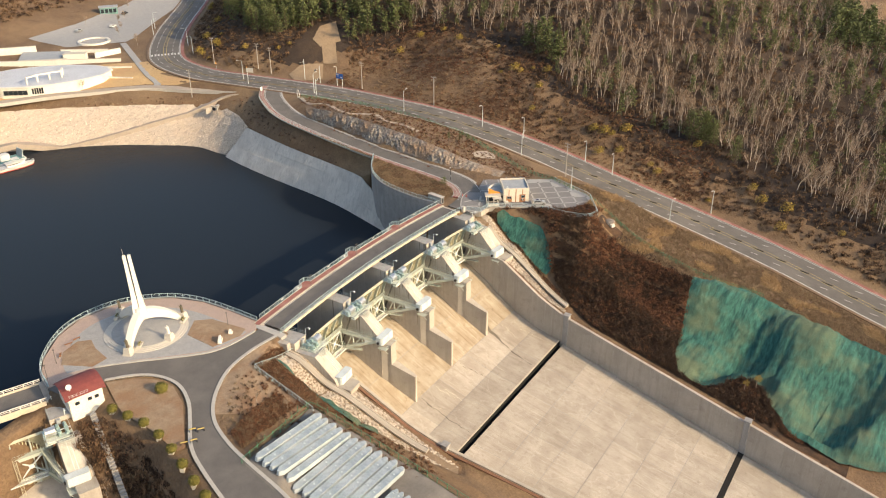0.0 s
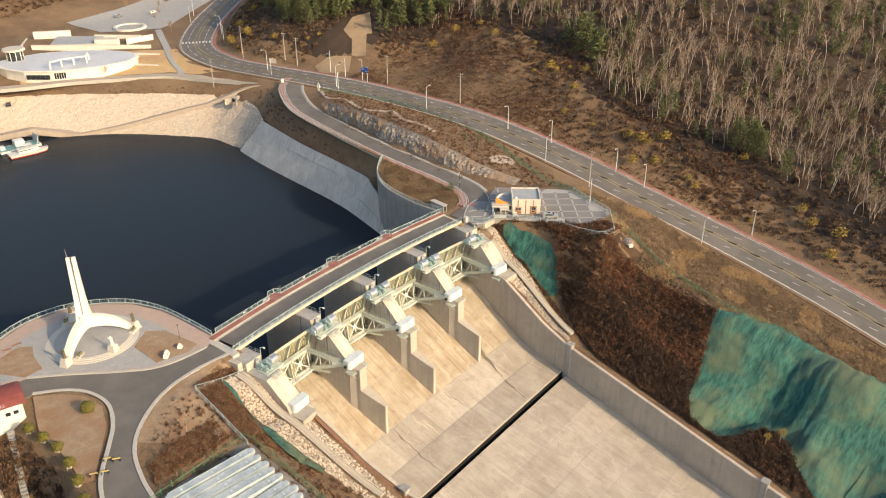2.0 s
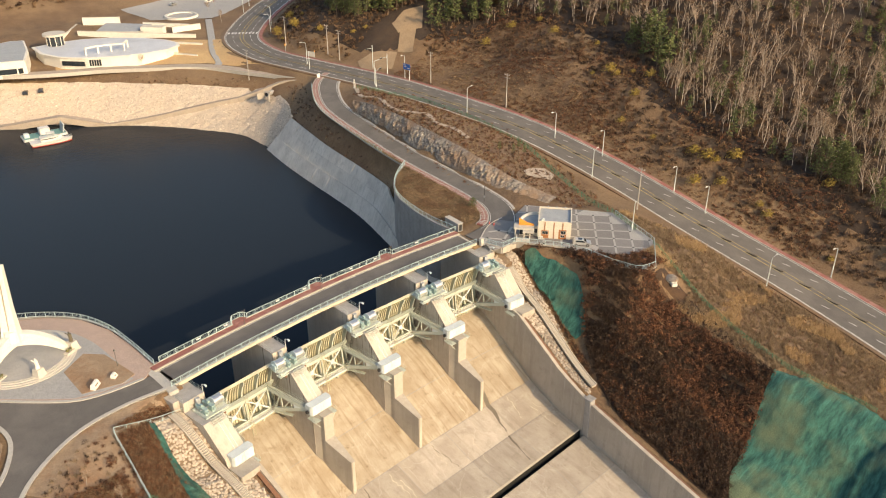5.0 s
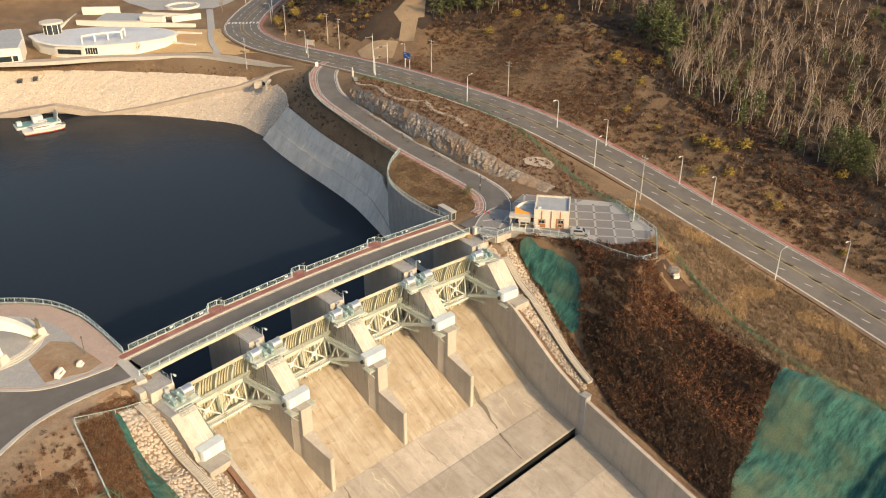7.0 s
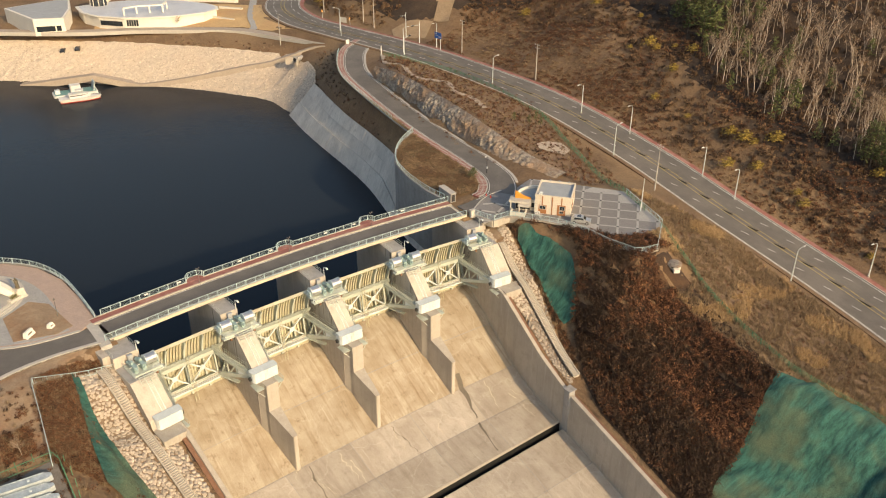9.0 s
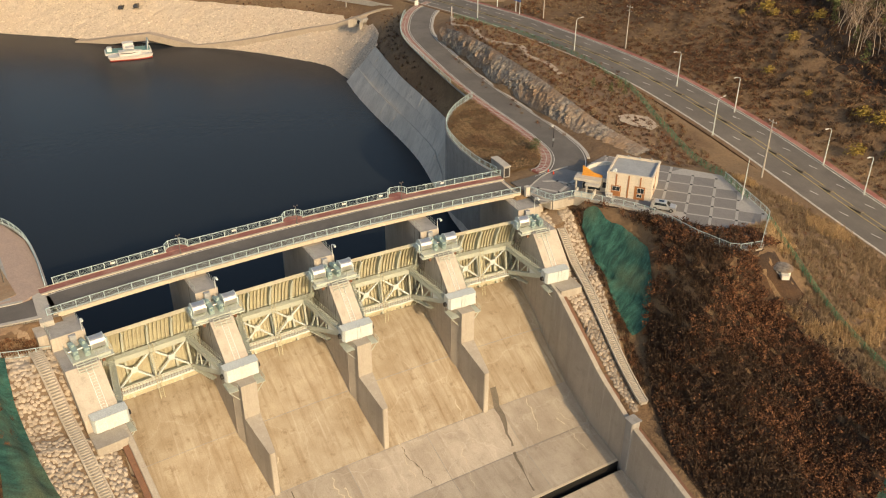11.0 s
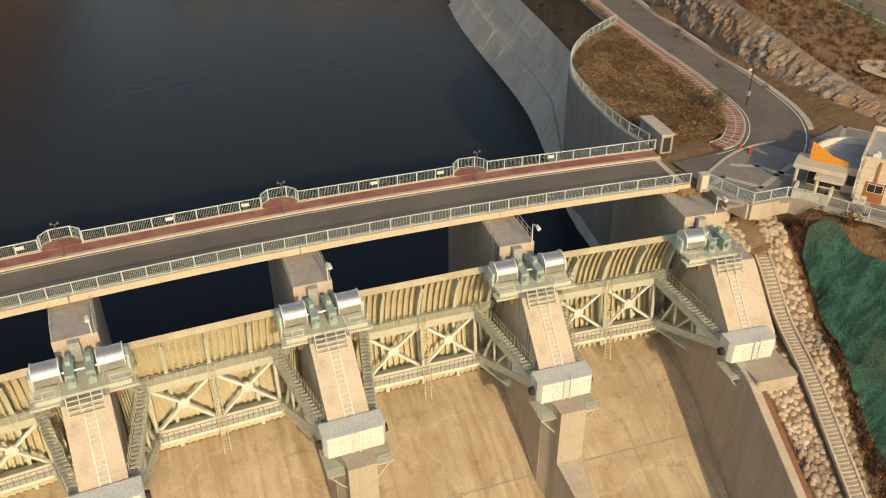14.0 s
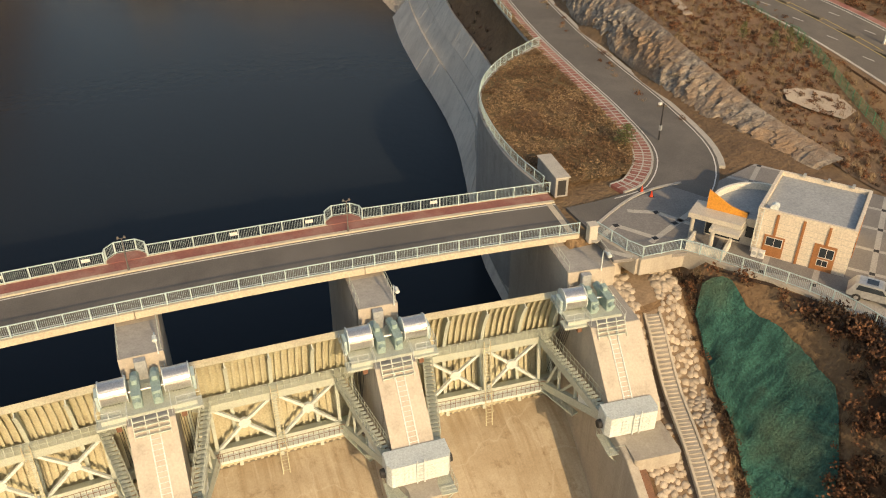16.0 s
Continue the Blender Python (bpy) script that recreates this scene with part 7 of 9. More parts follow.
STONES = [stone_geo(s) for s in range(8)]
rs = random.Random(12)
pl = []
for i in range(6000):
    t, u = rs.random() ** 1.3 * 0.75, rs.uniform(0.02, 1.0)
    a, b = lo_t(t, WL), lo_t(t, WT)
    q = a + (b - a) * u
    n = noise.fractal(Vector(q * 0.35), 1.0, 2.0, 3) * 0.35
    pl.append((q[0] - n * 0.4, q[1] - n * 0.3, q[2] + n + 0.35, rs.uniform(0.3, 0.8), rs.uniform(0, 6.3)))
ob = scatter("riprap_stone", STONES, pl, isl(mat("loose_rubble", (0.66, 0.57, 0.46), (0.50, 0.42, 0.33), 0.92, 1, 5, 0.4), 0.35), "", "")
ob.parent = rip

ramp = resample([(93, 138, 0.4), (88, 146, -1.5), (80, 152, -3.4), (60, 170, -7.8), (36, 190, -11.3), (14, 207, -14.8), (2, 217, -17.2), (-3, 221, -18.2)], 2.0)
for q in ramp:                                       # the ramp lies on the stones
    one = (np.array([q[0]]), np.array([q[1]]))
    if within([tuple(p[:2]) for p in WL[::3]] + [tuple(p[:2]) for p in WT[::-3]], q[0], q[1]):
        a, b = float(dist_line(WL[:, :2], *one)[0][0]), float(dist_line(WT[:, :2], *one)[0][0])
        q[2] = -18.5 + 13.9 * a / (a + b) - 0.1
k5 = np.ones(9) / 9
ramp[:, 2] = np.convolve(np.pad(ramp[:, 2], 4, mode="edge"), k5, "valid")
rw = thing("ramp_path", "pale concrete ramp running down the riprap bank to the water", "path", kind="structure")
ribbon("paving", ramp, -1.7, 1.7, 0.75, M_path, 2.4, rw)
upr = resample([(98, 133, 1.1), (94, 140, 0.7), (86, 163, -0.1), (76.3, 184.3, -0.3), (60.7, 198.3, -0.4), (44.4, 210.2, -0.4), (26.7, 219.6, -0.4), (8, 233, -0.4), (-30, 266, -0.4), (-90, 318, -0.4)], 2.0)
ur = thing("service_road", "pale narrow concrete service road above the bank", "road", kind="structure")
ribbon("paving", upr, -2.3, 2.3, 0.28, M_path, 1.5, ur)
ribbon("kerb", upr, -2.55, -2.3, 0.36, M_kerb, 1.5, ur)
cv = thing("culvert", "concrete culvert outlet with splayed wing walls in the bank", "culvert", pose(79.5, 143.5, -4.6, 0, 0, 200))
Geo().cone((-3.5, 0, 0.6), (0.6, 0, 0.6), 0.9, 0.9, 14).ob("pipe", M_conc_grey, cv)
Geo().cone((0.5, 0, 0.6), (0.63, 0, 0.6), 0.72, 0.72, 14).ob("mouth", M_dark, cv)
for s in (-1, 1):
    Geo().box(0, 3.2, -0.2, 0.2, -1.2, 1.3, Matrix.Translation((0.2, s * 1.2, 0)) @ Matrix.Rotation(s * 0.55, 4, "Z")).ob("wing_wall", M_conc, cv)
Geo().box(-0.3, 0.25, -1.6, 1.6, 1.2, 1.8).ob("head_wall", M_conc, cv)

# ---------------------------------------------------------------- visitor hall, car park, boats
for poly, m, lab, dz in (
        ([(99, 137), (89, 165), (79, 187), (63, 201.5), (47, 213), (29, 223), (40, 250), (70, 245), (90, 225), (104, 205), (100, 185), (97, 165), (103, 146)], M_lawn, "golden-brown winter lawn round the hall", 0.12),
        ([(94, 299), (126, 302), (160, 312), (197, 328), (212, 306), (160, 275), (129, 255), (119, 251), (95, 268)], M_pave_grey, "wide pale paved car park", 0.2)):
    tagged(drape("lawn" if m is M_lawn else "car_park", poly, dz, 3.0, m), lab, "lawn" if m is M_lawn else "paving", kind="structure")
hall = thing("visitor_hall", "long low white visitor hall with a leaf-shaped flat roof", "building")
ROOF = [(78.5, 208.5), (71, 205), (63, 205.5), (55, 207.5), (48, 210.8), (40, 216), (32, 226), (29, 237), (30.5, 250), (43, 251), (53, 249), (64, 242), (73, 233), (79, 222), (80.5, 214)]
cen = np.mean(arr(ROOF), 0)
Geo().prism(ccw([tuple(cen + (arr(p) - cen) * 0.965) for p in ROOF]), -1.5, 3.7).ob("wall", M_white, hall, "cream rendered wall")
Geo().prism(ccw(ROOF), 3.5, 3.85).ob("roof_edge", M_white, hall)
Geo().prism(ccw([tuple(cen + (arr(p) - cen) * 0.95) for p in ROOF]), 3.85, 3.95).ob("roof", mat("pale_roof_membrane", (0.66, 0.68, 0.70), (0.44, 0.46, 0.49), 0.6, 0.12, 1.5, 0.1, third=(0.58, 0.60, 0.63), big=0.05), hall, "stained pale blue-grey roof membrane")
for a, b, z0, z1 in (((33.2, 225.2), (39.6, 217.3), 0.3, 2.2), ((41, 216.3), (45, 213.5), 0.3, 2.9)):
    d = Vector((b[0] - a[0], b[1] - a[1], 0))
    m = Matrix.Translation((a[0], a[1], 0)) @ Matrix.Rotation(math.atan2(d.y, d.x), 4, "Z")
    for i in range(5):
        Geo().box(d.length * i / 5 + 0.1, d.length * (i + 1) / 5 - 0.1, -0.25, 0.6, z0, z1, m).ob("window_pane", M_glass, hall)
pg = [(41.5, 219.5), (47, 220), (52, 218.5), (57, 216.6), (60.5, 221)]
for a, b in zip(pg[:-1], pg[1:]):
    Geo().bar((a[0], a[1], 7.0), (b[0], b[1], 7.0), 0.6).ob("pergola_beam", M_white, hall)
for x, y in pg:
    Geo().box(x - 0.3, x + 0.3, y - 0.3, y + 0.3, 3.9, 6.7).ob("pergola_post", M_white, hall)
tw = Geo().cone((40, 247, 3.9), (40, 247, 8.2), 3.6, 3.6, 20).ob("glazed_tower", M_glass, hall, "round dark-glazed tower")
for i in range(10):
    a = 2 * math.pi * i / 10
    Geo().box(3.55, 3.75, -0.12, 0.12, 3.9, 8.2, Matrix.Translation((40, 247, 0)) @ Matrix.Rotation(a, 4, "Z")).ob("mullion", M_white, tw)
Geo().cone((40, 247, 8.2), (40, 247, 9.0), 4.9, 4.7, 24).ob("tower_roof", M_stone, hall)
lb = Geo().prism(ccw([(8, 229), (18.7, 224.5), (26, 241), (31, 259), (26, 262), (4, 258)]), -1.5, 5.2).ob("office_block", M_white, hall)
Geo().prism(ccw([(9, 230), (18.2, 225.5), (25.2, 241), (30, 258), (26, 261), (5, 257)]), 5.2, 5.35).ob("block_roof", M_roofgrey, hall)
for t in (0.15, 0.3, 0.45, 0.6, 0.8):
    x, y = 8 + 10.7 * t, 229 - 4.5 * t
    Geo().box(-0.9, 0.9, -0.2, 0.4, 0.2, 2.3, Matrix.Translation((x, y, 0)) @ Matrix.Rotation(math.atan2(-4.5, 10.7), 4, "Z")).ob("window_pane", M_glass, lb)
for a, b, h, w in (((58.6, 269), (95, 224.4), 1.8, 0.8), ((67.6, 283.5), (81.3, 272.6), 3.2, 1.2), ((81.7, 250.3), (88.6, 242), 3.2, 4.0), ((91.4, 239.4), (104.4, 236.4), 2.6, 0.8), ((84.3, 221), (90.7, 211), 0.8, 0.6),
                   ((70.5, 217.9), (80.3, 197.5), 0.8, 0.6), ((53.2, 206.5), (56.5, 203), 0.8, 0.6), ((64, 262), (80, 246), 2.2, 0.8), ((88, 262), (102, 243), 1.4, 0.8), ((46, 262), (66, 288), 1.6, 0.8)):
    d = Vector((b[0] - a[0], b[1] - a[1], 0))
    zb = min(ground_at(*a), ground_at(*b))
    m = Matrix.Translation((a[0], a[1], zb)) @ Matrix.Rotation(math.atan2(d.y, d.x), 4, "Z")
    gw = thing("garden_wall", "low cream garden wall beside the hall", "wall", m, "garden walls")
    Geo().box(0, d.length, -w / 2, w / 2, -0.6, h + 0.3).ob("wall_body", M_white, gw)
    Geo().box(-0.06, d.length + 0.06, -w / 2 - 0.06, w / 2 + 0.06, h + 0.3, h + 0.42).ob("coping", M_stone, gw)
low = thing("low_annex", "low flat-roofed grey annex behind the hall", "building")
Geo().prism(ccw([(66, 264), (78, 250), (90, 258), (76, 276)]), -0.5, 2.8).ob("wall", M_stone, low)
Geo().prism(ccw([(65.5, 264), (78, 249.4), (90.6, 258), (76, 276.6)]), 2.8, 3.1).ob("roof", M_roofgrey, low)
rp = thing("ring_bench", "round raised pool edge on the forecourt", "pool edge", pose(110, 265, ground_at(110, 265)))
for i in range(20):
    a = 2 * math.pi * i / 20
    Geo().box(6.8, 8.2, -1.35, 1.35, -0.3, 1.0, Matrix.Rotation(a, 4, "Z")).ob("ring_block", M_white, rp)
kx = thing("kiosk", "teal glazed kiosk in the car park", "kiosk", pose(153, 308, ground_at(153, 308), 0, 0, -35))
Geo().box(-5, 5, -2.5, 2.5, -0.3, 3.6, c=0.2).ob("wall", mat("teal_panel", (0.18, 0.32, 0.30), (0.13, 0.25, 0.24), 0.4), kx)
Geo().box(-5.5, 5.5, -3, 3, 3.6, 4.0).ob("roof", M_roofgrey, kx)
for i in range(4):
    Geo().box(-4.4 + 2.3 * i, -2.6 + 2.3 * i, -2.56, -2.45, 0.6, 2.8).ob("window_pane", M_glass, kx)
pth = resample([(116.6, 250), (101, 221), (88, 197), (83, 184), (80, 181)], 2.0)
pth[:, :2] = pth[:, :2]
pth = np.c_[pth[:, :2], [ground_at(x, y) for x, y in pth[:, :2]]]
tagged(ribbon("garden_path", pth, -1.6, 1.6, 0.22, M_pave_grey, 0.6), "pale paved walk across the winter lawn", "path", kind="structure")
for i, (x, y, a) in enumerate(((16.1, 224, 55), (21, 220.5, 60), (119, 290, 20), (136, 283, 20), (158, 300, 20))):
    build_car(pose(x, y, ground_at(x, y) + 0.25, 0, 0, a), (M_blackpaint, M_blackpaint, M_silver, M_line, M_blackpaint)[i], "small car parked near the visitor hall")

M_teal = mat("teal_deck", (0.16, 0.34, 0.32), (0.12, 0.27, 0.26), 0.6)
bt = thing("motor_boat", "white motor cruiser with a red waterline, moored", "boat", pose(9.6, 186.4, WATER, 0, 0, -12))


def hull(L, W, z0, z1, bow=0.35, flare=1.0):
    a = [(-L / 2, -W / 2), (L * (0.5 - bow), -W / 2), (L * 0.42, -W * 0.22), (L / 2, 0), (L * 0.42, W * 0.22), (L * (0.5 - bow), W / 2), (-L / 2, W / 2)]
    return Geo().prism([(x * 0.93, y * 0.8) for x, y in a], z0, z1, None, [(x * flare, y * flare) for x, y in a])


hull(14.6, 4.2, -0.3, 0.35).ob("hull_bottom", mat("red_hull_paint", (0.5, 0.07, 0.04), (0.4, 0.06, 0.04), 0.4), bt, "red bottom paint")
hull(14.8, 4.4, 0.3, 1.5, flare=1.03).ob("hull", M_line, bt)
cb = hull(8.0, 3.4, 1.4, 2.9, 0.45).ob("cabin", M_line, bt)
hull(7.4, 3.5, 2.0, 2.55, 0.45).ob("cabin_window", M_glass, cb)
hull(4.6, 3.0, 2.9, 3.1, 0.4).ob("cabin_roof", M_cap, bt)
g = Geo()
for x in (-1.2, 1.2):
    g.bar((x, -1.2, 3.0), (x, -1.2, 4.2), 0.1).bar((x, 1.2, 3.0), (x, 1.2, 4.2), 0.1)
g.box(-1.5, 1.5, -1.4, 1.4, 4.2, 4.32).ob("flybridge_top", M_line, bt)
g = Geo()
for y in (-2.0, 2.0):
    simple_rail(g, [(0, y, 1.5), (5.5, y * 0.6, 1.5), (7.2, 0, 1.5)], 0.8, 1.5)
g.ob("bow_rail", M_cap, bt)
pn = thing("work_pontoon", "teal-decked floating pontoon with a white cabin and upright ramp", "pontoon", pose(10.5, 196.5, WATER, 0, 0, -8))
Geo().box(-8, 8, -3.4, 3.4, -0.3, 0.8, c=0.4).ob("float", M_line, pn)
Geo().box(-7.6, 7.6, -3.1, 3.1, 0.8, 0.86).ob("deck", M_teal, pn)
Geo().box(-1.6, 2.2, -1.6, 1.8, 0.8, 3.4, c=0.15).ob("cabin", M_line, pn)
Geo().box(5.0, 5.4, -2.6, 2.6, 0.8, 5.2, Matrix.Translation((1.2, 0, 0)) @ Matrix.Rotation(0.2, 4, "Y")).ob("raised_ramp", M_barge, pn)
Geo().box(-7.2, -5.4, -1.3, 1.0, 0.8, 2.2, c=0.2).ob("engine_box", M_cap, pn)

# ---------------------------------------------------------------- rock cut by the access road
FOOT = resample([(79.5, 90, 1.6), (77.6, 76, 1.4), (74.8, 62, 1.2), (72.2, 50, 1.0), (70.0, 33, 0.6), (68.6, 20, 0.4), (68.8, 8, 0.0), (72, -4, -0.3)], 0.8)
HEAD = resample([(82, 92, 5.0), (80.2, 76, 6.7), (78.8, 62, 6.8), (77.2, 50, 6.6), (75.0, 33, 6.0), (73.8, 20, 4.6), (74, 8, 2.4), (76, -4, 0.6)], 0.8)
NR = 300
rows = []
for j in range(17):
    row = []
    for i in range(NR + 1):
        a, b = lo_t(i / NR, FOOT), lo_t(i / NR, HEAD)
        u = j / 16
        q = a + (b - a) * np.array((u * 0.9, u * 0.9, u ** 0.75))
        w = math.sin(math.pi * min(1, u * 1.05)) * 0.9 + 0.1
        s = 0.9 * noise.noise(Vector((q[1] * 0.16, q[2] * 0.1, 1.7))) + 0.9 * abs(noise.noise(Vector((q[1] * 0.7 - q[2] * 0.3, q[2] * 0.2, 3.1)))) + 0.75 * noise.cell(Vector((q[1] * 1.1 - q[2] * 0.6, q[2] * 0.8, 4.2))) + 0.55 * noise.cell(Vector((q[1] * 2.3 - q[2] * 1.2, q[2] * 1.7, 9.2)))
        row.append((q[0] - (0.3 + s) * w * 0.55, q[1], q[2] + 0.1 * s * w))
    rows.append(row)
tagged(loft("rock_cut", rows, M_rock), "grey-brown blasted rock face beside the access road", "rock face", kind="structure")

kp = arr([(94.5, 106, 0), (91.5, 101, 0), (88.5, 95, 0), (90.5, 88.8, 0), (86.5, 78.6, 0), (86, 72.6, 0), (88, 68, 0), (90, 62.7, 0), (86.5, 55, 0), (87.5, 49.6, 0), (87, 45, 0), (85.5, 39.6, 0)])
kp = resample(kp, 1.0)
kp = np.c_[kp[:, :2], [ground_at(x, y) for x, y in kp[:, :2]]]
tagged(ribbon("winding_path", kp, -0.75, 0.75, 0.34, M_path, 0.6), "pale winding footpath over the dry knoll", "path", kind="structure")
tagged(drape("gravel_patch", [(82, 13.5), (86, 14), (90, 12), (89, 7.5), (85, 5.5), (82.5, 8), (80.5, 11)], 0.42, 1.0, M_path), "bare pale gravel patch on the knoll", "gravel", kind="structure")
ring = thing("ring_sculpture", "pale ring-shaped sculpture standing by the junction", "sculpture", pose(95.2, 108, ground_at(95.2, 108) + 0.1, 0, 0, 60))
g = Geo()
for i in range(28):
    a, b = 2 * math.pi * i / 28, 2 * math.pi * (i + 1) / 28
    g.bar((1.6 * math.cos(a), 0, 1.65 + 1.6 * math.sin(a)), (1.6 * math.cos(b), 0, 1.65 + 1.6 * math.sin(b)), 0.28, n=8)
g.ob("ring", M_white, ring)
Geo().box(-0.6, 0.6, -0.4, 0.4, -0.3, 0.12).ob("foot", M_stone, ring)

# ---------------------------------------------------------------- nets, revetment stones and stairs
def net_rise(n, lift):
    def rise(x, y):
        u, v = x * n[0] + y * n[1], x * n[1] - y * n[0]
        return lift + 0.45 * noise.noise(Vector((u * 0.75, v * 0.10, 2.0))) + 0.22 * noise.noise(Vector((u * 2.1, v * 0.3, 5.0))) + 0.4 * noise.noise(Vector((x * 0.22, y * 0.22, 7.0)))
    return rise


for poly, n, wd in (([(48.4, -16.0), (49.8, -18.0), (50.4, -21.5), (51.5, -25.5), (51.2, -30), (49.2, -34), (46.0, -37.5), (43.6, -36.5), (44.4, -31), (45.8, -25), (47.0, -20), (47.4, -17)], (0.35, 0.94), 5.2), (NET2, (0.12, 0.99), 5.0),
                    ([(-48.5, -11), (-47.6, -12), (-47.8, -18), (-46.8, -26), (-44.0, -37), (-47, -40), (-51, -34), (-50.5, -26), (-49.3, -18)], (-0.35, 0.94), 5.0)):
    nt = thing("slope_net", "wrinkled weathered green erosion net spread over the slope", "net", group="slope nets")
    us = [x * n[0] + y * n[1] for x, y in poly]
    k = max(1, round((max(us) - min(us)) / wd))
    for i in range(k):
        a, b = min(us) + (max(us) - min(us)) * i / k, min(us) + (max(us) - min(us)) * (i + 1) / k
        q = clip_band(poly, n, a - 0.12, b + 0.12)
        if len(q) > 2:
            drape("net_sheet", q, 0.1, 0.62, M_net, nt, rise=net_rise(n, 0.55 + 0.09 * (i % 2)))
SH = []
for V, F in STONES:
    o = tri_ob("stone", V, F, M_stonedark)
    SH.append(o.data)
    bpy.data.objects.remove(o)
STAIRS = {"revetment_right": ((43.7, -15.5), (37.2, -47.0)), "revetment_left": ((-43.9, -11.0), (-38.2, -47))}


def on_stair(nm, x, y):
    (x0, y0), (x1, y1) = STAIRS[nm]
    return abs(x - (x0 + (x1 - x0) * (y - y0) / (y1 - y0))) < 1.05


for nm, poly in RIP.items():
    rv = thing(nm, "flush sloping revetment of pale rough stones beside the spillway", "revetment", kind="structure")
    drape("stone_bed", poly, 0.05, 1.0, M_mortar, rv)
    rr = random.Random(nm)
    p = arr(poly)
    pts = []
    st = 0.56
    for j, y in enumerate(np.arange(p[:, 1].min(), p[:, 1].max(), st * 0.8)):
        for x in np.arange(p[:, 0].min(), p[:, 0].max(), st):
            q = (x + (j % 2) * st / 2 + rr.uniform(-0.2, 0.2), y + rr.uniform(-0.2, 0.2))
            if within(poly, *q) and not on_stair(nm, *q):
                pts.append(q)
    pts.sort(key=lambda q: -q[1])
    rest = []
    for i, (x, y) in enumerate(pts):
        sc = rr.uniform(0.62, 0.86) * (1.45 if y > -14.0 else 1.0)
        if i < 300:
            o = child("stone", SH[i % 8], rv)
            gz = ground_at(x, y)
            nx_, ny_ = (ground_at(x + 0.5, y) - ground_at(x - 0.5, y)), (ground_at(x, y + 0.5) - ground_at(x, y - 0.5))
            tilt = Vector((0, 0, 1)).rotation_difference(Vector((-nx_, -ny_, 1)).normalized()).to_matrix().to_4x4()
            o.matrix_world = Matrix.Translation((x, y, gz + 0.06)) @ tilt @ Matrix.Rotation(rr.uniform(0, 6.3), 4, "Z") @ Matrix.Diagonal((sc, sc * rr.uniform(0.75, 1), sc * 0.8, 1))
        else:
            rest.append((x, y, sc, rr.uniform(0, 6.3)))
    Vs, Fs = [], []
    for i, (x, y, sc, a) in enumerate(rest):
        V, F = STONES[i % 8]
        c, s = math.cos(a) * sc, math.sin(a) * sc
        px_, py_ = V[:, 0] * c - V[:, 1] * s, V[:, 0] * s + V[:, 1] * c
        gx_, gy_ = ground_at(x + 0.5, y) - ground_at(x - 0.5, y), ground_at(x, y + 0.5) - ground_at(x, y - 0.5)
        Fs.append(F + 13 * i)
        Vs.append(np.stack([px_ + x, py_ + y, V[:, 2] * sc + gx_ * px_ + gy_ * py_ + ground_at(x, y) + 0.06], 1))
    if Vs:
        o = tri_ob("loose_stone", np.vstack(Vs), np.vstack(Fs), M_stonedark)
        o["kind"] = "stuff"
        o.parent = rv
for nm, a, b, n in (("stair_right", (43.7, -15.5), (37.2, -47.0), 96), ("stair_left", (-43.9, -11.0), (-38.2, -47), 96)):
    fl = thing(nm, "long straight concrete stair down the revetment", "stairs", kind="structure")
    ang = math.atan2(b[1] - a[1], b[0] - a[0])
    L = math.hypot(b[0] - a[0], b[1] - a[1])
    me = None
    zs = np.array([ground_at(a[0] + (b[0] - a[0]) * i / n, a[1] + (b[1] - a[1]) * i / n) for i in range(n + 1)])
    zs = np.convolve(np.pad(zs, 8, mode="edge"), np.ones(17) / 17, "valid") + 0.6
    for i in range(n):
        m = Matrix.Translation((a[0] + (b[0] - a[0]) * i / n, a[1] + (b[1] - a[1]) * i / n, float(zs[i]))) @ Matrix.Rotation(ang, 4, "Z")
        if me is None:
            o = Geo().box(-0.03, L / n + 0.08, -0.6, 0.6, -0.5, 0.0).ob("step", M_conc, fl)
            me = o.data
        else:
            o = child("step", me, fl)
        o.matrix_world = m
    for s in (-0.72, 0.72):
        g = Geo()
        for i in range(0, n, 4):
            q0, q1 = i / n, min(i + 4, n) / n
            off = Vector((-math.sin(ang) * s, math.cos(ang) * s, 0.05))
            g.bar(Vector((a[0] + (b[0] - a[0]) * q0, a[1] + (b[1] - a[1]) * q0, float(zs[i]))) + off, Vector((a[0] + (b[0] - a[0]) * q1, a[1] + (b[1] - a[1]) * q1, float(zs[min(i + 4, n)]))) + off, 0.22, 0.4)
        g.ob("string_wall", M_conc, fl)


# ---------------------------------------------------------------- lamps, poles, signs and fences
def HWd(x, y):
    """Distance from the middle of the highway, and its height there."""
    d = np.hypot(HIGHWAY[:, 0] - x, HIGHWAY[:, 1] - y)
    i = int(np.argmin(d))
    return float(d[i]), float(HIGHWAY[i, 2]), 0


M_pole = mat("weathered_pole", (0.50, 0.47, 0.42), (0.40, 0.37, 0.33), 0.8, 1, 8, 0.1)


def to_road(x, y):
    """The turn that points from a spot to the middle of the highway."""
    i = int(np.argmin(np.hypot(HIGHWAY[:, 0] - x, HIGHWAY[:, 1] - y)))
    return math.degrees(math.atan2(HIGHWAY[i, 1] - y, HIGHWAY[i, 0] - x))


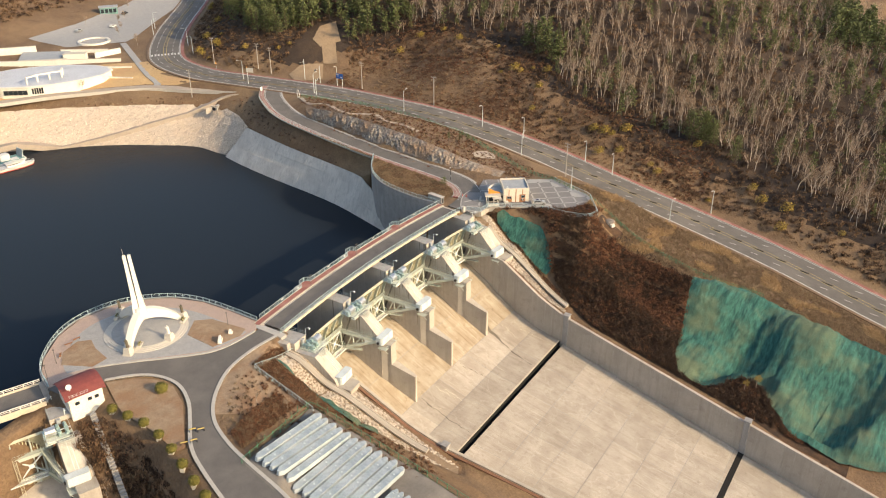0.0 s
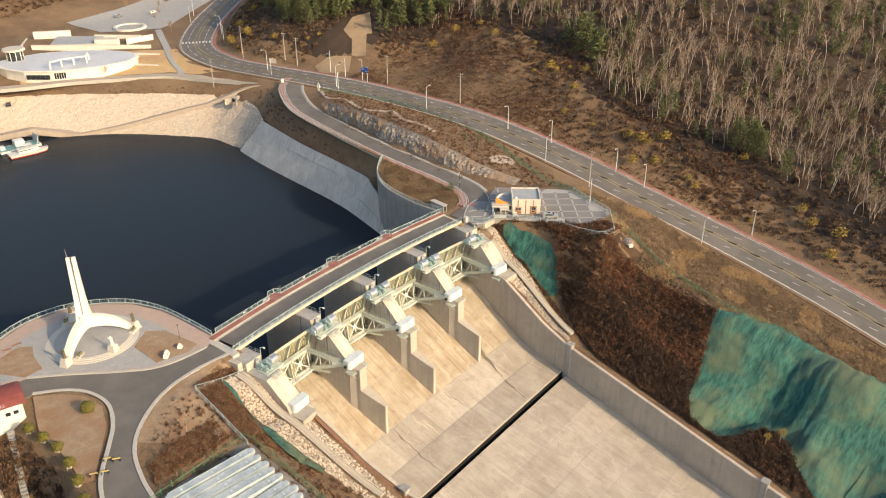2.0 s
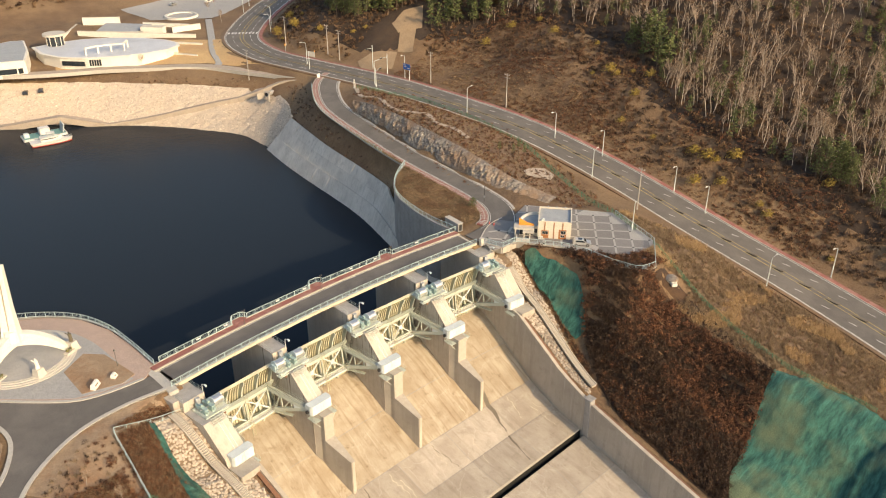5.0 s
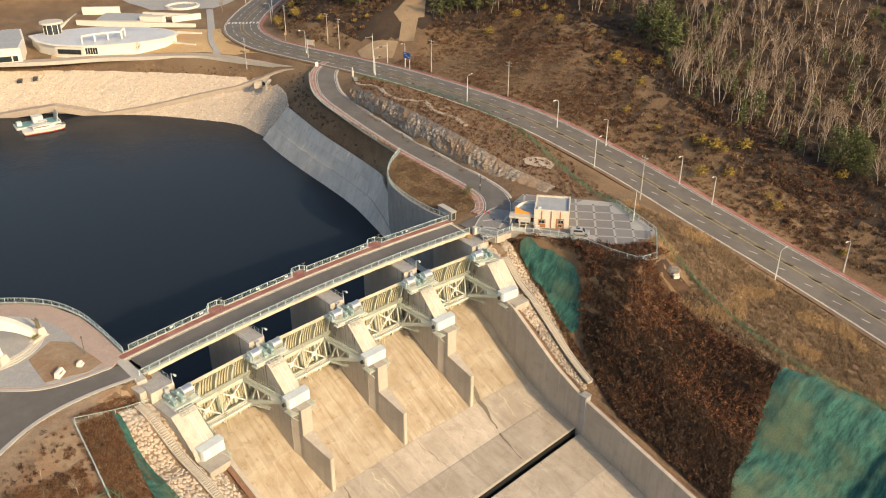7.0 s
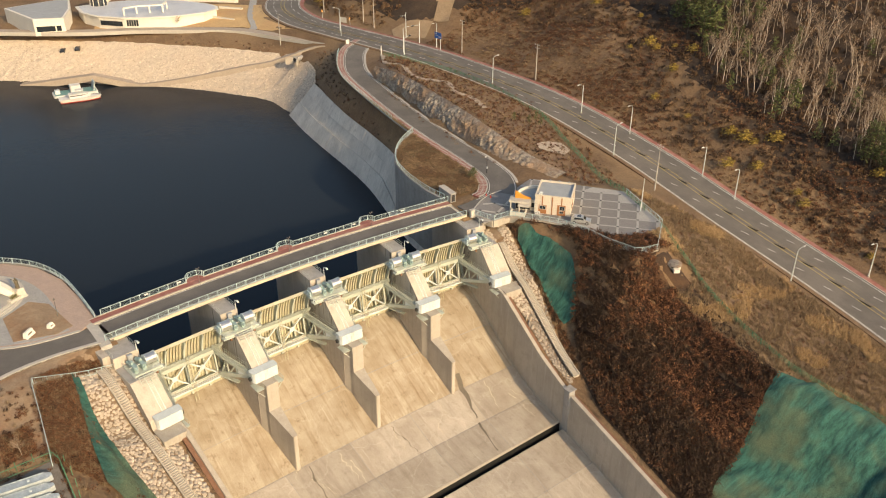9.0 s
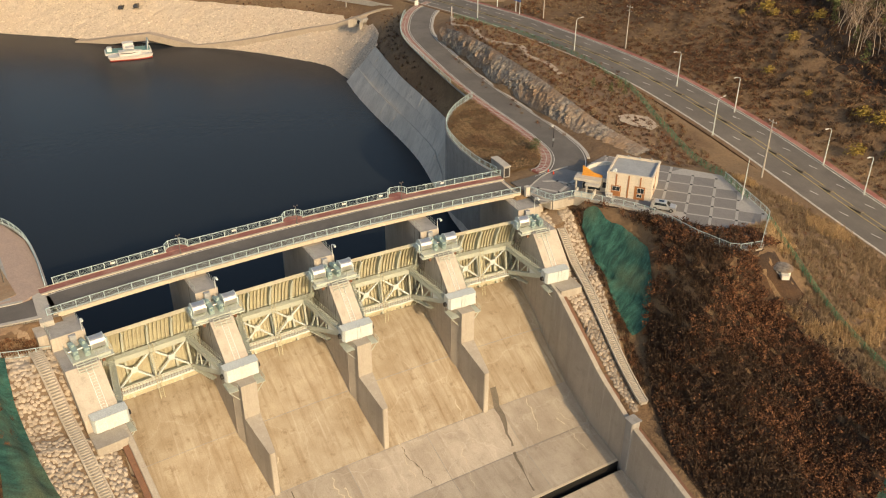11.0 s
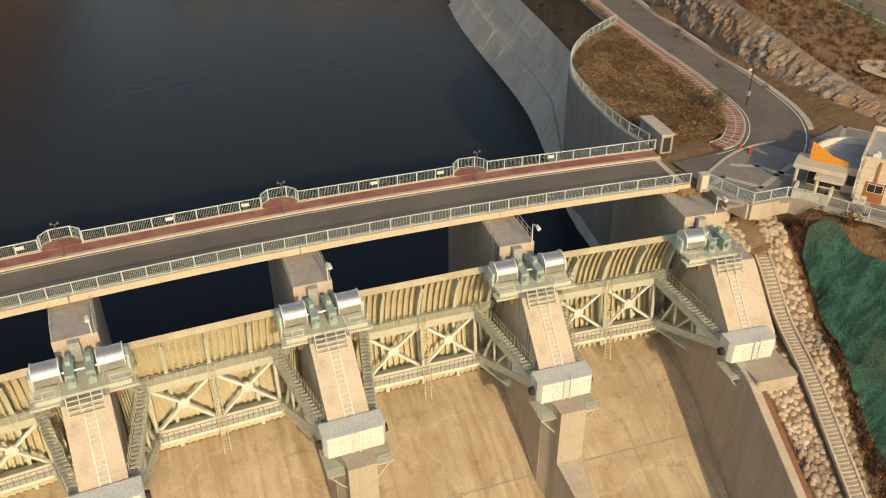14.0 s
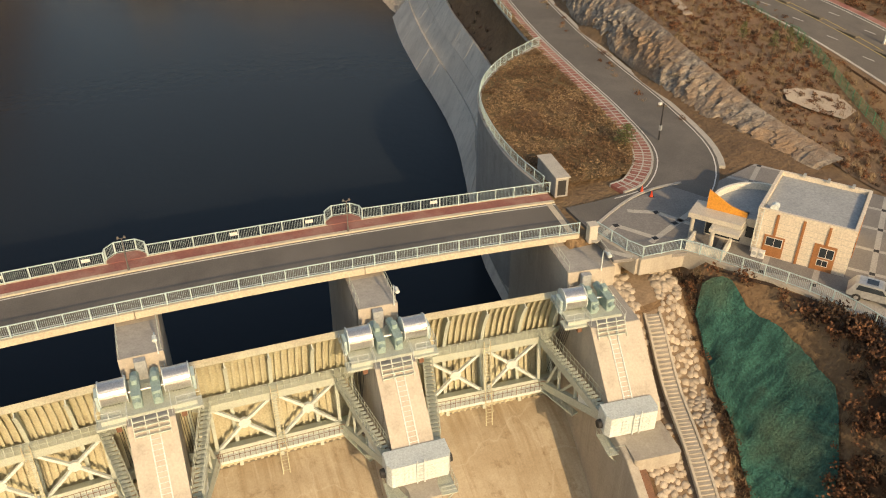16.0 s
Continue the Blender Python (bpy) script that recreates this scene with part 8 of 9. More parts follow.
def street_lamp(x, y, z, a, h=9.0):
    l = thing("street_lamp", "pale grey street lamp with a single curved arm", "street lamp", pose(x, y, z, 0, 0, a), "street lamps")
    Geo().cone((0, 0, -0.3), (0, 0, h - 0.6), 0.16, 0.08, 8).ob("pole", M_cap, l)
    Geo().bar((0, 0, h - 0.7), (0.3, 0, h - 0.15), 0.1, n=6).bar((0.3, 0, h - 0.15), (1.7, 0, h + 0.1), 0.09, n=6).ob("arm", M_cap, l)
    Geo().prism([(1.55, -0.14), (2.4, -0.1), (2.5, 0), (2.4, 0.1), (1.55, 0.14)], h + 0.02, h + 0.2).ob("lamp_head", M_line, l)
    Geo().box(-0.25, 0.25, -0.25, 0.25, -0.4, 0.15, c=0.05).ob("footing", M_conc, l)
    return l


def utility_pole(x, y, z, a, h=12.5, cans=False):
    l = thing("utility_pole", "tall concrete utility pole with crossarms" + (" and transformer cans" if cans else ""), "utility pole", pose(x, y, z, 0, 0, a), "utility poles")
    Geo().cone((0, 0, -0.6), (0, 0, h), 0.2, 0.11, 8).ob("pole", M_pole, l)
    for zz in (h - 0.5, h - 1.5):
        Geo().bar((0, -1.1, zz), (0, 1.1, zz), 0.12).ob("crossarm", M_pole, l)
    for w in (-1.0, 0.0, 1.0):
        Geo().cone((0, w, h - 0.5), (0, w, h - 0.15), 0.09, 0.05, 6).ob("insulator", M_line, l)
    if cans:
        for w in (-0.55, 0.55):
            Geo().cone((0.3, w, h - 4.2), (0.3, w, h - 3.0), 0.32, 0.32, 10).ob("transformer", M_roofgrey, l)
        Geo().box(-0.1, 0.5, -1.0, 1.0, h - 4.35, h - 4.2).ob("bracket", M_pole, l)
    return l


for x, y in ((122.5, 56.5), (115.4, 28.5), (103.5, 4.3), (118.2, 11.2), (92.5, -19.2), (117.6, -15.9), (115.9, -27.8), (97.9, -56.7), (117.3, -65.6), (112.5, 177), (82, 160), (115.4, 150.6),
             (104.3, 107), (120.3, 93), (114.8, 142), (102.3, 147.5), (118.4, 105.6), (108, 61.8)):
    d, z, _ = HWd(x, y)
    if d < 10.5:
        street_lamp(x, y, z, to_road(x, y))
    else:
        utility_pole(x, y, ground_at(x, y), to_road(x, y), cans=abs(x - 117.6) < 0.1)
for x, y in ((120, 200), (131, 216), (137, 250), (121, 232), (148, 262)):
    d, z, _ = HWd(x, y)
    if d > 7.2:
        street_lamp(x, y, ground_at(x, y), to_road(x, y), 9)
lm = thing("cctv_lamp", "slim dark lamp post with a camera head at the road's edge", "lamp post", pose(59.9, 8.6, 0.15, 0, 0, 200))
Geo().cone((0, 0, 0), (0, 0, 4.6), 0.1, 0.06, 8).ob("pole", M_dark, lm)
Geo().bar((0, 0, 4.4), (0.7, 0, 4.7), 0.07).ob("arm", M_dark, lm)
Geo().box(0.5, 1.0, -0.14, 0.14, 4.62, 4.86, c=0.04).ob("lamp_head", M_line, lm)
Geo().box(-0.16, 0.1, -0.14, 0.14, 1.2, 1.8).ob("junction_box", M_roofgrey, lm)
fp = thing("pole_mast", "slim white mast at the parking's edge", "mast", pose(74.2, -29.5, ground_at(74.2, -29.5)))
Geo().cone((0, 0, -0.5), (0, 0, 8.5), 0.13, 0.06, 8).ob("pole", M_cap, fp)
Geo().box(-0.18, 0.18, -0.1, 0.1, 1.2, 1.9).ob("meter_box", M_line, fp)

M_blue = mat("blue_sign", (0.03, 0.13, 0.45), (0.03, 0.11, 0.38), 0.5)
for x, y, w, h, top, m, lab in ((117.0, 101.4, 3.6, 2.2, 6.6, M_blue, "blue direction sign on a single post"), (98.6, 140.8, 3.4, 2.0, 7.5, M_stone, "pale board sign on a single tall post"), (93.9, 128.1, 1.6, 1.6, 2.2, M_line, "small white board at the junction corner")):
    a = to_road(x, y)
    sg = thing("road_sign", lab, "road sign", pose(x, y, max(ground_at(x, y), HWd(x, y)[1] - 0.3), 0, 0, a + 90 if w > 2 else a))
    Geo().cone((0, 0, -0.5), (0, 0, top), 0.12, 0.1, 8).ob("post", M_cap, sg)
    bd = Geo().box(-w * 0.85, w * 0.15, -0.2, -0.1, top - h, top, c=0.03).ob("board", m, sg)
    if m is M_blue:
        Geo().box(-w * 0.78, -w * 0.45, -0.205, -0.215, top - 0.6, top - 0.35).box(-w * 0.7, -w * 0.3, -0.205, -0.215, top - 1.2, top - 1.0).box(-w * 0.25, w * 0.08, -0.205, -0.215, top - 1.7, top - 1.4).ob("writing_bar", M_line, bd)
for x, y, h in ((102.8, 104.5, 7.0), (116.7, 114, 8.0), (117.4, 123.7, 9.5)):
    sm = thing("signal_mast", "pale signal mast with a cantilever arm at the junction", "traffic signal", pose(x, y, HWd(x, y)[1], 0, 0, to_road(x, y)), "signal masts")
    Geo().cone((0, 0, -0.3), (0, 0, h), 0.16, 0.1, 8).ob("pole", M_cap, sm)
    Geo().bar((0, 0, h - 1.2), (4.2, 0, h - 0.7), 0.12, n=6).ob("arm", M_cap, sm)
    Geo().box(3.0, 4.2, -0.16, 0.16, h - 1.15, h - 0.75, c=0.05).ob("signal_head", M_dark, sm)
for d, o in ((0.38, -9.9), (0.415, -9.9)):
    m = on_road(HIGHWAY, HL * d, o, 0.0)
    ws = thing("warning_sign", "triangular orange warning sign on a post", "road sign", m, "warning signs")
    Geo().cone((0, 0, -0.3), (0, 0, 2.6), 0.05, 0.05, 6).ob("post", M_cap, ws)
    Geo().extrude([(-0.55, 2.3), (0.55, 2.3), (0, 3.25)], -0.03, 0.03, lambda u, v, z: (u - 0.08, v, z)).ob("plate", M_orange, ws)

FENCES = {"mesh_fence": ([(95, 106), (100, 94), (104, 79), (105, 62), (104, 46), (99.5, 30), (94, 17), (88, 2), (82, -13), (75, -30)], 1.5), "low_fence": ([(71.6, -37.5), (68.8, -47.7), (66.4, -58.3), (64.5, -68), (64.0, -76.4), (65.5, -84.2), (68, -96)], 1.3)}
for nm, (ln, h) in FENCES.items():
    fe = thing(nm, "green wire mesh fence along the top of the slope", "fence")
    l = resample([(x, y, 0) for x, y in ln], 2.2)
    l = [(x, y, ground_at(x, y)) for x, y, _ in l]
    me = None
    for x, y, z in l:
        if me is None:
            o = Geo().box(-0.04, 0.04, -0.04, 0.04, -0.4, h + 0.1).ob("fence_post", M_fence, fe)
            me = o.data
        else:
            o = child("fence_post", me, fe)
        o.matrix_world = pose(x, y, z)
    g = Geo()
    for a, b in zip(l[:-1], l[1:]):
        a, b = Vector(a), Vector(b)
        for k in range(5):
            zz = Vector((0, 0, 0.1 + (h - 0.1) * k / 4))
            g.bar(a + zz, b + zz, 0.08, n=3)
        for k in range(8):
            q = a.lerp(b, (k + 0.5) / 8)
            g.bar(q + Vector((0, 0, 0.1)), q + Vector((0, 0, h)), 0.03, n=3)
    tagged(g.ob("mesh_wire", M_fence, fe), kind="stuff")

# ---------------------------------------------------------------- dry grass cover
# litter colour darkened to carry the shade between the slope's shrubs
M_shaded_litter = mat("shaded_leaf_litter", (0.062, 0.036, 0.021), (0.036, 0.023, 0.015), 0.95, 0.5, 3, 0.9, depth=0.2, third=(0.095, 0.052, 0.026), big=0.1)
for nm, poly, m, lab in (("knoll_grass", [(97, 104), (101, 90), (103.5, 77), (104, 62), (103, 46), (98.5, 30), (93, 17), (87, 2), (81, -13), (75, -11), (75.5, 8), (75.5, 20), (76.5, 33), (78.6, 50), (80, 62), (81.5, 76), (83, 90), (89, 101)], M_straw, "withered reddish-brown grass on the knoll"),
                         ("slope_litter", [(48.5, -15), (54, -23), (61, -35), (66, -38), (64, -60), (60.6, -76), (44, -80), (41, -88), (50, -94), (48, -99), (38, -108), (36, -130), (24.5, -130), (29.6, -104), (32.0, -80), (35.0, -56), (38.6, -47.6), (45.5, -38), (50, -36), (54, -29), (52.5, -20)], M_shaded_litter, "leaf litter of the slope, darkened with the shade between the shrubs"),
                         ("verge_grass", [(76, -28), (81, -17), (86, -32), (84, -52), (82, -75), (84, -100), (72, -100), (67, -84), (66, -70), (69, -50), (73, -36)], M_straw, "tall straw-coloured verge grass below the highway")):
    tagged(drape(nm, poly, 0.1, 1.6, m, rise=lambda x, y: 0.12 * noise.noise(Vector((x * 0.5, y * 0.5, 3)))), lab, "grass", kind="structure")

# ---------------------------------------------------------------- trees
def tube(V, F, a, b, r0, r1, n=3):
    a, b = Vector(a), Vector(b)
    z = (b - a).normalized()
    s = z.cross(Vector((0.3, 0.2, 1))).normalized()
    t = s.cross(z)
    o = len(V)
    for c, r in ((a, r0), (b, r1)):
        V += [tuple(c + (s * math.cos(2 * math.pi * i / n) + t * math.sin(2 * math.pi * i / n)) * r) for i in range(n)]
    for i in range(n):
        k = (i + 1) % n
        F += [(o + i, o + k, o + n + k), (o + i, o + n + k, o + n + i)]


def bare_tree(seed, h, stems=2, spread=0.3, twigs=4, lean=False):
    """Trunk and leafless crown of a tree, as two (V, F) pairs: a trunk that forks into leaders, limbs and fine twigs."""
    rr = random.Random(seed)
    TV, TF, CV, CF = [], [], [], []
    r = 0.0115 * h * rr.uniform(0.8, 1.15)
    p, d = Vector((0, 0, -0.4)), Vector((rr.gauss(0, 0.08), rr.gauss(0, 0.08), 1)).normalized()
    fork = h * rr.uniform(0.28, 0.5)
    for i in range(3):
        q = p + d * (fork / 3)
        tube(TV, TF, p, q, r * (1 - 0.1 * i), r * (0.9 - 0.1 * i), 3 if lean else 4)
        d = (d + Vector((rr.gauss(0, 0.07), rr.gauss(0, 0.07), 0))).normalized()
        p = q
    limbs = []
    for s in range(stems):
        a = rr.uniform(0, 2.0) + 6.28 * s / stems
        t = rr.uniform(0.12, 0.34) * (stems > 1)
        e, q, rl = (d + Vector((math.cos(a) * t, math.sin(a) * t, 0))).normalized(), p.copy(), r * (0.68 if stems > 1 else 0.75)
        L = (h - fork) * rr.uniform(0.8, 1.0)
        for i in range(4):
            q2 = q + e * L / 4
            tube(TV, TF, q, q2, rl * (1 - i * 0.22), rl * (0.78 - i * 0.22) + 0.008, 3)
            for k in range(3):
                limbs.append((q.lerp(q2, rr.random()), e, L * (0.9 - i * 0.17) * spread, rl * (1 - i * 0.2) * 0.4))
            e = (e + Vector((rr.gauss(0, 0.1), rr.gauss(0, 0.1), 0.08))).normalized()
            q = q2
    for b0, e, L, rb in limbs:
        az = rr.uniform(0, 6.3)
        dd = (e * rr.uniform(0.5, 1.0) + Vector((math.cos(az) * 0.75, math.sin(az) * 0.75, 0.15))).normalized()
        L = L * rr.uniform(0.7, 1.25) + 0.5
        b1 = b0 + dd * L
        if lean:
            w = dd.cross(Vector((rr.gauss(0, 1), rr.gauss(0, 1), rr.gauss(0, 1)))).normalized() * max(rb, 0.035)
            o = len(CV)
            CV += [tuple(b0 - w), tuple(b0 + w), tuple(b1)]
            CF.append((o, o + 1, o + 2))
        else:
            tube(CV, CF, b0, b1, max(rb, 0.025), 0.014, 3)
        for j in range(twigs):
            c0 = b0.lerp(b1, rr.uniform(0.25, 1.0))
            f = (dd + Vector((rr.gauss(0, 0.5), rr.gauss(0, 0.5), rr.gauss(0.3, 0.3)))).normalized() * L * rr.uniform(0.4, 0.75)
            for w0, c1, f1 in ((0.055 if lean else 0.032, c0, f), (0.045 if lean else 0.026, c0 + f * 0.4, (f.normalized() + Vector((rr.gauss(0, 0.5), rr.gauss(0, 0.5), rr.gauss(0.2, 0.3)))).normalized() * L * 0.35), (0.026, c0 + f * 0.7, (f.normalized() + Vector((rr.gauss(0, 0.5), rr.gauss(0, 0.5), rr.gauss(0.2, 0.3)))).normalized() * L * 0.3)):
                w = f1.cross(Vector((rr.gauss(0, 1), rr.gauss(0, 1), rr.gauss(0, 1)))).normalized() * w0
                o = len(CV)
                CV += [tuple(c1 - w), tuple(c1 + w), tuple(c1 + f1)]
                CF.append((o, o + 1, o + 2))
    return (np.array(TV), np.array(TF)), (np.array(CV), np.array(CF))


def pine_tree(seed, h, n=120, leaf=1.0):
    rr = random.Random(seed)
    TV, TF, CV, CF = [], [], [], []
    tube(TV, TF, (0, 0, -0.5), (rr.uniform(-0.3, 0.3), rr.uniform(-0.3, 0.3), h * 0.96), 0.02 * h, 0.03, 5)
    for i in range(n):
        u = 0.22 + 0.78 * (i + 0.5) / n
        R = h * (0.17 * (1 - u) ** 0.75 + 0.025) * rr.uniform(0.3, 1.2)
        az = rr.uniform(0, 6.3)
        c = Vector((math.cos(az) * R, math.sin(az) * R, h * u - R * 0.12))
        if i % 3 == 0:
            tube(TV, TF, (0, 0, h * u), c, 0.05, 0.02, 3)
        for k in range(4):
            dd = Vector((math.cos(az) + rr.gauss(0, 0.8), math.sin(az) + rr.gauss(0, 0.8), rr.gauss(0.25, 0.5))).normalized() * h * rr.uniform(0.025, 0.042) * leaf
            w = dd.cross(Vector((rr.gauss(0, 1), rr.gauss(0, 1), rr.gauss(0, 1)))).normalized() * h * 0.011 * leaf
            b = c + Vector((rr.gauss(0, 0.4), rr.gauss(0, 0.4), rr.gauss(0, 0.25)))
            o = len(CV)
            CV += [tuple(b - dd * 0.6), tuple(b + w), tuple(b + dd), tuple(b - w)]
            CF += [(o, o + 1, o + 2), (o, o + 2, o + 3)]
    return (np.array(TV), np.array(TF)), (np.array(CV), np.array(CF))


M_paletrunk = isl(mat("pale_birch_bark", (0.60, 0.53, 0.44), (0.42, 0.36, 0.29), 0.9, 2, 9, 0.1), 0.3)
BARE = [bare_tree(10 + i, 11, 1 + i % 3, 0.36) for i in range(7)]
BARE_LEAN = [bare_tree(210 + i, 11, 1 + i % 3, 0.38, 2, True) for i in range(9)]
PINE_LEAN = [pine_tree(230 + i, 10, 38, 2.1) for i in range(5)]
PINE = [pine_tree(30 + i, 10, 150) for i in range(5)]


def shapes(kinds, mt, mc):
    out = []
    for t, c in kinds:
        a, b = tri_ob("trunk", *t, mt), tri_ob("crown", *c, mc)
        out.append((a.data, b.data))
        bpy.data.objects.remove(a)
        bpy.data.objects.remove(b)
    return out


BARE_ME, PINE_ME = shapes(BARE, M_paletrunk, M_twig), shapes(PINE, M_barkdark, M_pine)


def plant(places, kinds, meshes, singles, nm, label, wood, wood_label, cat, mt, mc):
    """The first few of the places become trees of their own, the rest one wood."""
    for i, (x, y, z, sc, a) in enumerate(places[:singles]):
        t = thing(nm, label, cat, Matrix.Translation((x, y, z)) @ Matrix.Rotation(a, 4, "Z") @ Matrix.Diagonal((sc, sc, sc, 1)), nm + "s on the hill")
        child("trunk", meshes[i % len(meshes)][0], t)
        child("crown", meshes[i % len(meshes)][1], t)
    rest = places[singles:]
    if rest:
        e = thing(wood, wood_label, "woodland", kind="stuff")
        for k, m, pn in ((0, mt, "trunk"), (1, mc, "crown")):
            o = scatter(pn, [q[k] for q in kinds], rest, m, "", "")
            o.parent = e


rs = random.Random(77)
FIELD = [(108, 112), (135, 112), (162, 138), (150, 147), (112, 138)]
X = np.array([rs.uniform(85, 330) for _ in range(60000)])
Y = np.array([rs.uniform(-170, 340) for _ in range(60000)])
D, ZR, SIDE = dist_line(HW_C, X, Y)
E_ = D - 7
patch = np.array([noise.noise(Vector((x * 0.018, y * 0.018, 5.0))) for x, y in zip(X, Y)])
bare_p, pine_p, brush_p, gold_p, stub_p = [], [], [], [], []
for x, y, d, e, s, q in zip(X, Y, D, E_, SIDE, patch):
    if s > 0 or e < 5:
        continue
    edge = float(forest_edge(y)) + 9 * q
    z = None
    r = rs.random()
    field = within(FIELD, x, y)
    if e > edge and not field and e < 240:
        pine = (y > 104 and q > -0.3) or q > 0.36
        if pine and r < 0.13:
            pine_p.append((e, x, y, rs.uniform(0.8, 1.4)))
        elif not pine and r < (0.15 if e < edge + 60 else 0.06):
            bare_p.append((e, x, y, rs.uniform(0.5, 1.15)))
        elif not pine and 0.15 < r < (0.17 if e < edge + 60 else 0.20):
            pine_p.append((e + 40, x, y, rs.uniform(0.5, 0.95)))
        elif r > (0.62 if e < edge + 60 else 0.8):
            brush_p.append((x, y, rs.uniform(0.8, 1.7)))
    elif not field:
        if e > edge - 24 and r < 0.75 and e > 7:
            (gold_p if r < 0.05 else brush_p).append((x, y, rs.uniform(0.6, 1.4)))
        elif r < 0.8:
            stub_p.append((x, y, rs.uniform(0.35, 1.0)))
hump_p = []
for _ in range(16000):
    x, y = rs.uniform(108, 175), rs.uniform(-60, 118)
    q = noise.noise(Vector((x * 0.05, y * 0.05, 2.0)))
    if q + rs.uniform(-0.5, 0.5) > 0.02:
        hump_p.append((x, y, rs.uniform(0.35, 0.95)))
hx, hy = np.array([p[0] for p in hump_p]), np.array([p[1] for p in hump_p])
hd, _, hs_ = dist_line(HW_C, hx, hy)
hump_p = [p for p, d, sd_, ed in zip(hump_p, hd, hs_, forest_edge(hy)) if sd_ < 0 and 10 < d < ed + 12 and not within(FIELD, p[0], p[1])]
for l in (bare_p, pine_p):
    l.sort()
fin = lambda l: [(x, y, ground_at(x, y), sc, rs.uniform(0, 6.3)) for _, x, y, sc in l]
plant(fin(bare_p), BARE_LEAN, BARE_ME, 260, "bare_tree", "tall leafless tree with pale grey trunk and fine twigs", "bare_woodland", "dense leafless winter woodland with pale trunks", "tree", M_paletrunk, M_twig)
plant(fin(pine_p), PINE_LEAN, PINE_ME, 120, "pine_tree", "dark green pine with drooping irregular boughs", "pine_woodland", "dense dark green pine woodland on the hill", "tree", M_barkdark, M_pine)

# ---------------------------------------------------------------- shrubs and tufts
SHRUB = [leaf_geo(50 + i, 30, 0.95, 1.3, 0.26, 0.9) for i in range(5)]
TWIGGY = []
for i in range(4):
    rr = random.Random(i)
    V, F = [], []
    for k in range(34):
        a, t = rr.uniform(0, 6.3), rr.uniform(0.1, 0.75)
        b = Vector((rr.gauss(0, 0.25), rr.gauss(0, 0.25), 0))
        d = Vector((math.cos(a) * t, math.sin(a) * t, 1)).normalized() * rr.uniform(0.7, 1.6)
        w = Vector((-math.sin(a), math.cos(a), 0)) * 0.05
        o = len(V)
        V += [tuple(b - w), tuple(b + w), tuple(b + d)]
        F.append((o, o + 1, o + 2))
    TWIGGY.append((np.array(V), np.array(F)))
FLAT = [leaf_geo(150 + i, 22, 1.5, 1.0, 0.28, 0.35) for i in range(4)]
M_brush = isl(mat("brush_twigs", (0.20, 0.12, 0.062), (0.13, 0.08, 0.045), 0.95, 0.5, 3, 0.3), 0.5)
M_stubble = isl(mat("stubble", (0.30, 0.20, 0.11), (0.19, 0.125, 0.07), 0.95, 0.6, 4, 0.2), 0.5)
M_strawtuft = isl(mat("straw_tufts", (0.34, 0.25, 0.155), (0.20, 0.14, 0.085), 0.95, 0.06, 4, 0.2), 0.5)
M_goldtuft = isl(mat("golden_tufts", (0.52, 0.37, 0.205), (0.37, 0.245, 0.125), 0.95, 0.06, 4, 0.2), 0.35)
# dark shrub colour that also stands for bushes out of the sun
M_umber = isl(mat("umber_shaded_leaves", (0.085, 0.047, 0.026), (0.05, 0.032, 0.02), 0.95, 0.5, 3, 0.2), 0.5)
g3 = lambda l: [(x, y, ground_at(x, y) - 0.05, sc, rs.uniform(0, 6.3)) for x, y, sc in l]
scatter("hill_brush", SHRUB + TWIGGY, g3([q for i, q in enumerate(brush_p) if i % 3]), M_brush, "tangled brown brush under the trees", "shrubs")
scatter("hump_shrubs", [leaf_geo(170 + i, 34, 0.95, 1.1, 0.19, 0.9) for i in range(5)], g3(hump_p), M_shrub, "rust-brown withered shrubs on the hillside across the highway", "shrubs")
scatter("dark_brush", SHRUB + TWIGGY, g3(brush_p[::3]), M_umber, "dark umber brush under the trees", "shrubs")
scatter("hill_tussocks", FLAT, g3(stub_p[::3]), M_brush, "brown tussocks on the bare hillside", "grass")
scatter("stubble", FLAT, g3([q for i, q in enumerate(stub_p) if i % 3]), M_stubble, "withered stubble and weeds on the bare hillside", "grass")
for x, y, sc in gold_p[:60]:
    b = thing("yellow_bush", "bushy yellow-leaved shrub on the hillside", "bush", pose(x, y, ground_at(x, y)), "yellow bushes")
    child("crown", bpy.data.meshes["yellow_crown"] if "yellow_crown" in bpy.data.meshes else tri_ob("yellow_crown", *leaf_geo(91, 260, 1.9, 3.2, 0.24), M_yellow).data, b).scale = (sc, sc, sc)
for o in list(bpy.data.objects):
    if o.name.startswith("yellow_crown"):
        bpy.data.objects.remove(o)
SLOPE = [(49, -16), (54, -24), (61, -36), (66, -38), (72, -38), (78, -30), (84, -18), (93, -40), (93, -70), (94, -110), (90, -135), (68, -135), (67, -100), (62, -77), (44, -81.5), (50, -96), (40, -112), (28, -127), (25.5, -127), (30, -104), (32.5, -80), (35.6, -56), (40, -46), (46, -37), (53, -29), (52, -21)]
rust, umber, straw, gold2 = [], [], [], []
n = 0
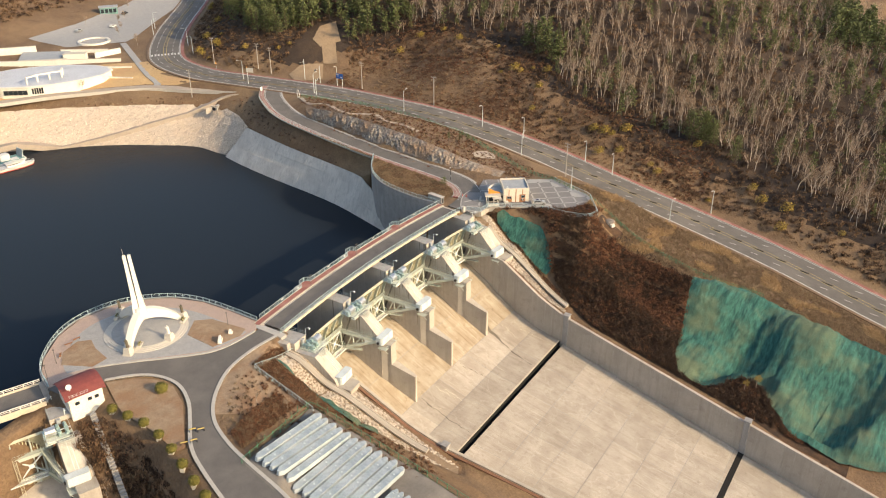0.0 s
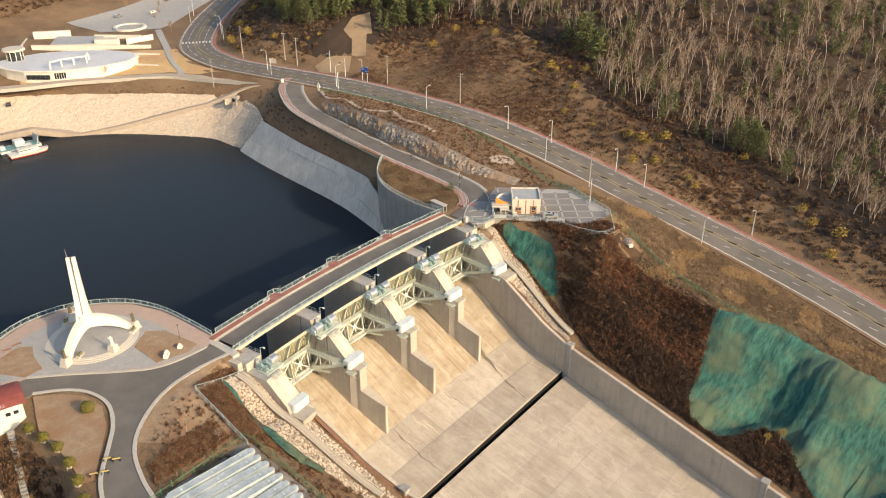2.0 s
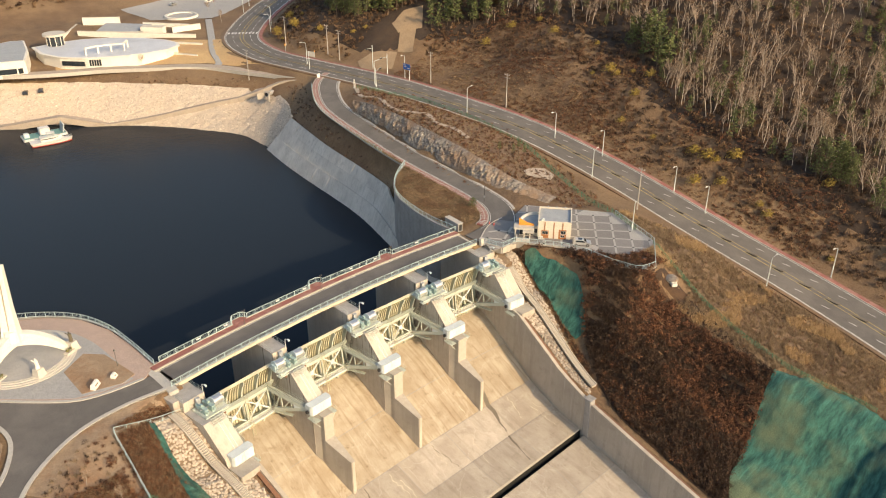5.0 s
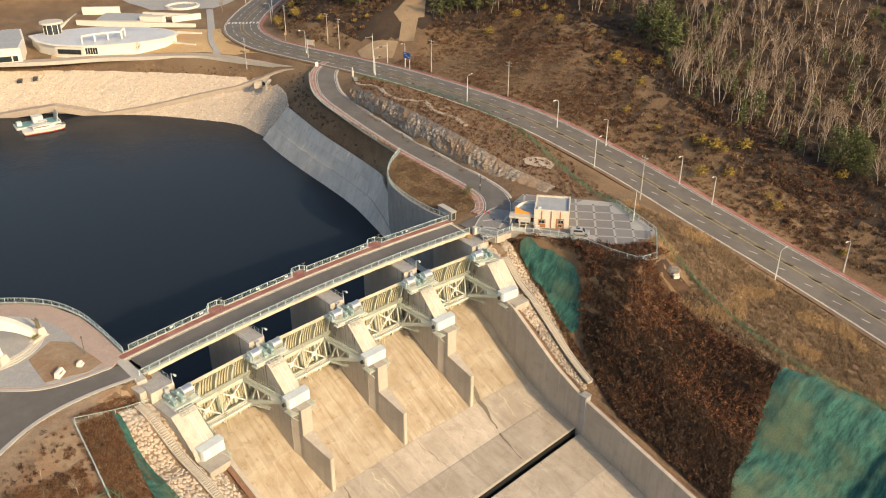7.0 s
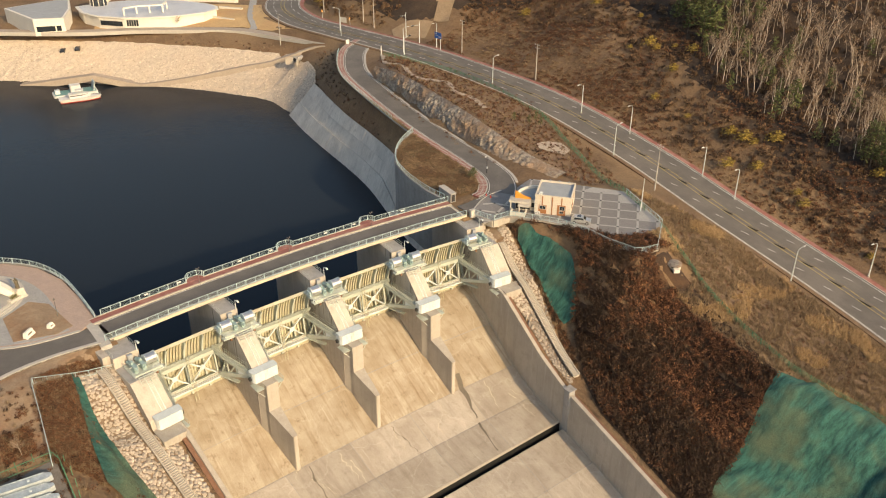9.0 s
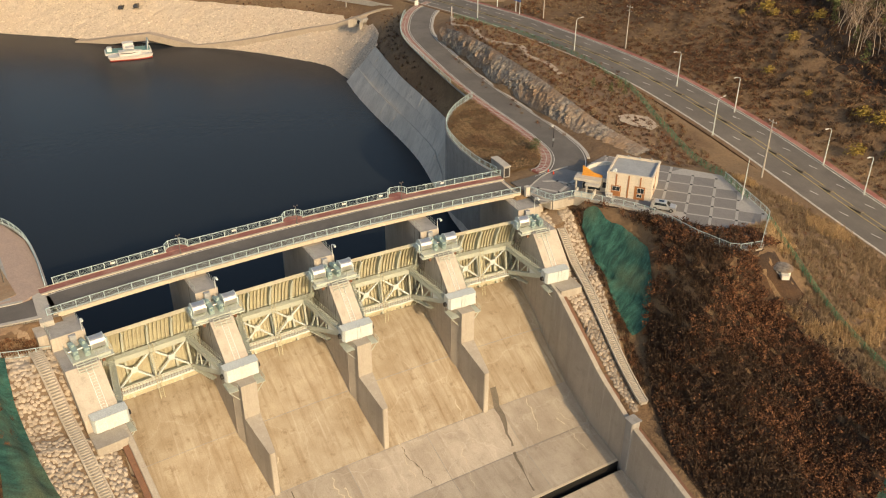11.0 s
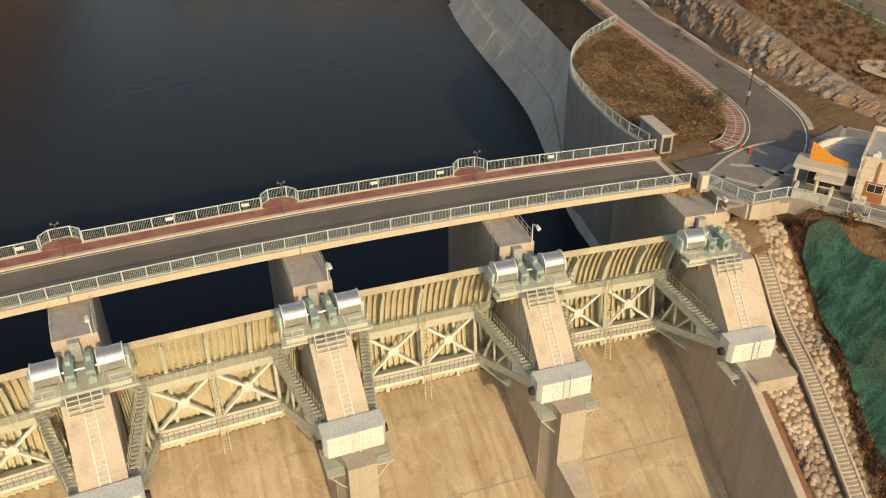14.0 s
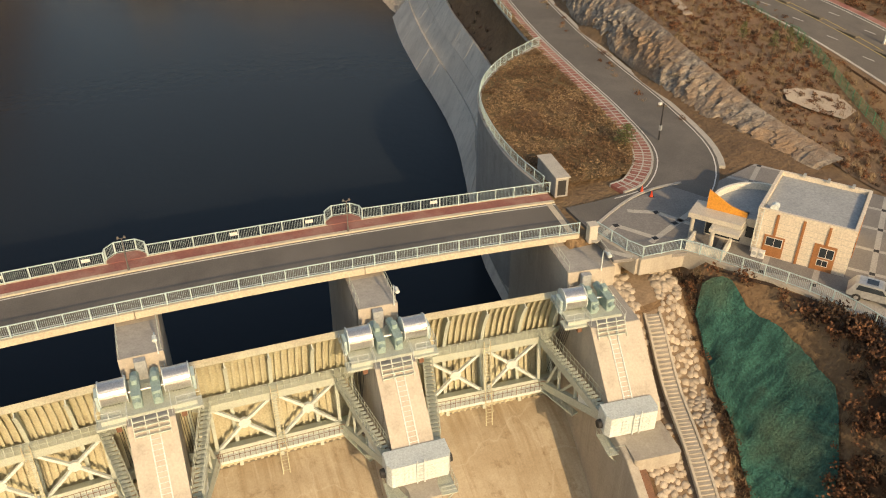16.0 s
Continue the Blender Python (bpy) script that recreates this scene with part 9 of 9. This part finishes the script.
for i in range(30000):
    x, y = rs.uniform(30, 95), rs.uniform(-135, -14)
    if not within(SLOPE, x, y) or within(NET2, x, y) or HWd(x, y)[0] < 10 or math.hypot(x - 63.8, y + 47.8) < 4.2:
        continue
    q = noise.noise(Vector((x * 0.09, y * 0.09, 1.0)))
    up = x > 66 or (x > 60 and y < -50)
    r = rs.random()
    if up:
        if r < 0.75:
            straw.append((x, y, rs.uniform(0.35, 0.95)))
        elif r < 0.83:
            rust.append((x, y, rs.uniform(0.3, 0.6)))
    elif q + rs.uniform(-0.3, 0.3) + (x - 52) * 0.015 > 0.0:
        rust.append((x, y, rs.uniform(0.45, 1.35)))
    else:
        # the low slope turns umber, its shade put into the leaf colour
        umber.append((x, y, rs.uniform(0.5, 1.35)))
# extra umber bushes by the wall, painting its deep shadow in leaf colour
for _ in range(2600):
    x, y = rs.uniform(32, 52), rs.uniform(-112, -38)
    ex = x - 40.0 * (R_ARC + y) / R_ARC
    if within(SLOPE, x, y) and not within(NET2, x, y) and 2.2 < ex < 12 - 0.03 * y:
        umber.append((x, y, rs.uniform(0.9, 1.7)))
FINE = [leaf_geo(70 + i, 56, 0.95, 1.2, 0.15, 0.9) for i in range(5)]
for nm, l, m, kinds, lab in (("rust_shrubs", rust, M_shrub, FINE, "dense rust-brown withered shrubs on the slope"), ("umber_shrubs", umber, M_umber, FINE + TWIGGY, "umber bramble and twigs with the slope's shade put into their colour"), ("straw_tufts", [q for q in straw if noise.noise(Vector((q[0] * 0.11, q[1] * 0.11, 6.0))) < 0.22], M_strawtuft, TWIGGY, "tall straw-coloured grass tufts on the verge"), ("golden_tufts", [(x, y, sc * 1.25) for x, y, sc in straw if noise.noise(Vector((x * 0.11, y * 0.11, 6.0))) >= 0.22], M_goldtuft, TWIGGY, "golden sunlit drifts of tall dry grass on the verge")):
    scatter(nm, kinds, g3(l), m, lab, "shrubs")
# left bank between plaza road and spillway, knoll, bank above the lining
rust, straw, umber = [], [], []
for poly, n, a, b in (([(-47, -10), (-58, -12), (-60, -30), (-61, -60), (-48, -60), (-42, -48), (-46, -36), (-50, -30), (-48, -20)], 900, 0.6, 0.2),
                      ([(-58, -10), (-66, -14), (-73, -24), (-78, -40), (-66, -40), (-60, -30)], 420, 0.2, 0.3),
                      ([(-83.2, 3), (-86, 9), (-90, 6), (-97, -10), (-104, -40), (-92, -36), (-86.5, -20), (-83.2, -8)], 2600, 0.25, 0.65),
                      ([(51, 31), (57, 46), (61, 65), (65, 87), (73, 117), (81, 131), (86, 140), (90, 132), (84, 118), (77, 108), (69, 88), (64, 66), (60, 50)], 1500, 0.3, 0.35),
                      ([(97, 104), (103, 77), (103, 46), (93, 17), (81, -13), (75, -11), (75.5, 20), (78.6, 50), (81.5, 76), (89, 101)], 4200, 0.42, 0.12),
                      ([(105, 100), (109, 62), (108, 46), (103, 26), (92, -2), (84, -20), (81, -14), (93, 16), (103, 46), (104, 76)], 2200, 0.35, 0.08),
                      ([(66.5, 4), (67.5, 20), (69, 33), (71, 50), (76.5, 76), (75, 76), (68.6, 50), (66.5, 33), (64, 18)], 300, 0.2, 0.1),
                      ([(79, 151), (62, 172), (48, 184), (52, 194), (64, 183), (80, 166), (84, 155)], 400, 0.3, 0.1),
                      ([(62, 182), (38, 210), (12, 233), (14, 236), (40, 211.5), (58, 197)], 500, 0.3, 0.1),
                      # strip between stones and net: umber leaf colour stands for the shadowed gap
                      ([(47.9, -12.5), (48.9, -15.5), (47.3, -17), (46.9, -20), (45.7, -25), (44.3, -31), (43.5, -36.5), (41.5, -41), (39.3, -45.5), (38.9, -43.5), (42.2, -34.3), (44.7, -27), (46.8, -20)], 4500, 0.25, 0.6)):
    p = arr(poly)
    k = 0
    while k < n:
        x, y = rs.uniform(*np.sort([p[:, 0].min(), p[:, 0].max()])), rs.uniform(p[:, 1].min(), p[:, 1].max())
        k += 1
        if not within(poly, x, y):
            continue
        r = rs.random()
        (rust if r < a else umber if r < a + b else straw).append((x, y, rs.uniform(0.3, 0.85)))
for poly, n in (([(-48.6, -12.2), (-54, -12.2), (-55.4, -20), (-56.6, -30), (-51.5, -34), (-50.8, -26), (-49.6, -18)], 5200), ([(-43.5, -9.2), (-47, -9), (-54, -10.2), (-53.5, -11), (-44, -10.8)], 700), ([(-75.2, -28.2), (-58.0, -26.4), (-57.4, -20.5), (-63, -20.8), (-73.0, -22.5)], 2300)):
    p = arr(poly)
    for _ in range(n):
        x, y = rs.uniform(p[:, 0].min(), p[:, 0].max()), rs.uniform(p[:, 1].min(), p[:, 1].max())
        if within(poly, x, y):
            (rust if rs.random() < 0.55 else straw).append((x, y, rs.uniform(0.3, 0.7)))
scatter("bank_shrubs", FINE, g3(rust), M_shrub, "rust-brown withered shrubs along the banks", "shrubs")
scatter("bank_bramble", TWIGGY + FINE, g3(umber), M_umber, "dark bramble on the banks, by the net standing in for shade", "shrubs")
scatter("bank_tufts", TWIGGY, g3(straw), M_strawtuft, "straw-coloured grass tufts along banks and knoll", "grass")
SP = [(-83.2, 3), (-86, 9), (-90, 6), (-97, -10), (-104, -40), (-92, -36), (-86.5, -20), (-83.2, -8)]
thick = [(x, y, rs.uniform(0.9, 1.7)) for x, y in ((rs.uniform(-104, -83), rs.uniform(-40, 9)) for _ in range(1500)) if within(SP, x, y)]
scatter("slope_thicket", FINE + TWIGGY, g3(thick[::2]), M_umber, "dark leafless thicket below the planters", "shrubs")
scatter("slope_brush", TWIGGY + FINE, g3(thick[1::2]), M_brush, "brown brush below the planters", "shrubs")
back = [(x, y, rs.uniform(0.8, 2.0)) for x, y in ((rs.uniform(-40, 175), rs.uniform(312, 420)) for _ in range(5000)) if y > 318 + 0.15 * abs(x - 60)]
scatter("back_brush", SHRUB + TWIGGY, g3(back[::2]), M_brush, "brown brush on the hill behind the car park", "shrubs")
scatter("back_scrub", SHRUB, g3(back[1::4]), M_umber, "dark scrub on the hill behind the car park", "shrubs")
for x, y, sc in ((37.6, -100.6, 0.95), (40.6, -103.0, 1.1)):
    b = thing("yellow_sapling", "thin young tree with a tuft of yellow leaves", "tree", pose(x, y, ground_at(x, y)) @ Matrix.Diagonal((sc, sc, sc, 1)), "yellow saplings")
    Geo().cone((0, 0, -0.3), (0.2, 0.1, 3.4), 0.09, 0.05, 6).bar((0.1, 0, 1.8), (0.8, 0.4, 3.2), 0.06, n=4).bar((0.12, 0, 2.2), (-0.6, -0.3, 3.5), 0.05, n=4).ob("trunk", M_bark, b)
    V, F = leaf_geo(95, 220, 1.25, 1.5, 0.16)
    tri_ob("crown", V + np.array((0.1, 0.0, 2.6)), F, M_yellow).parent = b
# saplings on the knoll, pine on the lawn, trees by the hall
SAP = shapes([bare_tree(5, 5.5, 1, 0.2, 2), bare_tree(8, 7, 3, 0.45)], M_paletrunk, M_twig)
for i, (x, y) in enumerate(((83, 24), (86, 21), (88.5, 19), (90, 22.5))):
    t = thing("young_pine", "slender staked young pine on the knoll", "tree", pose(x, y, ground_at(x, y)), "young pines")
    child("trunk", PINE_ME[i][0], t).scale = (0.35, 0.35, 0.6)
    child("crown", PINE_ME[i][1], t, Matrix.Translation((0, 0, 2.4)) @ Matrix.Diagonal((0.36, 0.36, 0.26, 1)))
t = thing("lawn_pine", "small dark spreading pine on the lawn", "tree", pose(54.9, 8.0, 0.33))
child("trunk", PINE_ME[1][0], t).scale = (0.4, 0.4, 0.26)
child("crown", PINE_ME[1][1], t, Matrix.Translation((0, 0, 0.3)) @ Matrix.Diagonal((0.7, 0.7, 0.24, 1)))
for i, (x, y, sc) in enumerate(((-91, -3, 1.1), (-94, -14, 1.2), (-97, -24, 1.2), (-60, -26, 0.6), (-63, -20, 0.55), (58, 204.5, 0.8), (118, 240, 0.9), (124, 262, 0.9), (133, 272, 0.9), (142, 286, 0.9), (128, 296, 0.9), (150, 290, 0.9), (165, 305, 0.9))):
    t = thing("shade_tree", "bare spreading tree with grey twigs", "tree", Matrix.Translation((x, y, ground_at(x, y))) @ Matrix.Rotation(i * 1.3, 4, "Z") @ Matrix.Diagonal((sc, sc, sc, 1)), "shade trees")
    child("trunk", SAP[1][0], t)
    child("crown", SAP[1][1], t)

lt, lr = [], []
lp = [tuple(map(float, q)) for q in lawn_poly]
xs, ys = [q[0] for q in lp], [q[1] for q in lp]
for i in range(8000):
    x, y = rs.uniform(min(xs), max(xs)), rs.uniform(min(ys), max(ys))
    if within(lp, x, y):
        (lt if noise.noise(Vector((x * 0.2, y * 0.2, 9))) > -0.05 else lr).append((x, y, rs.uniform(0.18, 0.5)))
lg = lambda l: [(x, y, max(ground_at(x, y), 0.2 + 0.0185 * y), sc, rs.uniform(0, 6.3)) for x, y, sc in l]
scatter("lawn_tufts", FLAT, lg(lt), M_stubble, "tan withered grass tufts of the lawn", "grass")
scatter("lawn_weeds", FLAT, lg(lr), M_brush, "olive-brown weeds in the lawn", "grass")
M_field = mat("tilled_soil", (0.36, 0.26, 0.16), (0.28, 0.20, 0.12), 0.95, 0.3, 3, 0.4, depth=0.1)
for poly in ([(137.8, 131), (140.4, 137.8), (151.5, 142.5), (158.9, 138.2), (146.3, 125.4)], [(130.5, 123.4), (141, 133), (147.4, 129.6), (133.4, 117.5)], [(117.5, 133.7), (124.8, 132.7), (130.2, 123.2), (121.1, 116.4), (113.5, 125.9)]):
    tagged(drape("field", poly, 0.25, 2.0, M_field), "small terraced field of pale dry soil", "field", kind="structure")
